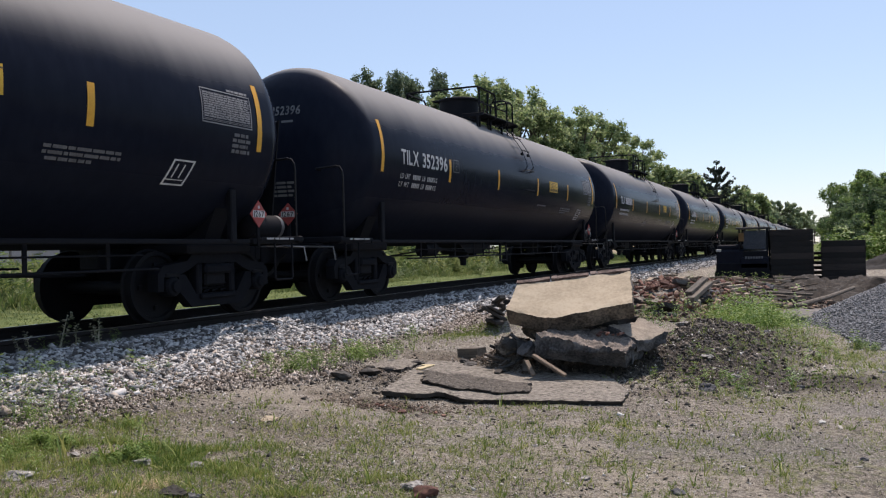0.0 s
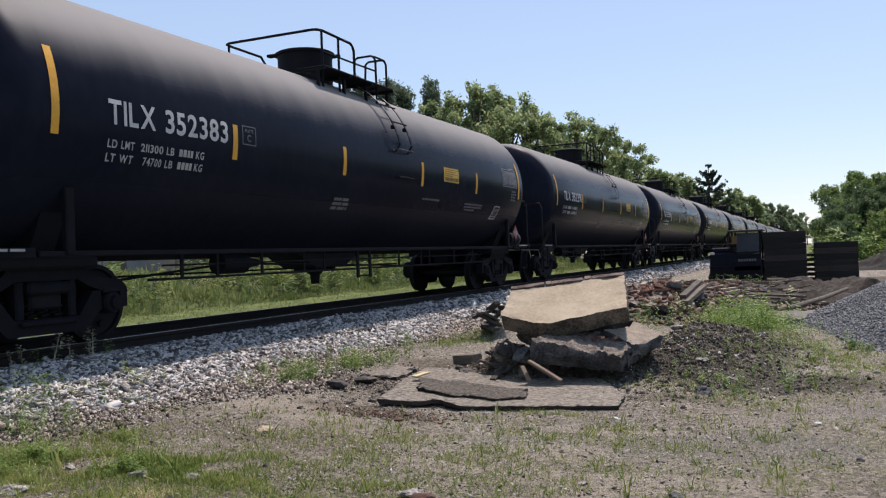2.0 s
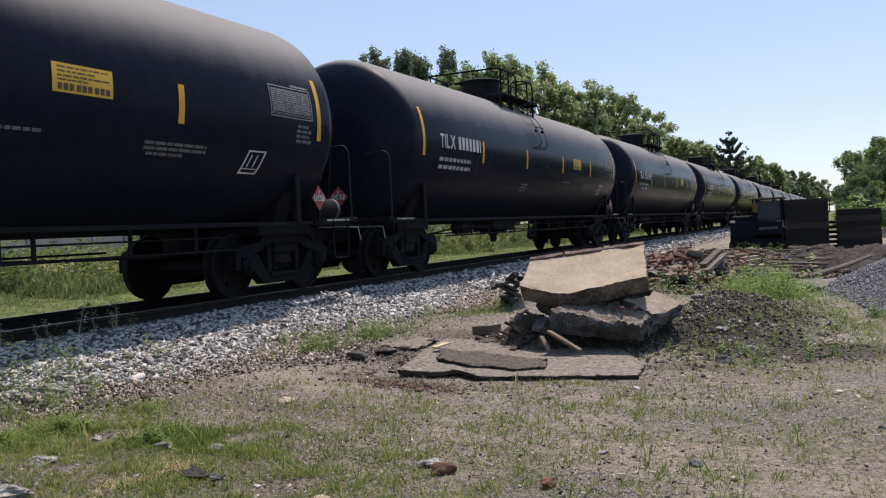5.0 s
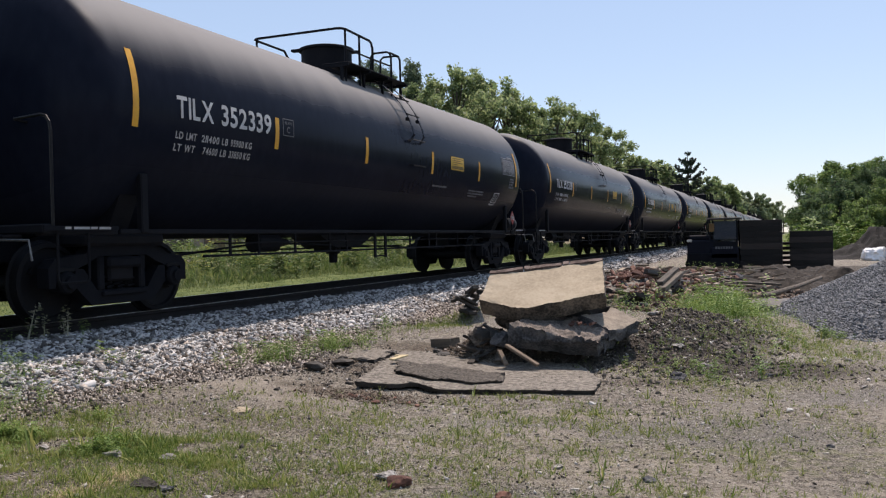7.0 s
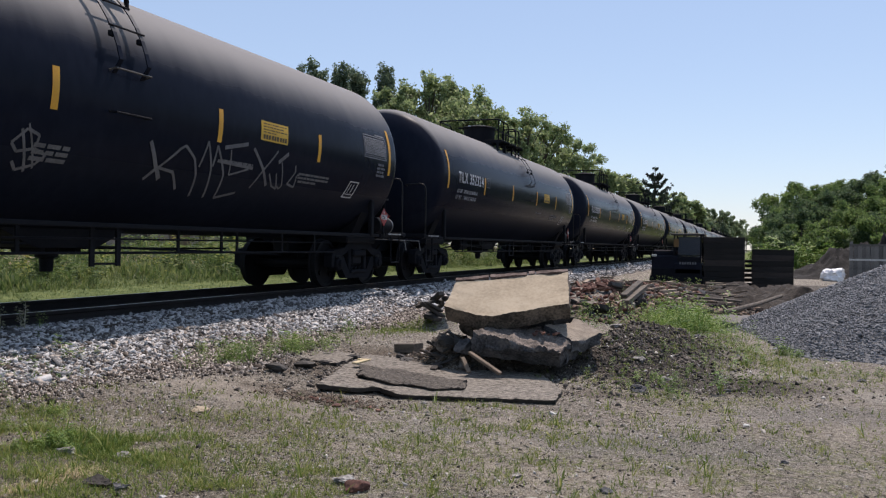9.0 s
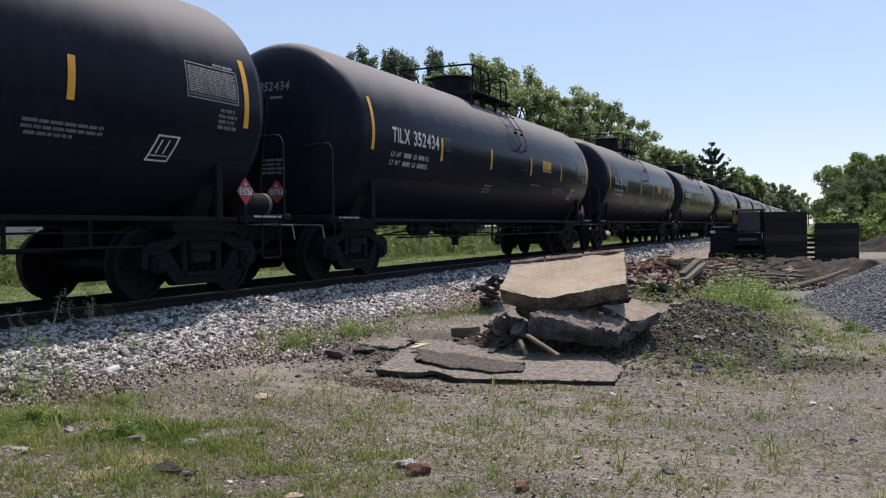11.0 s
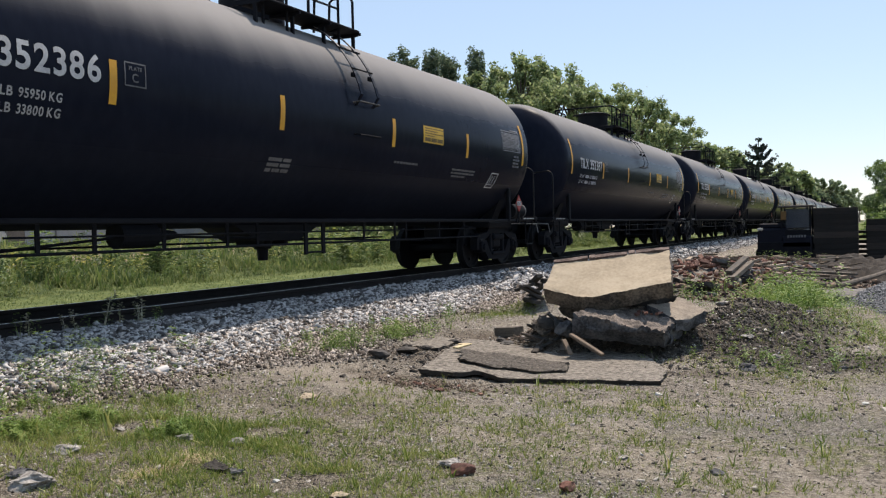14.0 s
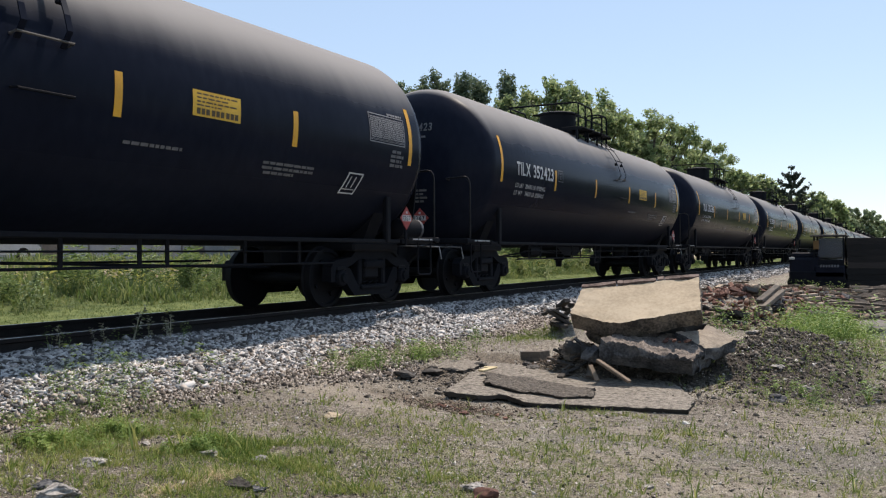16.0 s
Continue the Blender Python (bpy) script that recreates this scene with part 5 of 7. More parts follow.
# leaning slab of old kerbed concrete, broken along its lower front
lean = [(-3.72, 9.86, 0.64), (-2.14, 10.28, 0.92), (-2.31, 10.95, 1.27), (-3.72, 10.56, 1.13)]
lean_ob = thing("concrete_slab", pose(0, 0, 0), "tan broken concrete slab leaning on a pile of rubble", "concrete slab")
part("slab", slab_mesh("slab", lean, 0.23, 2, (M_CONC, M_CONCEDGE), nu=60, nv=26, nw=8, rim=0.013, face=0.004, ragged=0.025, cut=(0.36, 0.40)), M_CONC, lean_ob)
a, b = Vector(lean[3]), Vector(lean[2])
for k, (u0, u1) in enumerate(((0.0, 0.30), (0.31, 0.36), (0.368, 0.64), (0.65, 0.71), (0.718, 1.0))):
    p, q = a.lerp(b, u0), a.lerp(b, u1)
    up = Vector((0.0, 0.0, 0.022 + 0.004 * (k % 2)))
    seg = slab_mesh("kerb_strip", [p, q, q + Vector((-0.02, 0.07, 0.03)), p + Vector((-0.02, 0.07, 0.03))], 0.06, 5 + k, (M_KERB, M_KERB), nu=12, nv=3, nw=3, rim=0.006, face=0.004)
    part("kerb_strip", seg, M_KERB, lean_ob, "brown strip of kerb left on the slab's edge", at=Matrix.Translation(up))
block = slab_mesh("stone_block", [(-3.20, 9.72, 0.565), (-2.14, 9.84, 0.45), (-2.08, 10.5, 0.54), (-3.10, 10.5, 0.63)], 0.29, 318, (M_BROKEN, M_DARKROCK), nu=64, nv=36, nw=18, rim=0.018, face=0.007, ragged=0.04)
for v in block.vertices:
    # the worn top sinks toward one end, and the foot is undercut
    k = min(max((v.co.x + 2.95) / 0.55, 0.0), 1.0)
    if v.co.z > 0.42:
        v.co.z += 0.035 * noise.fractal(v.co * 8, 0.6, 2.1, 4)
    if v.co.z > 0.40:
        v.co.z -= 0.07 * k * k * (3 - 2 * k) * max(0.0, 1 - (v.co.y - 9.75) / 0.7)
    if v.co.y < 10.1 and v.co.z < 0.36:
        v.co.y += (0.36 - v.co.z) * 1.05
        v.co.x += (0.36 - v.co.z) * 0.45 * (1 if v.co.x < -2.9 else -0.2)
tagged(part("stone_block", block, M_DARKROCK), "dark grey broken stone block under the leaning slab", "stone block")
flat_slab("paving_slab", [(-2.48, 10.38, 0.635), (-2.06, 10.18, 0.47), (-1.80, 10.68, 0.53), (-2.16, 11.02, 0.66)], 0.17, 7, (M_TANSTONE, M_DARKROCK), "small weathered concrete slab tilted on dirt", "concrete slab", nu=18, nv=12, rim=0.03, ragged=0.06)
rock("stone", (0.30, 0.22, 0.14), 12, M_TAR, at=pose(-3.47, 10.12, 0.38, 60, 10, 50), level=3)
rock("stone", (0.28, 0.2, 0.12), 13, M_TAR, at=pose(-3.66, 10.1, 0.40, 70, 30, 10), level=3)
rock("stone", (0.26, 0.20, 0.30), 16, M_DARKROCK, at=pose(-3.40, 10.0, 0.36, 20, 30, 60), level=3)
rock("stone", (0.36, 0.26, 0.20), 17, M_CONCEDGE, at=pose(-3.72, 10.2, 0.34, 50, 10, 20), level=3)
rock("stone", (0.5, 0.4, 0.4), 14, M_CONCEDGE, at=pose(-3.4, 10.5, 0.55, 10, 0, 30), level=3)
# stone added in the gap under the slab, blackened to paint its shade
rock("stone", (1.1, 0.4, 0.5), 15, M_TAR, at=pose(-2.75, 10.85, 0.62, 10, 0, 20), level=3)
for o in list(scene.objects):
    if o.name.split(".")[0] == "stone":
        tagged(o, "rough grey stone in the rubble pile", "stone", "stones of the rubble pile")
def slab_lift(x, y):
    """The slabs rise with the ground toward the track."""
    return 0.085 * min(max((-3.4 - x) / 1.1, 0.0), 1.2)


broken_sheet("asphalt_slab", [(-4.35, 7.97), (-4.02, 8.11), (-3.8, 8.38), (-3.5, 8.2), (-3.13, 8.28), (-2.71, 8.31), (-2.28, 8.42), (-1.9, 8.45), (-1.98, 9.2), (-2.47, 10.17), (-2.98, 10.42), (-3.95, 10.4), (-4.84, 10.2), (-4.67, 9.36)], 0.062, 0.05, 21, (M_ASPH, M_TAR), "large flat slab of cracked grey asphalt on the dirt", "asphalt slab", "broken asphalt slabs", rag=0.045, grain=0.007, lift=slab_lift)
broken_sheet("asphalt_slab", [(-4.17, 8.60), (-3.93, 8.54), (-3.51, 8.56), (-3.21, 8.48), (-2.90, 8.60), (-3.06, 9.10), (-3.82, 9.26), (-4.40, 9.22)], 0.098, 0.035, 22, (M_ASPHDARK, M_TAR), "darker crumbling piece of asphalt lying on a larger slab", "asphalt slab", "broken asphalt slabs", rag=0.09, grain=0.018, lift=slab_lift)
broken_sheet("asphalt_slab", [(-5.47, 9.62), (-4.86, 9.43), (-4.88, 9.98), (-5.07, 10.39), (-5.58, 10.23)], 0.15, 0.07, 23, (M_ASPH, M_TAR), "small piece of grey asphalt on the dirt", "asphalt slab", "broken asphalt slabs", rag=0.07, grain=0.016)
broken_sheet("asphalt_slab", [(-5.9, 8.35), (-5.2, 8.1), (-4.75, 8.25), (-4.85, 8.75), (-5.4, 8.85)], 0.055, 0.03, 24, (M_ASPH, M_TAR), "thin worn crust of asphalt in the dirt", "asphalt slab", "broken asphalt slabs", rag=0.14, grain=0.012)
for k, (x, y, s) in enumerate(((-5.15, 8.51, 0.30), (-5.1, 9.07, 0.33), (-4.2, 10.1, 0.24), (-4.35, 10.25, 0.2), (-4.9, 10.0, 0.22), (-5.0, 9.45, 0.2))):
    rock("tar_lump", (s, s * 0.62, s * 0.4), 30 + k, M_TAR, at=pose(x, y, z_at(x, y) + s * 0.14, 0, 0, k * 40), level=3)
for o in list(scene.objects):
    if o.name.split(".")[0] == "tar_lump":
        tagged(o, "black lump of tar on the dirt", "tar lump", "lumps of tar")


def plank(p, q, w, h, label, mat_=None, category="plank"):
    p, q = Vector(p), Vector(q)
    d = q - p
    ob = part("plank", Build().box((0, 0, 0), (w, d.length, h), bev=0.006), mat_ or M_WOOD)
    ob.matrix_basis = Matrix.Translation((p + q) / 2) @ d.to_track_quat("Y", "Z").to_matrix().to_4x4()
    return tagged(ob, label, category, "scrap planks")


plank((-4.74, 11.1, 0.15), (-4.40, 11.0, 0.18), 0.22, 0.13, "short weathered plank on the dirt", M_DARKPLANK)
plank((-3.20, 9.62, 0.34), (-2.78, 9.50, 0.13), 0.07, 0.035, "splintered brown plank leaning on the rubble")
plank((-3.28, 9.60, 0.28), (-3.16, 9.50, 0.12), 0.06, 0.025, "splintered brown plank leaning on the rubble")
plank((-4.2, 10.3, 0.14), (-3.85, 10.75, 0.34), 0.10, 0.03, "grey weathered plank in the dirt")
plank((-4.46, 9.10, 0.20), (-4.40, 9.34, 0.215), 0.08, 0.022, "split yellow wood scrap on the asphalt", M_STRAW)
plank((-4.54, 9.36, 0.21), (-4.38, 9.40, 0.21), 0.05, 0.018, "split yellow wood scrap on the asphalt", M_STRAW)
wood = random.Random(27)
for k in range(22):
    x, y = wood.gauss(-3.62, 0.20), wood.uniform(9.75, 10.3)
    a, t_, ln = wood.uniform(-2.6, 0.2), wood.uniform(-0.5, 0.5), wood.uniform(0.12, 0.34)
    d = Vector((math.cos(a), math.sin(a), t_)) * ln / 2
    c = Vector((x, y, max(z_at(x, y), 0.07) + 0.03 + abs(d.z)))
    plank(c - d, c + d, wood.uniform(0.03, 0.08), wood.uniform(0.014, 0.035), "splintered dark plank end in the rubble pile", (M_DARKPLANK, M_TAR, M_WOOD, M_TAR)[k % 4])
plank((-2.78, 19.0, 0.55), (-2.70, 21.2, 0.78), 0.15, 0.07, "grey weathered timber on the rubble", M_DARKPLANK)
plank((-2.70, 18.8, 0.42), (-2.58, 21.0, 0.66), 0.15, 0.10, "grey weathered timber on the rubble", M_DARKPLANK)
plank((-2.9, 26.5, 0.32), (-1.2, 25.6, 0.28), 0.11, 0.05, "grey plank lying on the rubble", M_DARKPLANK)
plank((-3.6, 28.0, 0.32), (-1.6, 28.4, 0.30), 0.12, 0.05, "grey plank lying on the rubble", M_DARKPLANK)
plank((-2.2, 30.5, 0.32), (-0.6, 30.0, 0.42), 0.12, 0.05, "grey plank lying on the rubble", M_DARKPLANK)
plank((-1.9, 24.2, 0.3), (-0.4, 23.6, 0.25), 0.16, 0.06, "brown plank lying on the rubble", M_DARKPLANK)

for k in range(9):
    a, t_, ln = wood.uniform(-1.0, 1.0) + 3.14 * (k % 2), wood.uniform(-0.6, 0.7), wood.uniform(0.22, 0.46)
    d = Vector((math.cos(a), math.sin(a), t_)) * ln / 2
    c = Vector((wood.gauss(-5.25, 0.08), wood.gauss(14.05, 0.1), 0.36 + 0.045 * k))
    plank(c - d, c + d, wood.uniform(0.07, 0.17), wood.uniform(0.03, 0.09), "charred dark timber piece by the ballast", M_TAR, "timber")

# far rubble heap: bricks, stones, slabs
rr = random.Random(8)
brick_me = Build().box((0, 0, 0), (0.20, 0.095, 0.06), bev=0.008).mesh("brick")
half_me = Build().box((0, 0, 0), (0.12, 0.095, 0.06), bev=0.012).mesh("brick_half")


def brick(x, y, z, rx=0, ry=0, rz=0, me=None, s=1.0):
    ob = part("brick", me or brick_me, M_BRICK, at=pose(x, y, z, rx, ry, rz) @ Matrix.Diagonal((s, s, s, 1)))
    return tagged(ob, "loose red clay brick in the dirt", "brick", "loose bricks")


for k in range(280):
    x, y = rr.gauss(-3.7, 0.8), rr.uniform(18.5, 31)
    if x < -5.6 or x > -1.2:
        continue
    brick(x, y, z_at(x, y) + rr.uniform(0.02, 0.2), rr.uniform(-40, 40), rr.uniform(-40, 40), rr.uniform(0, 360), rr.choice((brick_me, half_me)))
for k in range(70):
    x, y = rr.gauss(-3.55, 0.42), rr.gauss(20.8, 0.8)
    brick(x, y, z_at(x, y) + rr.uniform(0.03, 0.24), rr.uniform(-40, 40), rr.uniform(-40, 40), rr.uniform(0, 360), rr.choice((brick_me, half_me)))
for k in range(190):
    x, y, a, ln = rr.uniform(-5.9, -0.4), rr.uniform(20.5, 35.5), rr.uniform(-1.5, 1.5), rr.uniform(0.15, 0.7)
    z = z_at(x, y) + rr.uniform(0.04, 0.26)
    dx, dy = math.cos(a) * ln / 2, math.sin(a) * ln / 2
    plank((x - dx, y - dy, z + rr.uniform(-0.03, 0.06)), (x + dx, y + dy, z + rr.uniform(-0.03, 0.06)), rr.uniform(0.06, 0.18), rr.uniform(0.03, 0.09), "splintered brown board scrap on the rubble", M_BOARD)
for k, (x, y, sx, sy, sz) in enumerate(((-2.44, 5.02, 0.20, 0.13, 0.10), (-1.68, 4.93, 0.11, 0.09, 0.09), (-3.81, 7.42, 0.15, 0.10, 0.04))):
    tagged(rock("brick", (sx, sy, sz), 400 + k, M_BRICK, at=pose(x, y, z_at(x, y) + sz * 0.25, 0, 0, 25 + 40 * k), level=3, rough=0.16), "broken red clay brick on the dirt", "brick", "loose bricks")
stone_me = [rock("chunk", (1, 0.8, 0.55), 50 + k, (M_STONE, M_DARKROCK, M_DARKROCK)[k], level=2, rough=0.2).data for k in range(3)]
for o in [o for o in scene.objects if o.name.split(".")[0] == "chunk"]:
    bpy.data.objects.remove(o)
for k in range(130):
    x, y = rr.gauss(-3.6, 0.95), rr.uniform(18, 33)
    if x < -5.6 or x > -0.8:
        continue
    s = rr.uniform(0.14, 0.42)
    tagged(part("rubble_stone", rr.choice(stone_me), M_STONE, at=pose(x, y, z_at(x, y) + s * 0.18, rr.uniform(-20, 20), rr.uniform(-20, 20), rr.uniform(0, 360)) @ Matrix.Diagonal((s, s, s, 1))), "broken grey stone in a rubble heap", "stone", "rubble stones")
flat_slab("rubble_slab", [(-4.0, 19.2, 0.42), (-3.1, 18.9, 0.30), (-3.3, 20.3, 0.60), (-4.15, 20.3, 0.66)], 0.12, 61, (M_ASPH, M_TAR), "dark asphalt piece tilted on the rubble heap", "asphalt slab", "broken asphalt slabs", nu=14, nv=10, rim=0.03, ragged=0.1)
flat_slab("rubble_slab", [(-4.6, 18.6, 0.35), (-4.2, 18.4, 0.36), (-4.2, 18.8, 0.75), (-4.55, 18.9, 0.72)], 0.1, 62, (M_STONE, M_STONE), "grey stone slab standing on the rubble heap", "stone slab", "broken stone slabs", nu=10, nv=10, rim=0.04, ragged=0.1)
for k in range(9):
    x, y = -3.5 + rr.uniform(-1.1, 1.2), 18.4 + k * 0.45
    a, w, l, tl = rr.uniform(0, 6.3), rr.uniform(0.25, 0.5), rr.uniform(0.4, 0.8), rr.uniform(0.1, 0.35)
    z = z_at(x, y) + 0.14
    u, v = Vector((math.cos(a), math.sin(a), tl)), Vector((-math.sin(a), math.cos(a), rr.uniform(-0.3, 0.3)))
    c = Vector((x, y, z))
    flat_slab("rubble_slab", [c - u * l / 2 - v * w / 2, c + u * l / 2 - v * w / 2, c + u * l / 2 + v * w / 2, c - u * l / 2 + v * w / 2], 0.1, 240 + k, ((M_ASPHDARK, M_TAR), (M_DARKROCK, M_DARKROCK), (M_STONE, M_STONE))[k % 3], "broken dark slab piece on the rubble heap", "slab piece", "broken slab pieces", nu=12, nv=8, rim=0.02, ragged=0.1)
flat_slab("rubble_slab", [(-0.95, 17.9, 0.12), (0.0, 18.6, 0.13), (-0.1, 20.2, 0.16), (-0.9, 19.6, 0.15)], 0.12, 63, (M_STONE, M_STONE), "pale flat stone slab at the foot of a gravel heap", "stone slab", "broken stone slabs", nu=16, nv=12, rim=0.03, ragged=0.15)
tagged(part("log", Build().tube([(-0.7, 20.4, 0.18), (0.0, 23, 0.24), (0.6, 25.2, 0.35)], [0.06, 0.055, 0.045], 10), M_DARKPLANK), "fallen brown log on dark soil", "log")
tagged(part("log", Build().tube([(-1.9, 19.3, 0.30), (-0.9, 19.5, 0.26)], [0.07, 0.065], 10), M_DARKPLANK), "brown log length on dark soil", "log")

# stones lying about the yard
for k, (x, y, s, m_) in enumerate(((-4.66, 3.53, 0.33, M_FIELD), (-4.88, 3.62, 0.19, M_DARKROCK), (-5.09, 4.14, 0.22, M_FIELD), (-5.23, 4.74, 0.10, M_FIELD), (-4.63, 4.81, 0.16, M_FIELD), (-4.27, 4.97, 0.16, M_FIELD), (-3.93, 4.35, 0.22, M_SOIL), (-3.78, 4.38, 0.14, M_DARKROCK),
                                   (-2.60, 5.19, 0.19, M_FIELD), (-0.91, 5.58, 0.13, M_DARKROCK), (-3.47, 4.40, 0.07, M_PALE), (-2.94, 4.34, 0.12, M_CONC), (-0.08, 8.12, 0.08, M_PALE), (-1.84, 8.10, 0.09, M_PALE), (-2.54, 7.49, 0.09, M_TAR), (-3.15, 8.02, 0.10, M_FIELD),
                                   (-1.25, 9.7, 0.26, M_DARKROCK), (-1.02, 10.4, 0.16, M_FIELD), (-4.73, 6.5, 0.17, M_CONC), (-1.4, 10.9, 0.22, M_FIELD), (-0.3, 10.2, 0.12, M_DARKROCK), (-0.6, 6.4, 0.07, M_FIELD), (0.6, 9.6, 0.1, M_FIELD), (1.2, 11.6, 0.14, M_DARKROCK), (-1.9, 12.6, 0.3, M_FIELD), (-0.9, 13.4, 0.24, M_DARKROCK), (-1.55, 5.75, 0.10, M_FIELD), (-0.35, 5.0, 0.09, M_DARKROCK), (0.2, 6.9, 0.08, M_DARKROCK), (-2.2, 6.6, 0.08, M_FIELD))):
    o = rock("field_stone", (s, s * 0.78, s * 0.36), 70 + k, m_, at=pose(x, y, z_at(x, y) + s * 0.09, 0, 0, k * 53), level=4 if s > 0.15 else 3)
    tagged(o, "loose rough stone lying on the dirt", "stone", "stones on the yard")


def pebbles():
    """Small stones strewn over the yard, thicker in places."""
    n = 110000
    x, y = rng.uniform(-6.4, 3.4, n), 3.0 + 13 * rng.uniform(0, 1, n) ** 1.5
    d = 0.45 + 0.5 * np.sin(1.9 * x + 0.8 * y) * np.sin(1.4 * y - x)
    d += np.exp(-(((x + 1.25) / 1.1) ** 2 + ((y - 12.2) / 1.8) ** 2)) * 1.0 + np.exp(-(((x + 4.6) / 1.3) ** 2 + ((y - 9.2) / 1.3) ** 2)) * 0.8 + np.clip(-4.9 - x, 0, 1) * 0.8
    keep = rng.uniform(0, 1.3, n) * np.where(x > -0.4, 1.7, 1.0) < d
    x, y = x[keep], y[keep]
    s = 0.0062 * rng.lognormal(0, 0.55, len(x))
    bv, bf = shard_base(9)
    return scatter("yard_pebbles", bv, bf, np.stack([x, y, hgt(x, y) + s * 0.2], 1), s, rng)


tagged(part("yard_pebbles", pebbles(), M_PEBBLE), "small loose stones strewn over the yard", "pebbles", kind="stuff")


for k in range(9):
    brick(rr.uniform(-2.55, -2.15), rr.uniform(10.02, 10.4), rr.uniform(0.53, 0.57), rr.uniform(-30, 30), rr.uniform(-30, 30), rr.uniform(0, 360), half_me, rr.uniform(0.3, 0.6))


def flat_chips():
    """Flat chips of stone, bark and mortar, pale and dark, over the yard."""
    n_ = 11000
    x, y = rng.uniform(-6.3, 3.4, n_), 3.2 + 10.5 * rng.uniform(0, 1, n_) ** 1.3
    keep = rng.uniform(0, 1.1, n_) * np.where(x > -0.6, 2.0, 1.0) < 0.55 + 0.45 * np.sin(2.3 * x + 1.1 * np.sin(1.7 * y)) * np.sin(1.9 * y - 0.8 * x)
    x, y = x[keep], y[keep]
    s = np.minimum(0.0085 * rng.lognormal(0, 0.5, len(x)), 0.024)
    bv_, bf_ = chip_base(64)
    return scatter("flat_chips", bv_ * (1.3, 1.0, 0.55), bf_, np.stack([x, y, hgt(x, y) + s * 0.12], 1), s, rng, False, 0.3)


tagged(part("flat_chips", flat_chips(), M_FLATCHIP), "flat pale and dark chips of stone and bark on the dirt", "stone chips", kind="stuff")


def litter():
    """Dead stems, bark shreds and dark crumbs lying between the tufts."""
    n_ = 16000
    x, y = np.concatenate([rng.normal(-3.6, 1.5, 10000), rng.uniform(-6.0, 2.0, 6000)]), np.concatenate([rng.normal(5.0, 0.9, 10000), rng.uniform(3.4, 11.0, 6000)])
    ok = (x > -6.3) & (y > 3.0)
    x, y = x[ok], y[ok]
    sz = np.stack([rng.uniform(0.008, 0.034, len(x)), rng.uniform(0.002, 0.006, len(x)), rng.uniform(0.002, 0.005, len(x))], 1)
    bv_, bf_ = shard_base(71)
    return scatter("plant_litter", bv_, bf_, np.stack([x, y, hgt(x, y) + 0.004], 1), sz, rng, False, 0.3)


tagged(part("plant_litter", litter(), M_LITTER), "dead stems and bark shreds lying on the dirt", "litter", kind="stuff")


for k in range(14):
    x, y = rr.gauss(-4.05, 0.25), rr.gauss(7.55, 0.1)
    brick(x, y, z_at(x, y) + 0.012, rr.uniform(-30, 30), rr.uniform(-30, 30), rr.uniform(0, 360), half_me, rr.uniform(0.25, 0.5))


def crumbs():
    """Broken brick and mortar crumbs on the far rubble."""
    n_ = 6000
    x, y = np.concatenate([rng.normal(-3.4, 0.9, 3600), rng.normal(-1.4, 1.7, 2400)]), np.concatenate([rng.uniform(17.5, 30, 3600), rng.uniform(19, 36, 2400)])
    s = np.minimum(0.034 * rng.lognormal(0, 0.6, n_), 0.09)
    bv_, bf_ = chip_base(33)
    return scatter("brick_crumbs", bv_, bf_, np.stack([x, y, hgt(x, y) + s * 0.3], 1), s, rng)


tagged(part("brick_crumbs", crumbs(), M_CRUMB), "crumbled brick and mortar on the rubble heap", "rubble", kind="stuff")


def clods():
    """Dark clods on the heap beside the slab and in the dug ground behind."""
    c = []
    for cx, cy, sx, sy, n in ((-1.5, 12.2, 0.62, 1.2, 16000), (-3.0, 10.3, 0.6, 0.4, 2200), (0.4, 28.0, 1.6, 2.8, 3600), (-4.5, 9.3, 0.9, 0.7, 3200), (-1.9, 11.0, 0.4, 0.5, 1800), (-0.6, 10.4, 0.9, 0.5, 900), (5.5, 55, 4, 1.8, 600)):
        c.append(np.stack([rng.normal(cx, sx, n), rng.normal(cy, sy, n)], 1))
    c = np.concatenate(c)
    far = c[:, 1] > 18
    s = np.minimum(np.where(far, 0.045, 0.0105) * rng.lognormal(0, 0.7, len(c)), np.where(far, 0.10, 0.06))
    bv, bf = shard_base(14)
    return scatter("soil_clods", bv, bf, np.column_stack([c, hgt(c[:, 0], c[:, 1]) + s * 0.2]), s, rng)


def splinters():
    """Rotten wood and bark bits by the rubble pile, and brick crumbs before the asphalt."""
    at_ = np.concatenate([np.stack([rng.normal(-3.75, 0.28, 700), rng.normal(10.25, 0.22, 700)], 1), np.stack([rng.normal(-4.05, 0.35, 350), rng.normal(7.62, 0.14, 350)], 1)])
    sz = np.stack([rng.uniform(0.012, 0.06, len(at_)), rng.uniform(0.004, 0.01, len(at_)), rng.uniform(0.003, 0.008, len(at_))], 1)
    bv_, bf_ = chip_base(41)
    return scatter("wood_splinters", bv_, bf_, np.column_stack([at_, hgt(at_[:, 0], at_[:, 1]) + 0.012]), sz, rng, False, 0.5)


def mound_chips():
    """Pale stone and mortar bits in the dark mound."""
    x, y = rng.normal(-1.4, 0.65, 900), rng.normal(12.0, 1.2, 900)
    s = np.minimum(0.0095 * rng.lognormal(0, 0.5, 900), 0.028)
    bv_, bf_ = chip_base(52)
    return scatter("mound_chips", bv_, bf_, np.stack([x, y, hgt(x, y) + s * 0.35], 1), s, rng)


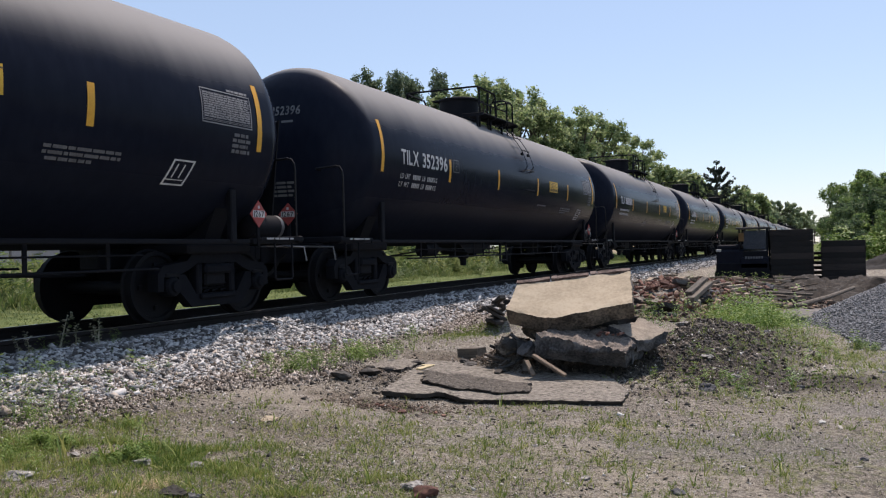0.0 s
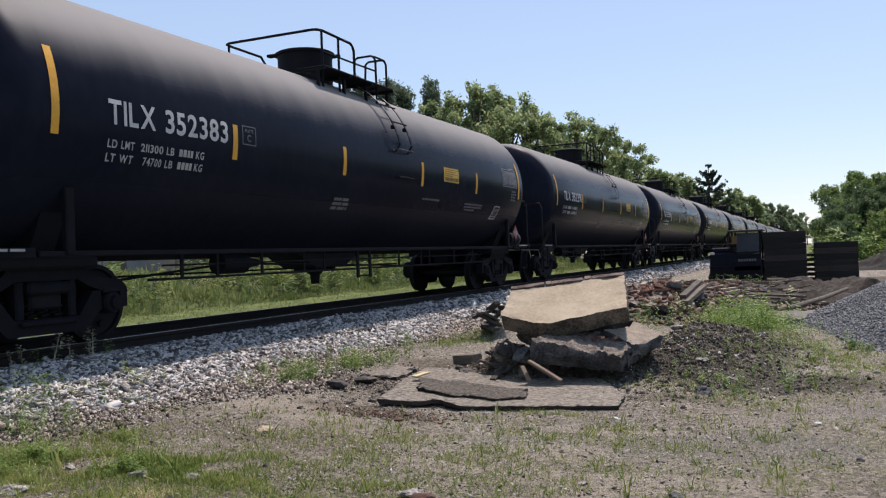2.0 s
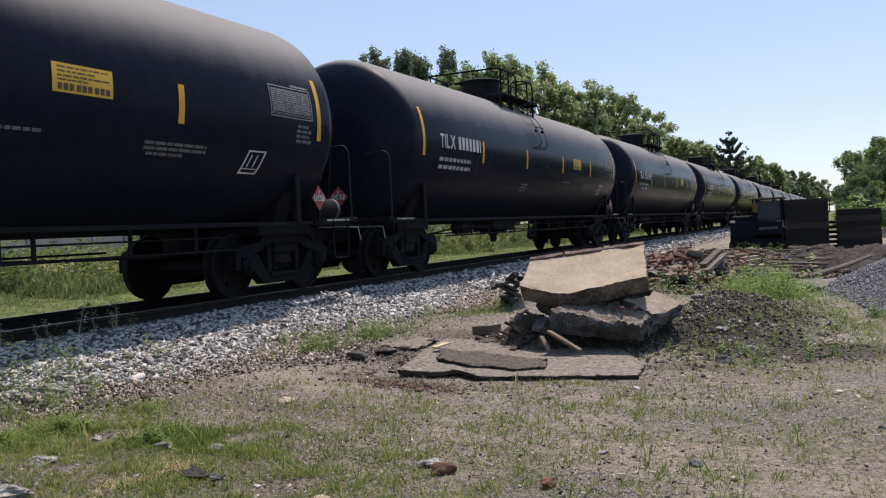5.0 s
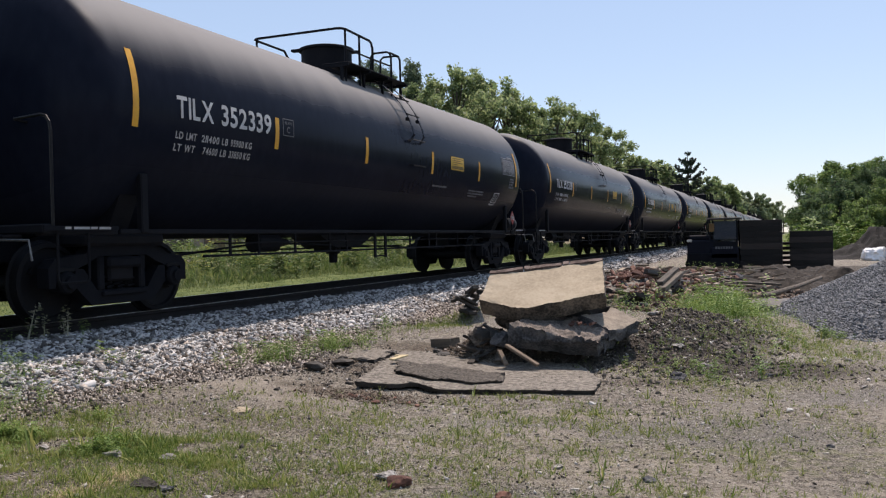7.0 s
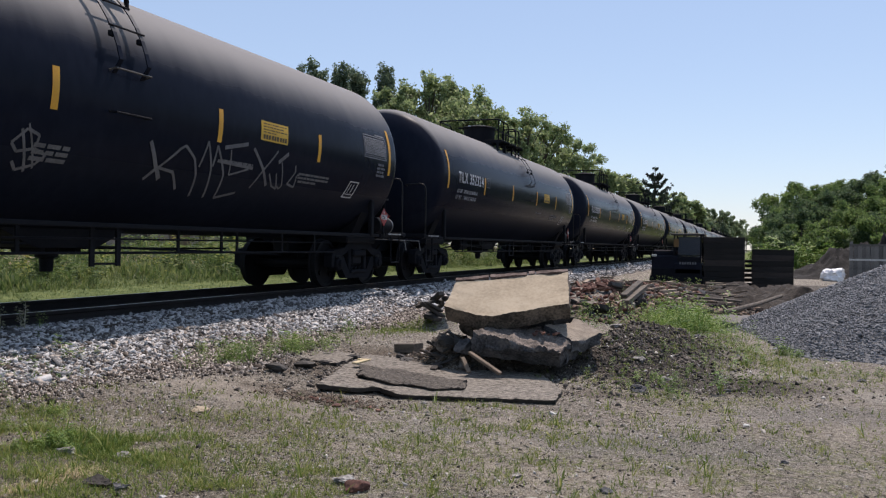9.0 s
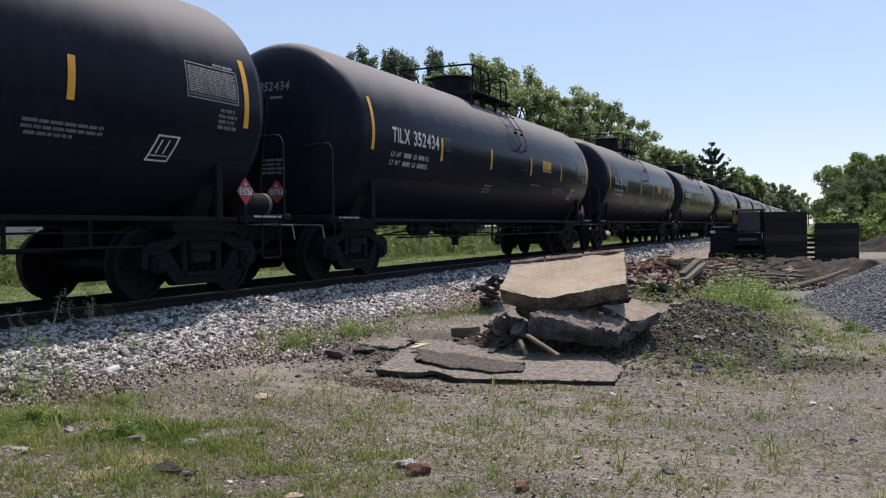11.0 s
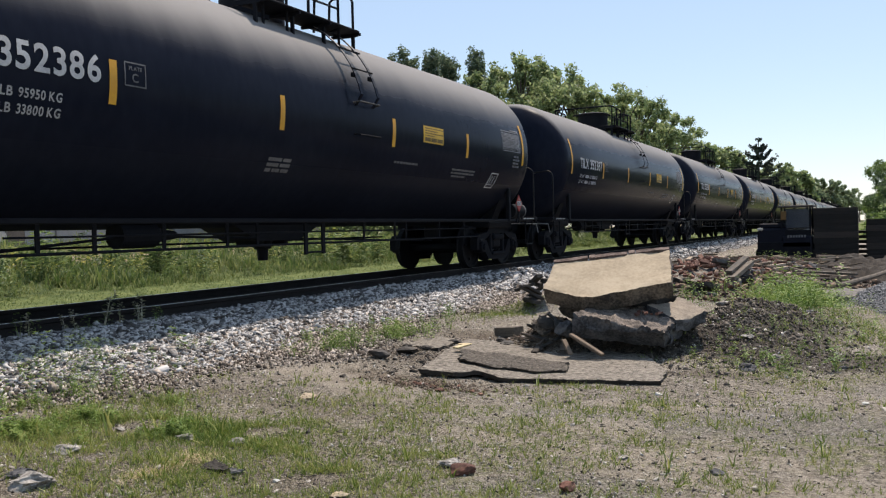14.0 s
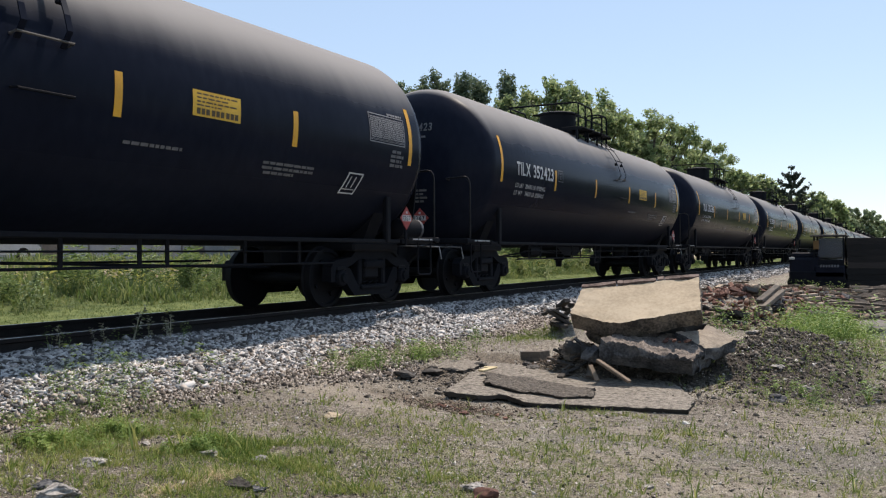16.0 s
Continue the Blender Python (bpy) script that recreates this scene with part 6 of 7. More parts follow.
tagged(part("mound_chips", mound_chips(), M_PEBBLE), "pale stone chips in a dark dirt mound", "stone chips", kind="stuff")
tagged(part("wood_splinters", splinters(), M_WOOD), "brown splinters of rotten wood by the rubble pile", "wood splinters", kind="stuff")
tagged(part("soil_clods", clods(), M_SOIL), "dark crumbled soil clods on a dirt mound", "soil", kind="stuff")

# ---- heap of blue-grey crushed stone ----
HEAP = (4.7, 17.8, 5.32, 2.42)


def heap_z(x, y):
    d = np.hypot(x - HEAP[0], y - HEAP[1])
    ang = np.arctan2(y - HEAP[1], x - HEAP[0])
    rad = HEAP[2] * (1 + 0.05 * np.sin(3 * ang + 1) + 0.03 * np.sin(7 * ang))
    return HEAP[3] * np.clip(1 - d / rad, 0, 1) ** 0.97


ha, hr = np.linspace(0, 2 * np.pi, 97)[:-1], np.linspace(0, 1, 40)
A_, R_ = np.meshgrid(ha, hr * HEAP[2] * 1.09, indexing="ij")
HX, HY = HEAP[0] + R_ * np.cos(A_), HEAP[1] + R_ * np.sin(A_)
HZ = heap_z(HX, HY) + 0.03 * np.sin(5 * HX) * np.sin(4.4 * HY) * (R_ < HEAP[2]) - 0.045
ii = np.arange(96 * 40).reshape(96, 40)
hf = np.stack([ii[:, :-1], ii[:, 1:], np.roll(ii, -1, 0)[:, 1:], np.roll(ii, -1, 0)[:, :-1]], -1).reshape(-1, 4)
heap_me = fast_mesh("gravel_heap", np.stack([HX, HY, HZ], -1).reshape(-1, 3), hf)
heap_me.shade_smooth()
heap = tagged(part("gravel_heap", heap_me, M_BLUESTONE), "large heap of blue-grey crushed stone", "gravel heap")
n = 64000
a_, r_ = rng.uniform(1.6, 4.9, n), HEAP[2] * 1.06 * np.sqrt(rng.uniform(0.02, 1, n))
px, py = HEAP[0] + r_ * np.cos(a_), HEAP[1] + r_ * np.sin(a_)
s_ = 0.0128 * rng.lognormal(0, 0.4, n)
bv, bf = chip_base(21)
tagged(part("loose_stone", scatter("loose_stone", bv, bf, np.stack([px, py, heap_z(px, py) + s_ * 0.12], 1), s_, rng, False, 0.5), M_BLUESTONE, heap), kind="stuff")

# ---- machine, timber stacks, tarpaulin, board fence ----
mc = thing("utility_vehicle", pose(-3.16, 37.0, 0.0), "dark blue utility vehicle with a glazed cab and grey roof", "vehicle")
part("body", Build().box((-0.45, 0, 0.98), (1.1, 1.5, 0.75), bev=0.08).box((0.45, 0, 0.8), (1.1, 1.6, 0.5), bev=0.06).box((-0.5, 0, 1.45), (0.9, 1.3, 0.2), bev=0.05), M_BLUE, mc)
part("lower_panel", Build().box((0.0, -0.05, 0.46), (2.02, 1.5, 0.72), bev=0.05), M_STEEL, mc)
for x in (-0.1, 0.95):
    for y in (-0.7, 0.7):
        part("cab_pillar", Build().box((x, y, 1.6), (0.07, 0.07, 1.15), bev=0.01), M_STEEL, mc)
part("door_panel", Build().box((0.43, -0.72, 1.12), (1.1, 0.05, 0.3), bev=0.01), M_STEEL, mc)
part("cab_post", Build().box((-0.02, -0.78, 1.84), (0.20, 0.05, 0.34), bev=0.01), M_ORANGE, mc, "amber door post")
part("window", Build().box((0.48, -0.71, 1.72), (0.86, 0.012, 0.72)), M_GLASS, mc, "dark tinted cab window")
part("window", Build().box((0.43, 0.70, 1.72), (0.96, 0.012, 0.8)), M_GLASS, mc, "dark tinted cab window")
part("roof", Build().box((0.42, 0, 2.2), (1.3, 1.7, 0.07), bev=0.02), M_DUSTSTEEL, mc, "grey roof panel")
lg = Build()
for k in range(7):
    lg.box((0.15 + k * 0.1, -0.80, 1.02), (0.07, 0.01, 0.10))
part("side_marking", lg, M_GREYTXT, mc, "pale marking bars")
for x in (-0.75, 0.1, 0.75):
    wl = part("wheel", Build().spin([(-0.72, 0.0), (-0.74, 0.30), (-0.68, 0.34), (-0.52, 0.34), (-0.48, 0.30), (-0.48, 0.0)], "y", 20, (x, 0, 0.34)), M_RUBBER, mc, smooth=True)
    part("hub", Build().spin([(-0.76, 0.0), (-0.76, 0.06), (-0.745, 0.10)], "y", 14, (x, 0, 0.34)), M_STEEL, wl)
part("headlamp", Build().box((-0.9, -0.76, 1.32), (0.2, 0.06, 0.1), bev=0.02), M_PALE, mc)


def timber_stack(name, x0, x1, y, h, rows_, label):
    st = thing(name, pose((x0 + x1) / 2, y, 0), label, "timber stack", "stacks of old timber")
    w = x1 - x0
    dz = h / rows_
    me = Build().box((0, 0, 0), (w, 0.23, dz * 0.985), bev=0.008).mesh("sleeper_end")
    me2 = Build().box((0, 0, 0), (0.12, 1.5, dz * 0.5), bev=0.01).mesh("spacer")
    z = 0.0
    for i in range(rows_):
        for k in range(6):
            part("timber", me, M_DARKWOOD, st, at=pose(rr.uniform(-0.025, 0.025), -0.62 + k * 0.25, z + dz * 0.5, 0, 0, rr.uniform(-0.6, 0.6)))
        z += dz
    return st


timber_stack("timber_stack", -2.10, -0.55, 37.0, 2.1, 9, "tall stack of dark old timbers beside the track")
timber_stack("timber_stack", -0.25, 1.32, 37.6, 1.62, 7, "lower stack of dark old timbers on dirt")
pal = thing("pallet_bundle", pose(-0.38, 38.6, 0.0), "bundle of dark pallets between two timber stacks", "pallets")
for k in range(6):
    part("pallet_board", Build().box((rr.uniform(-0.03, 0.03), 0, 0.12 + k * 0.2), (0.9, 1.1, 0.11), bev=0.01), M_DARKWOOD, pal)


def soil_heap(name, cx, cy, rx, ry, h, seed, material, label, category, crest=None, step_=0.09, lumps=0.45):
    """A lumpy heap of dug soil; crest bends its height along x."""
    nx_, ny_ = int(2 * rx / step_), int(2 * ry / step_)
    vs = []
    for i in range(nx_ + 1):
        for k in range(ny_ + 1):
            u, v = 2 * i / nx_ - 1, 2 * k / ny_ - 1
            x, y = cx + u * rx, cy + v * ry
            prof = max(0.0, 1 - v * v) ** 1.3 * (crest(x) if crest else max(0.0, 1 - u * u) ** 1.2)
            nz_ = noise.fractal(Vector((x * 0.9, y * 0.9, seed)), 0.75, 2.1, 5)
            vs.append((x, y, z_at(x, y) - 0.06 + h * prof * (1 + lumps * nz_) + 0.05 * nz_ * min(1.0, prof * 4)))
    fs = [(i * (ny_ + 1) + k, (i + 1) * (ny_ + 1) + k, (i + 1) * (ny_ + 1) + k + 1, i * (ny_ + 1) + k + 1) for i in range(nx_) for k in range(ny_)]
    me = bpy.data.meshes.new(name)
    me.from_pydata(vs, [], fs)
    me.shade_smooth()
    me.set_sharp_from_angle(angle=radians(30))
    return tagged(part(name, me, material), label, category)


soil_heap("dirt_bank", 8.8, 54.5, 8.0, 3.0, 2.4, 3, M_DUG, "dark bank of dug soil behind a fence", "dirt bank", crest=lambda x: float(np.interp(x, [0.8, 2.2, 3.4, 4.6, 6.5, 9, 15, 16.8], [0.0, 0.24, 0.42, 0.70, 0.92, 1.05, 1.0, 0.0])), step_=0.15, lumps=0.38)
soil_heap("soil_mound", 0.0, 31.5, 2.3, 2.2, 0.34, 5, M_DUGBROWN, "dark heap of dug soil before the timber stacks", "soil heap", lumps=0.9)
soil_heap("soil_mound", 1.6, 27.5, 1.9, 2.4, 0.52, 8, M_DUGBROWN, "dark heap of dug soil beside a gravel heap", "soil heap", lumps=0.8)
soil_heap("soil_mound", -0.6, 25.2, 1.5, 1.5, 0.30, 11, M_DUGBROWN, "low dark heap of dug soil", "soil heap", lumps=0.9)
tagged(rock("tarpaulin_heap", (1.5, 1.4, 1.1), 90, M_TARP, at=pose(3.85, 50, 0.22, 0, 0, 20), level=4, rough=0.16, flat=0.4), "heap covered by a white tarpaulin", "covered heap")
fence = thing("board_fence", pose(4.5, 50, 0), "grey weathered board fence behind the gravel heap", "fence", kind="structure")
bd = Build().box((0, 0, 0.98), (0.19, 0.035, 1.95), bev=0.006).mesh("fence_board")
for k in range(42):
    part("fence_board", bd, M_FENCE, fence, at=pose(0.1 + k * 0.2, -0.01 * k + rr.uniform(-0.008, 0.008), 0, 0, rr.uniform(-0.5, 0.5), 0))
for z in (1.15, 1.93):
    part("fence_rail", Build().box((4.2, -0.24, z), (8.4, 0.05, 0.09), Matrix.Rotation(radians(-2.9), 4, "Z")), M_PALE if z < 1.5 else M_FENCE, fence)
for k in range(4):
    part("fence_post", Build().box((0.1 + k * 2.7, 0.06 - 0.13 * k, 1.05), (0.14, 0.12, 2.1), bev=0.01), M_FENCE, fence)

# digging bucket held up beyond the heap
ex = thing("excavator", pose(8.75, 50, 0), "dark excavator with raised bucket beyond the gravel heap", "excavator")
part("bucket", Build().prism([(-2.15, 4.2), (-1.75, 4.75), (-1.2, 5.0), (-0.6, 4.9), (-0.5, 4.2), (-0.9, 3.75), (-1.5, 3.7)], -0.55, 0.55, "y"), M_STEEL, ex)
part("stick", Build().tube([(-0.8, 0, 4.8), (1.2, 0, 6.2), (2.4, 0, 6.9)], [0.18, 0.22, 0.2], 8), M_STEEL, ex)
part("boom", Build().tube([(2.2, 0, 6.9), (4.0, 0, 5.2), (5.0, 0, 1.6)], [0.2, 0.28, 0.3], 8), M_STEEL, ex)
part("house", Build().box((5.8, 0, 1.9), (2.6, 2.4, 1.3), bev=0.1).box((5.0, -0.7, 2.6), (1.3, 1.0, 1.2), bev=0.08), M_STEEL, ex)
part("crawler", Build().box((5.6, -0.9, 0.5), (3.2, 0.55, 0.95), bev=0.2).box((5.6, 0.9, 0.5), (3.2, 0.55, 0.95), bev=0.2), M_RUBBER, ex)

# ---- buildings beyond the track ----
def shed(name, x, y0, y1, h, tones, label, win=0):
    """A low shed with a wall of upright metal sheets facing the track."""
    s = thing(name, pose(x, (y0 + y1) / 2, 1.2), label, "shed")
    ln = y1 - y0
    part("wall", Build().box((0, 0, h / 2), (0.2, ln, h), bev=0.02).box((-5, ln / 2, h / 2), (10, 0.2, h)).box((-5, -ln / 2, h / 2), (10, 0.2, h)), M_ROOF, s)
    part("roof", Build().prism([(-10.4, h), (-5, h + 1.0), (0.5, h), (0.5, h - 0.12), (-5, h + 0.86), (-10.4, h - 0.12)], -ln / 2 - 0.3, ln / 2 + 0.3, "y"), M_ROOF, s)
    g = random.Random(int(ln * 10))
    y = -ln / 2 + 0.1
    while y < ln / 2 - 0.6:
        w = min(g.choice((0.8, 1.1, 1.9, 2.6)), ln / 2 - 0.1 - y)
        part("wall_sheet", Build().box((0.118, y + w / 2, h / 2 - 0.03), (0.03, w - 0.03, h - 0.1), bev=0.004), g.choice(tones), s)
        if g.random() < 0.4:
            part("wall_post", Build().box((0.16, y, h / 2), (0.06, 0.09, h)), M_ROOF, s)
        y += w
    for k in range(win):
        part("window", Build().box((0.15, -ln / 2 + 3 + k * 4.5, 1.6), (0.05, 1.1, 0.9)), M_GLASS, s)
    return s


shed("low_shed", -40, 26.5, 46, 2.3, (M_SIDING, M_SIDING, M_PALESHEET, M_BROWNWALL), "long low shed clad in faded grey-blue metal sheets")
shed("board_shed", -40, 49, 66, 2.2, (M_BROWNWALL, M_BROWNWALL, M_SIDING), "low shed with brown and grey sheet walls")


def parked_car(x, y, z):
    """A saloon seen side on beyond the field; its nose points along the track."""
    c = thing("parked_car", pose(x, y, z), "silver car parked beyond the field", "car")
    low = [(-2.2, 0.35), (-2.25, 0.7), (-2.1, 0.92), (-1.45, 0.98), (0.85, 0.98), (1.9, 0.86), (2.2, 0.68), (2.22, 0.35)]
    part("body", Build().prism(low, -0.85, 0.85, "x"), M_SILVER, c)
    part("cabin", Build().prism([(-1.6, 0.97), (-1.05, 1.38), (0.15, 1.42), (0.95, 0.97)], -0.72, 0.72, "x"), M_SILVER, c)
    for a, b in ((-1.3, -0.45), (-0.38, 0.55)):
        part("window", Build().prism([(a + 0.1, 1.0), (a + 0.28 if a < -1 else a, 1.33), (b - 0.05, 1.35 if b < 0 else 1.3), (b, 1.0)], 0.722, 0.735, "x"), M_GLASS, c)
    for yy in (-1.35, 1.35):
        w = part("wheel", Build().spin([(0.70, 0.0), (0.70, 0.30), (0.74, 0.33), (0.86, 0.33), (0.89, 0.29), (0.87, 0.20), (0.87, 0.0)], "x", 18, (0, yy, 0.33)), M_RUBBER, c, smooth=True)
        part("hub_cap", Build().spin([(0.875, 0.19), (0.895, 0.16), (0.90, 0.0)], "x", 14, (0, yy, 0.33)), M_SILVER, w)
    part("tail_lamp", Build().box((0.80, -2.2, 0.78), (0.14, 0.06, 0.14), bev=0.02), M_RED, c)
    return c


parked_car(-34.4, 22.4, z_at(-34.4, 22.4))

# ---- plants ----
LEAF_V = [(-0.5, 0, 0), (0, -0.28, 0.10), (0.5, 0, 0), (0, 0.28, 0.10)]
LEAF_F = [(0, 1, 2), (0, 2, 3)]


def crown(seed, blobs, leaves, leaf, jit=0.30, clump_=26):
    """Leaves in uneven clumps: blobs are centres with radii."""
    g = np.random.default_rng(seed)
    pos = []
    tot = sum(b[3] ** 2 for b in blobs)
    for x, y, z, r in blobs:
        n = int(leaves * r * r / tot)
        sub = max(4, int(n / clump_))
        d = g.normal(size=(sub, 3))
        d /= np.linalg.norm(d, axis=1)[:, None]
        c = np.array((x, y, z)) + d * (r * g.uniform(0.45, 1.05, sub) ** 0.6)[:, None] * (1, 1, 0.85)
        k = g.integers(0, sub, n)
        pos.append(c[k] + g.normal(0, r * jit * 0.6, (n, 3)))
    pos = np.concatenate(pos)
    return scatter("crown", LEAF_V, LEAF_F, pos, leaf * g.lognormal(0, 0.3, len(pos)), g)


def tree(name, x, y, h, seed, leaf_m, label, category="tree", group="trees beyond the track", kind="round", leaves=3600, leaf=0.34, wide=0.36):
    g = random.Random(seed)
    t = thing(name, pose(x, y, z_at(x, y) - 0.05, 0, 0, g.uniform(0, 360)), label, category, group)
    b = Build()
    b.tube([(0, 0, 0), (0.1, 0, h * 0.25), (0.0, 0.12, h * 0.55), (0.05, 0, h * 0.85)], [h * 0.022, h * 0.018, h * 0.012, h * 0.003], 8)
    blobs = []
    if kind == "round":
        for k in range(19):
            z = h * g.uniform(0.30, 0.93)
            rad = wide * h * math.sin(math.pi * min(max((z / h - 0.12) / 0.95, 0.05), 0.98)) * g.uniform(0.3, 0.95)
            a = k * 2.4 + g.uniform(-0.5, 0.5)
            blobs.append((rad * math.cos(a), rad * math.sin(a), z, h * g.uniform(0.055, 0.105)))
            b.tube([(0, 0, z * 0.6), (rad * 0.5 * math.cos(a), rad * 0.5 * math.sin(a), z * 0.82), (rad * math.cos(a), rad * math.sin(a), z)], [h * 0.008, h * 0.005, h * 0.002], 5)
        blobs.append((0, 0, h * 0.94, h * 0.06))
    elif kind == "airy":
        # boughs that each end in a flat tuft, with sky between them
        for k in range(34):
            z = h * (0.34 + 0.60 * (k + g.uniform(0, 1)) / 34)
            rad = wide * h * math.sin(math.pi * min(max((z / h - 0.10) / 0.98, 0.05), 0.97)) ** 0.45 * g.uniform(0.25, 1.1)
            a = k * 2.4 + g.uniform(-0.5, 0.5)
            r = h * g.uniform(0.028, 0.052)
            for q in range(3):
                blobs.append((rad * math.cos(a) + g.uniform(-1, 1) * r, rad * math.sin(a) + g.uniform(-1, 1) * r, z + g.uniform(-0.3, 0.3) * r, r * g.uniform(0.5, 0.9)))
            b.tube([(0, 0, z * 0.72), (rad * 0.5 * math.cos(a), rad * 0.5 * math.sin(a), z * 0.88), (rad * math.cos(a), rad * math.sin(a), z)], [h * 0.006, h * 0.004, h * 0.0015], 5)
        blobs.append((0, 0, h * 0.965, h * 0.035))
    elif kind == "poplar":
        # upright boughs close to the stem
        for k in range(36):
            foot = h * (0.18 + 0.60 * (k + g.uniform(0, 1)) / 36)
            tip = min(foot + h * g.uniform(0.16, 0.30), h * g.uniform(0.9, 1.0))
            a = k * 2.4
            lean_ = h * wide * (1.12 - 0.62 * tip / h) * g.uniform(0.25, 1.0)
            for q in range(6):
                w = 0.35 + 0.65 * q / 5
                blobs.append((lean_ * w * math.cos(a), lean_ * w * math.sin(a), foot + (tip - foot) * w, h * 0.030 * (1.25 - 0.5 * w)))
    elif kind == "bushy":
        for k in range(14):
            z = h * g.uniform(0.08, 0.9)
            rad = wide * h * math.sqrt(max(1 - (z / h) ** 2, 0.05)) * g.uniform(0.3, 1.0)
            a = k * 2.4 + g.uniform(-0.5, 0.5)
            blobs.append((rad * math.cos(a), rad * math.sin(a), z, h * g.uniform(0.10, 0.17)))
    part("trunk", b, M_BARK, t)
    part("crown", crown(seed, blobs, leaves, leaf, *((0.50, 10) if kind == "poplar" else (0.36, 12) if kind == "bushy" else (0.62, 9) if kind == "airy" else (0.30, 26) if leaf > 0.3 else (0.28, 32))), leaf_m, t)
    return t


def polar(az, dist):
    return -dist * math.sin(radians(az)), dist * math.cos(radians(az))


def top_at(el, dist):
    return 1.6 + dist * math.tan(radians(el)) - 0.25


# tall dark poplars, then broad trees along the far side of the track
for k, (az, el, w_) in enumerate(((28.8, 11.4, 0.105), (27.3, 11.6, 0.095), (26.1, 11.35, 0.085), (24.2, 11.4, 0.105), (29.9, 11.1, 0.10), (31.3, 10.9, 0.10))):
    d = 66 + 2 * (k % 3)
    tree("poplar_tree", *polar(az, d), top_at(el, d), 100 + k, M_LEAFDARK, "tall dark green poplar tree beyond the track", kind="poplar", leaves=20000, leaf=0.18, wide=w_)
for k, (az, el, d, w) in enumerate(((23.0, 10.2, 60, 0.19), (21.35, 11.05, 62, 0.21), (20.1, 10.7, 64, 0.18), (17.95, 10.15, 67, 0.19), (19.0, 9.6, 66, 0.19), (16.4, 8.8, 72, 0.18), (14.9, 8.9, 74, 0.18), (13.7, 8.5, 78, 0.17), (12.5, 7.6, 82, 0.18), (11.4, 6.9, 90, 0.2))):
    tree("leafy_tree", *polar(az, d), top_at(el, d), 120 + k, M_LEAF, "broad green leafy tree with an airy crown beyond the track", kind="airy", leaves=13000, leaf=0.22, wide=w)
for k, (az, el, d, w) in enumerate(((30.5, 8.5, 62, 0.4), (33, 8.0, 60, 0.4), (36, 7.0, 58, 0.4), (39.5, 7.0, 58, 0.4), (43.5, 6.5, 60, 0.4), (48, 6.5, 60, 0.4), (53, 6.5, 60, 0.4))):
    tree("leafy_tree", *polar(az, d), top_at(el, d), 131 + k, M_LEAF, "broad green leafy tree beyond the track", leaves=6000, leaf=0.27, wide=w)
for k, (az, el, d) in enumerate(((10.0, 4.9, 105), (9.2, 5.0, 110), (8.2, 4.4, 115), (5.6, 3.6, 130), (4.7, 3.6, 135), (4.0, 3.0, 140), (7.4, 3.9, 128))):
    tree("leafy_tree", *polar(az, d), top_at(el, d), 140 + k, M_LEAF, "broad green leafy tree beyond the track", leaves=6000, leaf=0.38)


def conifer(x, y, h, seed):
    g = random.Random(seed)
    t = thing("pine_tree", pose(x, y, 0.25), "tall dark pine tree with layered boughs", "tree", "trees beyond the track")
    b = Build().tube([(0, 0, 0), (0, 0, h * 0.5), (0, 0, h * 0.98)], [h * 0.02, h * 0.013, 0.03], 8)
    blobs = []
    for k in range(8):
        z = h * (0.26 + 0.68 * k / 8)
        rad = h * (0.17, 0.27, 0.30, 0.28, 0.24, 0.19, 0.13, 0.06)[k] + 0.2
        for q in range(6):
            a = q * 1.05 + k * 0.6 + g.uniform(-0.25, 0.25)
            e = rad * g.uniform(0.75, 1.1)
            rise = 0.30 + 0.05 * k
            b.tube([(0, 0, z), (e * 0.5 * math.cos(a), e * 0.5 * math.sin(a), z + e * 0.08), (e * math.cos(a), e * math.sin(a), z + e * rise)], [0.05, 0.03, 0.012], 4)
            for w in (0.35, 0.52, 0.68, 0.84, 1.0):
                blobs.append((e * w * math.cos(a), e * w * math.sin(a), z + e * rise * w * w, 0.0215 * h * (1.25 - 0.4 * w)))
    blobs.append((0, 0, h * 0.97, 0.03 * h))
    part("trunk", b, M_BARK, t)
    part("crown", crown(seed, blobs, 34000, 0.14, 0.36), M_NEEDLE, t)
    return t


conifer(*polar(6.4, 112), top_at(5.35, 112), 160)
# far woods closing the line of the track
for k, (az, el, d) in enumerate(((3.3, 2.3, 255), (2.75, 2.55, 262), (2.1, 2.35, 266), (1.6, 2.1, 300), (1.1, 1.7, 480), (0.75, 1.65, 540), (0.35, 1.15, 560), (3.9, 2.4, 240))):
    tree("far_tree", *polar(az, d), top_at(el, d), 170 + k, M_LEAFFAR, "distant green tree by the line", leaves=3600, leaf=0.7, wide=0.4)

# low hedge beyond the verge
for k in range(11):
    az, d = 22.5 + k * 1.05, 52 + 3 * (k % 3)
    tree("hedge_bush", *polar(az, d), 3.0 + 0.7 * (k % 2), 230 + k, M_LEAF, "leafy green hedge bush beyond the verge", "bush", "bushes of the hedge", kind="bushy", leaves=3000, leaf=0.24, wide=0.55)


# wooded bank: a hillside with a close canopy
def bank_top(az):
    return float(np.interp(-az, [0.0, 0.2, 0.8, 1.5, 2.9, 5.2, 7.0, 8.6, 11, 16, 30], [2.5, 3.05, 3.7, 4.0, 4.3, 4.65, 5.1, 5.75, 6.4, 6.9, 7.0]))


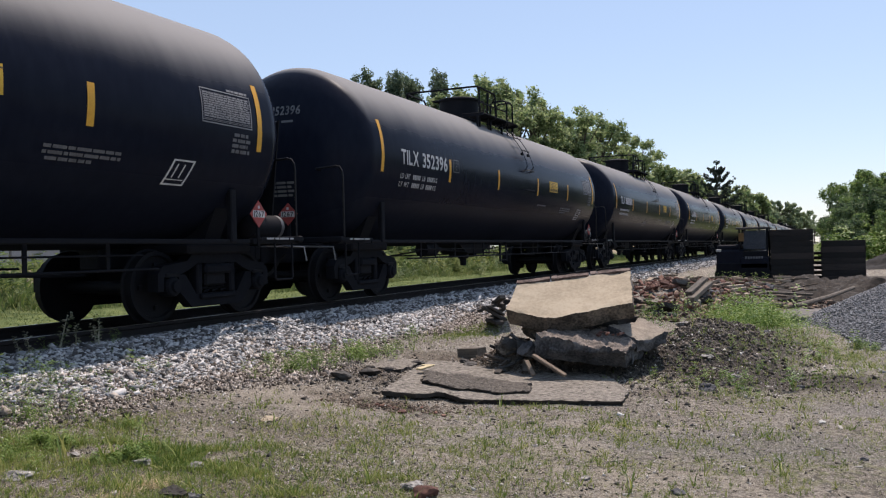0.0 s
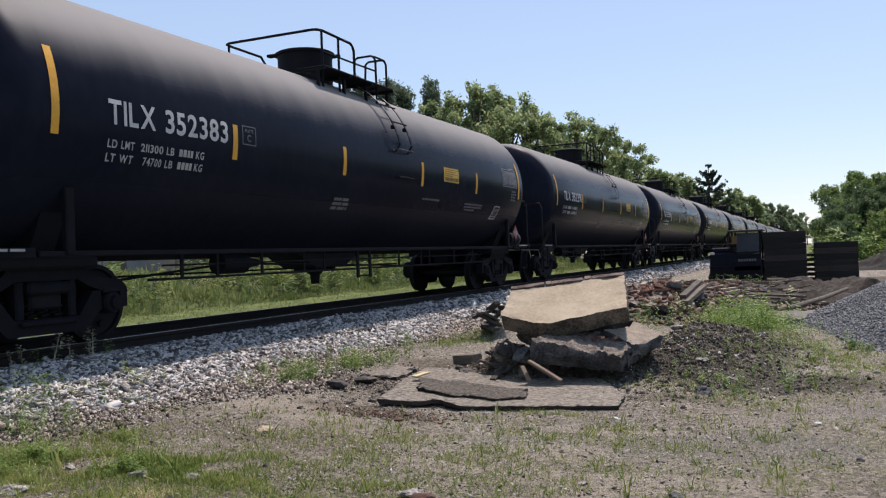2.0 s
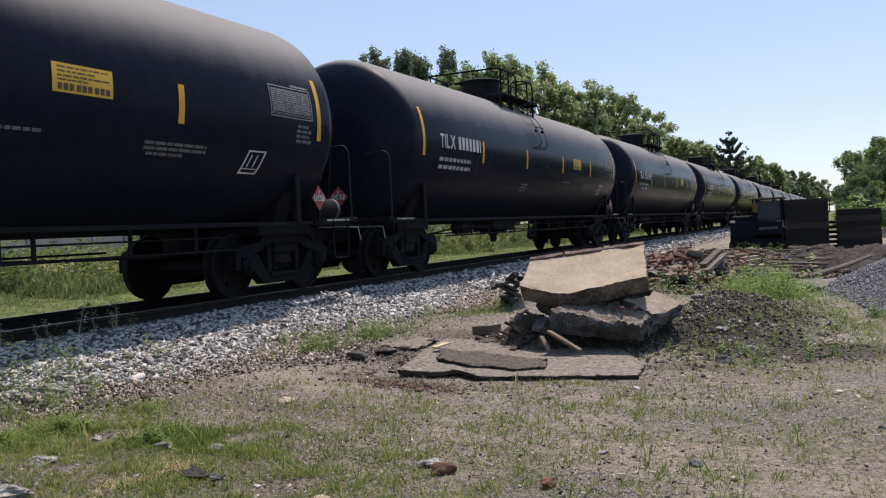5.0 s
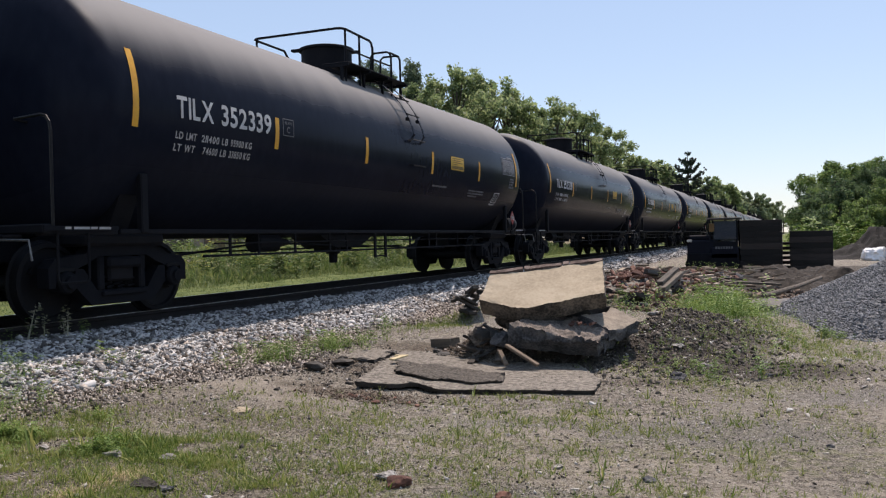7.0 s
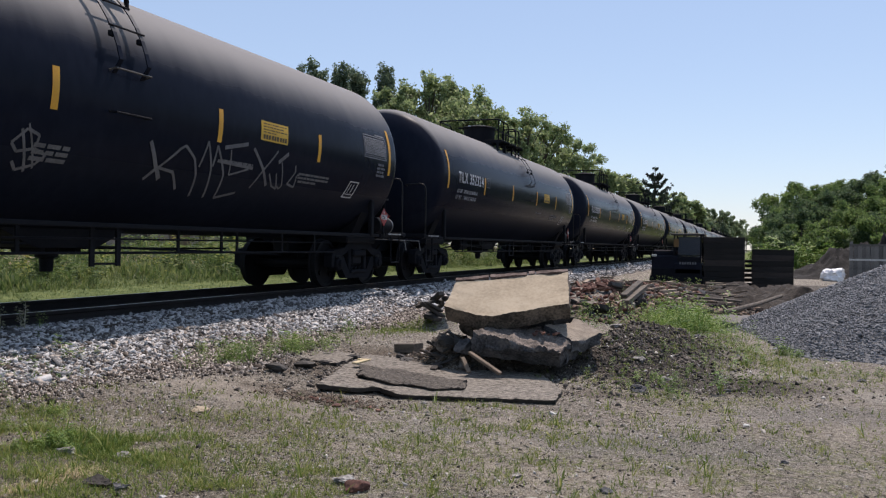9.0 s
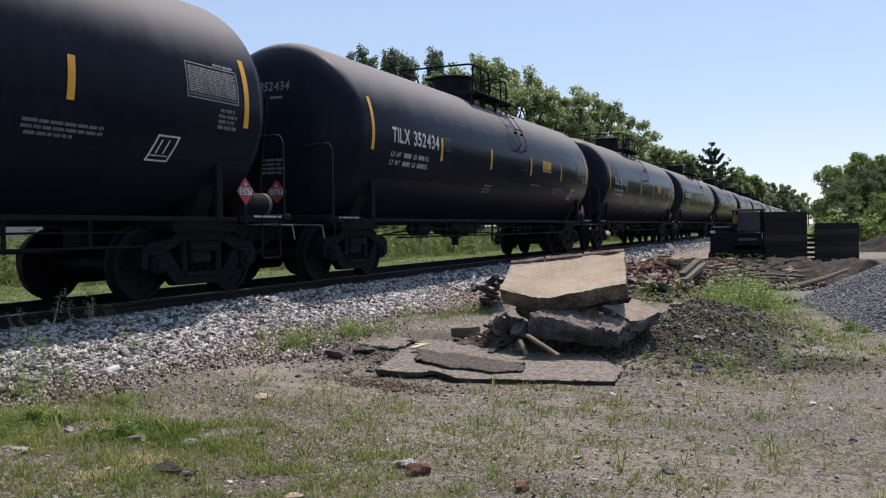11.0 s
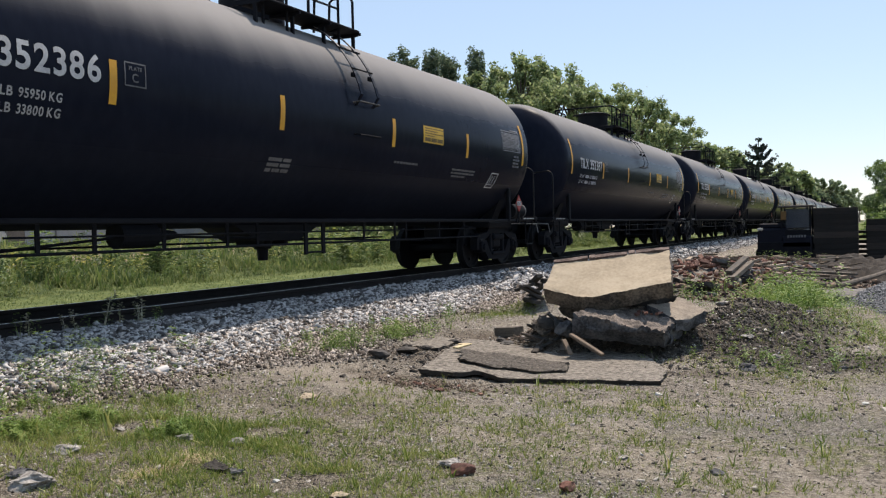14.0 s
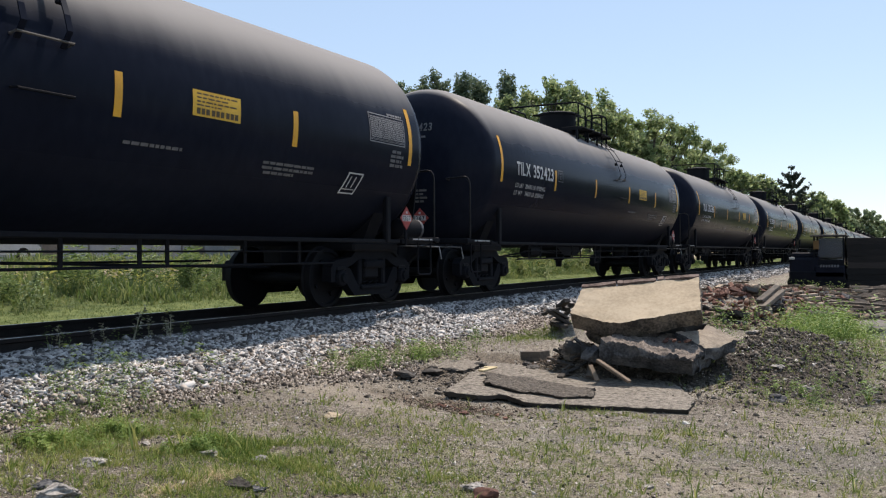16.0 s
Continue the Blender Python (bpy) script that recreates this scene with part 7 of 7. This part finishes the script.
def bank_z(az, d):
    top = 1.6 + 118 * math.tan(radians(bank_top(az))) - 3.4
    side = min(max((-az - 0.2) / 1.2, 0.0), 1.0)
    return max(top * min(max((d - 84) / 32, 0.0), 1.0) * side - 0.1, -0.1)


hb = Build()
naz, nd = 40, 14
for i in range(naz + 1):
    for k in range(nd + 1):
        az, d = 0.0 - 32 * i / naz, 82 + 70 * k / nd
        hb.v.append((*polar(az, d), bank_z(az, d)))
hb.f = [(i * (nd + 1) + k, (i + 1) * (nd + 1) + k, (i + 1) * (nd + 1) + k + 1, i * (nd + 1) + k + 1) for i in range(naz) for k in range(nd)]
tagged(part("hillside", hb, M_GROUND, smooth=True), "green hillside under the wooded bank", "hill", kind="structure")
bank_g = random.Random(31)
proto = [tree("bank_tree", 300 + 20 * k, -250, 8.0, 200 + k, M_LEAFHILL if k % 3 else M_LEAFBANK, "leafy green tree on a wooded bank", group="trees of the wooded bank", kind="bushy", leaves=7600, leaf=0.31, wide=0.5) for k in range(6)]
spots = []
for row, d0 in enumerate((86, 91, 96.5, 102, 108, 115)):
    az = -0.75 - 0.25 * (row % 2) - 0.06 * (5 - row)
    while az > -17.5:
        spots.append((az + bank_g.uniform(-0.2, 0.2), d0 + bank_g.uniform(-2, 2), row))
        az -= 1.35
for i, (az, d, row) in enumerate(spots):
    z = bank_z(az, d)
    h = 4.2 * bank_g.uniform(0.85, 1.15) if row < 5 else max(top_at(bank_top(az), d) * bank_g.uniform(0.97, 1.02) - z, 2.6)
    if az > -1.6:
        h = max(h, top_at(bank_top(az) * (0.3 + 0.14 * row), d) - z)
    x, y = polar(az, d)
    m = pose(x, y, z - 0.1, 0, 0, bank_g.uniform(0, 360)) @ Matrix.Diagonal((max(h, 4.0) / 8 * 1.1, max(h, 4.0) / 8 * 1.1, h / 8, 1))
    if i < 6:
        proto[i].matrix_basis = m
    else:
        o = copy_thing(proto[(i * 5 + i // 7) % 6], pose(0, 0, 0))
        o.matrix_basis = m


def blade(n, w, lean, h=1.0, seed=0):
    """A tuft of bent blades."""
    g = random.Random(seed)
    vs, fs = [], []
    for k in range(n):
        a = 2 * math.pi * k / n + g.uniform(-0.5, 0.5)
        l, t = lean * g.uniform(0.3, 1.2), h * g.uniform(0.55, 1.1)
        dx, dy = math.cos(a), math.sin(a)
        ox, oy = g.uniform(-0.12, 0.12), g.uniform(-0.12, 0.12)
        i = len(vs)
        vs += [(ox - dy * w, oy + dx * w, 0), (ox + dy * w, oy - dx * w, 0), (ox + dx * l * 0.4 - dy * w * 0.8, oy + dy * l * 0.4 + dx * w * 0.8, t * 0.6), (ox + dx * l * 0.4 + dy * w * 0.8, oy + dy * l * 0.4 - dx * w * 0.8, t * 0.6), (ox + dx * l, oy + dy * l, t)]
        fs += [(i, i + 1, i + 3), (i, i + 3, i + 2), (i + 2, i + 3, i + 4)]
    return vs, fs


def weedy(n, w, seed):
    """A leafy weed: stems with small leaves."""
    g = random.Random(seed)
    vs, fs = [], []
    for k in range(n):
        z, r, a = g.uniform(0.1, 1.0), g.uniform(0.05, 0.42), g.uniform(0, 6.28)
        r *= 1.1 - 0.5 * z
        cx, cy = r * math.cos(a), r * math.sin(a)
        i = len(vs)
        ux, uy = math.cos(a) * w, math.sin(a) * w
        vs += [(cx - ux, cy - uy, z), (cx - uy * 0.5, cy + ux * 0.5, z + w * 0.5), (cx + ux, cy + uy, z + w * 0.2), (cx + uy * 0.5, cy - ux * 0.5, z + w * 0.4)]
        fs += [(i, i + 1, i + 2), (i, i + 2, i + 3)]
    for k in range(4):
        a = g.uniform(0, 6.28)
        i = len(vs)
        vs += [(-0.01, 0, 0), (0.01, 0, 0), (0.25 * math.cos(a), 0.25 * math.sin(a), 0.95)]
        fs += [(i, i + 1, i + 2)]
    return vs, fs


def strewn(parts):
    """Places from boxes or round patches: (x, y, spread x, spread y, count)."""
    out = [np.stack([rng.normal(x, sx, n), rng.normal(y, sy, n)], 1) for x, y, sx, sy, n in parts]
    return np.concatenate(out)


def plants(name, base, at_, size, material, label, category, tilt=0.15, bare=None):
    z = hgt(at_[:, 0], at_[:, 1])
    hz = heap_z(at_[:, 0], at_[:, 1])
    ok = hz < 0.02
    if bare is not None:
        u, v = at_[:, 0], at_[:, 1]
        ok &= np.sin(3.1 * u + 1.3 * np.sin(2.3 * v)) * np.sin(4.7 * v + 1.1 * u) + 0.5 * np.sin(9 * u - 5 * v) > bare - 0.5 * rng.uniform(0, 1, len(u))
    return tagged(part(name, scatter(name, *base, np.column_stack([at_, z - 0.005])[ok], size[ok], rng, False, tilt), material), label, category, kind="stuff")


lawn = strewn([(-4.95, 4.95, 0.35, 0.16, 2600), (-4.5, 5.2, 0.28, 0.17, 3000), (-5.75, 4.45, 0.35, 0.25, 1300), (-5.6, 5.6, 0.22, 0.2, 700), (-5.2, 4.35, 0.6, 0.3, 900), (-3.9, 5.05, 0.16, 0.10, 420), (-3.3, 4.75, 0.12, 0.09, 260), (-4.1, 5.75, 0.2, 0.08, 300), (-2.9, 5.35, 0.12, 0.08, 200), (-4.0, 4.1, 0.14, 0.1, 240), (-5.6, 13.7, 0.25, 0.7, 2400), (-2.5, 8.15, 0.35, 0.06, 200), (-1.2, 9.6, 0.5, 0.35, 420), (-2.4, 7.7, 0.5, 0.12, 120),
               (-0.1, 11.7, 0.7, 1.2, 2000), (-1.5, 11.2, 0.7, 0.9, 800), (-0.5, 13.4, 0.5, 1.0, 900), (0.1, 13.0, 0.4, 0.5, 500), (-0.7, 15.4, 0.6, 1.5, 1100), (-1.6, 18.0, 0.7, 1.2, 1100), (1.6, 12.0, 1.1, 0.35, 800), (-0.6, 8.8, 0.35, 0.4, 240), (0.7, 9.0, 0.7, 0.8, 120), (1.1, 30, 1.2, 1.0, 300), (-5.4, 37.5, 0.4, 2.0, 250)])
knots = strewn([(-4.6, 4.4, 1.0, 0.5, 330), (-4.9, 3.7, 0.8, 0.4, 160), (-3.4, 4.7, 0.9, 0.55, 210), (-3.0, 5.7, 1.1, 0.8, 165), (-1.9, 6.2, 1.2, 0.9, 120), (-3.6, 6.7, 1.0, 0.45, 120), (-2.4, 4.4, 0.9, 0.4, 120), (-0.9, 5.2, 0.9, 0.7, 90), (0.6, 6.4, 1.2, 1.1, 80), (-0.4, 7.6, 1.0, 0.8, 70), (-2.0, 7.4, 0.9, 0.3, 60), (-5.6, 4.2, 0.7, 0.5, 110), (-5.0, 6.6, 0.8, 0.4, 40)])
knots = knots[rng.integers(0, len(knots), 18500)]
lawn = np.concatenate([lawn, knots + rng.normal(0, 0.075, knots.shape)])
plants("yard_grass", blade(5, 0.04, 0.9, seed=1), lawn, 0.028 * rng.lognormal(0, 0.45, len(lawn)), M_GRASS, "sparse green and yellowing grass tufts on the yard", "grass", 0.25, bare=-0.5)
clump = strewn([(-5.85, 4.36, 0.24, 0.14, 420), (-5.57, 4.78, 0.12, 0.08, 170), (-5.0, 4.9, 0.21, 0.11, 460), (-6.3, 4.6, 0.2, 0.2, 100), (-5.6, 5.65, 0.10, 0.12, 24), (-6.3, 9.6, 0.25, 0.6, 60), (-5.8, 10.15, 0.18, 0.4, 80), (-5.9, 8.8, 0.12, 0.22, 34), (-6.8, 6.4, 0.3, 0.5, 40), (-6.5, 7.0, 0.3, 0.4, 40), (0.45, 13.9, 0.12, 0.12, 60), (-0.2, 12.6, 0.7, 0.9, 120), (-1.2, 10.9, 0.6, 0.4, 50), (-1.1, 10.0, 0.5, 0.3, 50), (-1.2, 16.2, 0.6, 1.2, 160), (1.9, 12.1, 0.6, 0.2, 60), (-4.6, 36.0, 0.1, 0.3, 12)])
plants("yard_weeds", weedy(30, 0.12, 2), clump, np.where(clump[:, 1] < 7, 0.058, 0.09) * rng.lognormal(0, 0.35, len(clump)), M_WEED, "low leafy green weeds in the dirt", "weeds", 0.12, bare=-0.15)
tall = strewn([(-1.3, 16.6, 0.45, 1.3, 170), (-1.1, 15.2, 0.3, 0.7, 50), (-3.9, 36.0, 0.4, 0.3, 14), (-2.6, 31.0, 0.8, 1.2, 26), (-1.9, 19.0, 0.5, 1.0, 40), (-3.2, 17.0, 0.3, 0.8, 20)])
plants("tall_weeds", weedy(34, 0.07, 12), tall, 0.34 * rng.lognormal(0, 0.3, len(tall)), M_WEED, "tall green weeds growing on the dug ground", "weeds", 0.12)
stalk = np.concatenate([np.stack([rng.normal(-7.55, 0.10, 9), rng.uniform(5.4, 7.6, 9)], 1), strewn([(-6.75, 5.6, 0.22, 0.3, 46), (-6.4, 5.2, 0.2, 0.25, 30), (-5.9, 8.8, 0.12, 0.3, 55), (-5.95, 10.2, 0.2, 0.5, 60), (-6.1, 12.2, 0.15, 0.4, 14)])])
dry = np.array([(-7.72, 6.34), (-7.70, 6.80), (-7.53, 6.88), (-7.49, 7.16), (-7.46, 6.24), (-7.66, 7.3), (-7.5, 5.7)])


def seed_stalk(seed):
    """A stiff stem with small leaves set close along it."""
    g = random.Random(seed)
    vs, fs = [], []
    for k in range(4):
        a = k * math.pi / 2
        i = len(vs)
        vs += [(0.03 * math.cos(a), 0.03 * math.sin(a), 0), (0.03 * math.cos(a + 1.57), 0.03 * math.sin(a + 1.57), 0), (0.05, 0.02, 1.0)]
        fs.append((i, i + 1, i + 2))
    for k in range(26):
        z, a, w = 0.25 + 0.75 * k / 26, g.uniform(0, 6.28), g.uniform(0.05, 0.11)
        cx, cy, i = 0.07 * math.cos(a), 0.07 * math.sin(a), len(vs)
        ux, uy = math.cos(a) * w, math.sin(a) * w
        vs += [(cx - ux * 0.3, cy - uy * 0.3, z), (cx - uy * 0.5, cy + ux * 0.5, z + w * 0.6), (cx + ux, cy + uy, z + w * 0.3), (cx + uy * 0.5, cy - ux * 0.5, z + w * 0.4)]
        fs += [(i, i + 1, i + 2), (i, i + 2, i + 3)]
    return vs, fs


plants("seed_stalks", seed_stalk(6), dry, 0.30 * rng.lognormal(0, 0.2, len(dry)), M_STALK, "pale seeding weed stalks beside the rail", "weeds", 0.1)
plants("trackside_weeds", weedy(26, 0.07, 5), stalk, np.where(stalk[:, 0] < -7.0, 0.24, 0.17) * rng.lognormal(0, 0.25, len(stalk)), M_WEED, "thin weed stalks growing in the ballast", "weeds", 0.06)
n = 15000
vx, vy = -12.4 - 3.4 * rng.uniform(0, 1, n), rng.uniform(6, 78, n)
plants("mown_grass", blade(5, 0.05, 1.1, seed=13), np.stack([vx, vy], 1), 0.05 * rng.lognormal(0, 0.3, n), M_MOWN, "short yellowing mown grass beside the track", "grass", 0.3)
n = 27000
vx = -15.4 - 14.3 * rng.uniform(0, 1, n) ** 1.6
vy = rng.uniform(6, 78, n)
lump = 0.75 + 0.35 * np.sin(0.9 * vy + 1.3 * np.sin(0.6 * vx)) + 0.25 * np.sin(2.1 * vy + vx)
vh = np.clip(0.09 + (-15.4 - vx) * 0.12, 0.09, 0.26) * rng.lognormal(0, 0.35, n) * np.clip(lump, 0.45, 1.5)
plants("verge_grass", blade(5, 0.045, 0.8, seed=3), np.stack([vx, vy], 1), vh, M_VERGE, "long green grass on the verge beyond the track", "grass", 0.2)
vw = np.stack([-15.8 - 6 * rng.uniform(0, 1, 1700) ** 1.5, rng.uniform(8, 70, 1700)], 1)
vw = vw[np.sin(0.8 * vw[:, 1] + 0.7 * np.sin(1.9 * vw[:, 1])) + 0.5 * np.sin(2.7 * vw[:, 1] + vw[:, 0]) > -0.35]
plants("verge_weeds", weedy(34, 0.10, 15), vw, np.clip(0.2 + (-15.8 - vw[:, 0]) * 0.18, 0.2, 0.62) * rng.lognormal(0, 0.35, len(vw)), M_VERGEWEED, "leafy dark green weeds among the grass beyond the track", "weeds", 0.15)
vf = np.stack([-16.9 - 4.5 * rng.uniform(0, 1, 150), rng.uniform(8, 60, 150)], 1)
plants("flowering_weeds", weedy(30, 0.08, 19), vf, 0.55 * rng.lognormal(0, 0.3, 150), M_BLOOM, "yellow-green flowering weeds beyond the track", "weeds", 0.1)
bush = strewn([(-18.5, 30, 1.5, 1, 26), (-17.5, 38, 1.2, 1.5, 30), (-18, 47, 1.5, 2, 30), (-22, 60, 3, 4, 60), (-16.0, 24.5, 0.25, 0.4, 7)])
plants("verge_bushes", weedy(60, 0.10, 7), bush, 0.8 * rng.lognormal(0, 0.25, len(bush)), M_VERGE, "leafy bushes in the grass beyond the track", "bush", 0.1)
under = np.stack([rng.uniform(-1, 28, 260), rng.uniform(78, 85, 260)], 1)
plants("bank_brush", weedy(90, 0.08, 9), under, 1.3 * rng.lognormal(0, 0.35, 260), M_WEED, "green brush at the foot of the wooded bank", "bush", 0.1)
straw = strewn([(-4.21, 3.98, 0.06, 0.10, 420), (-4.2, 4.22, 0.05, 0.12, 520), (-4.24, 4.5, 0.08, 0.09, 900), (-4.55, 9.42, 0.09, 0.12, 160), (-4.45, 9.15, 0.05, 0.08, 40)])
plants("straw_scrap", blade(5, 0.04, 1.3, 0.25, 8), straw, 0.034 * rng.lognormal(0, 0.3, len(straw)), M_STRAW, "scrap of yellow dry straw on the dirt", "straw", 0.3)

motions()
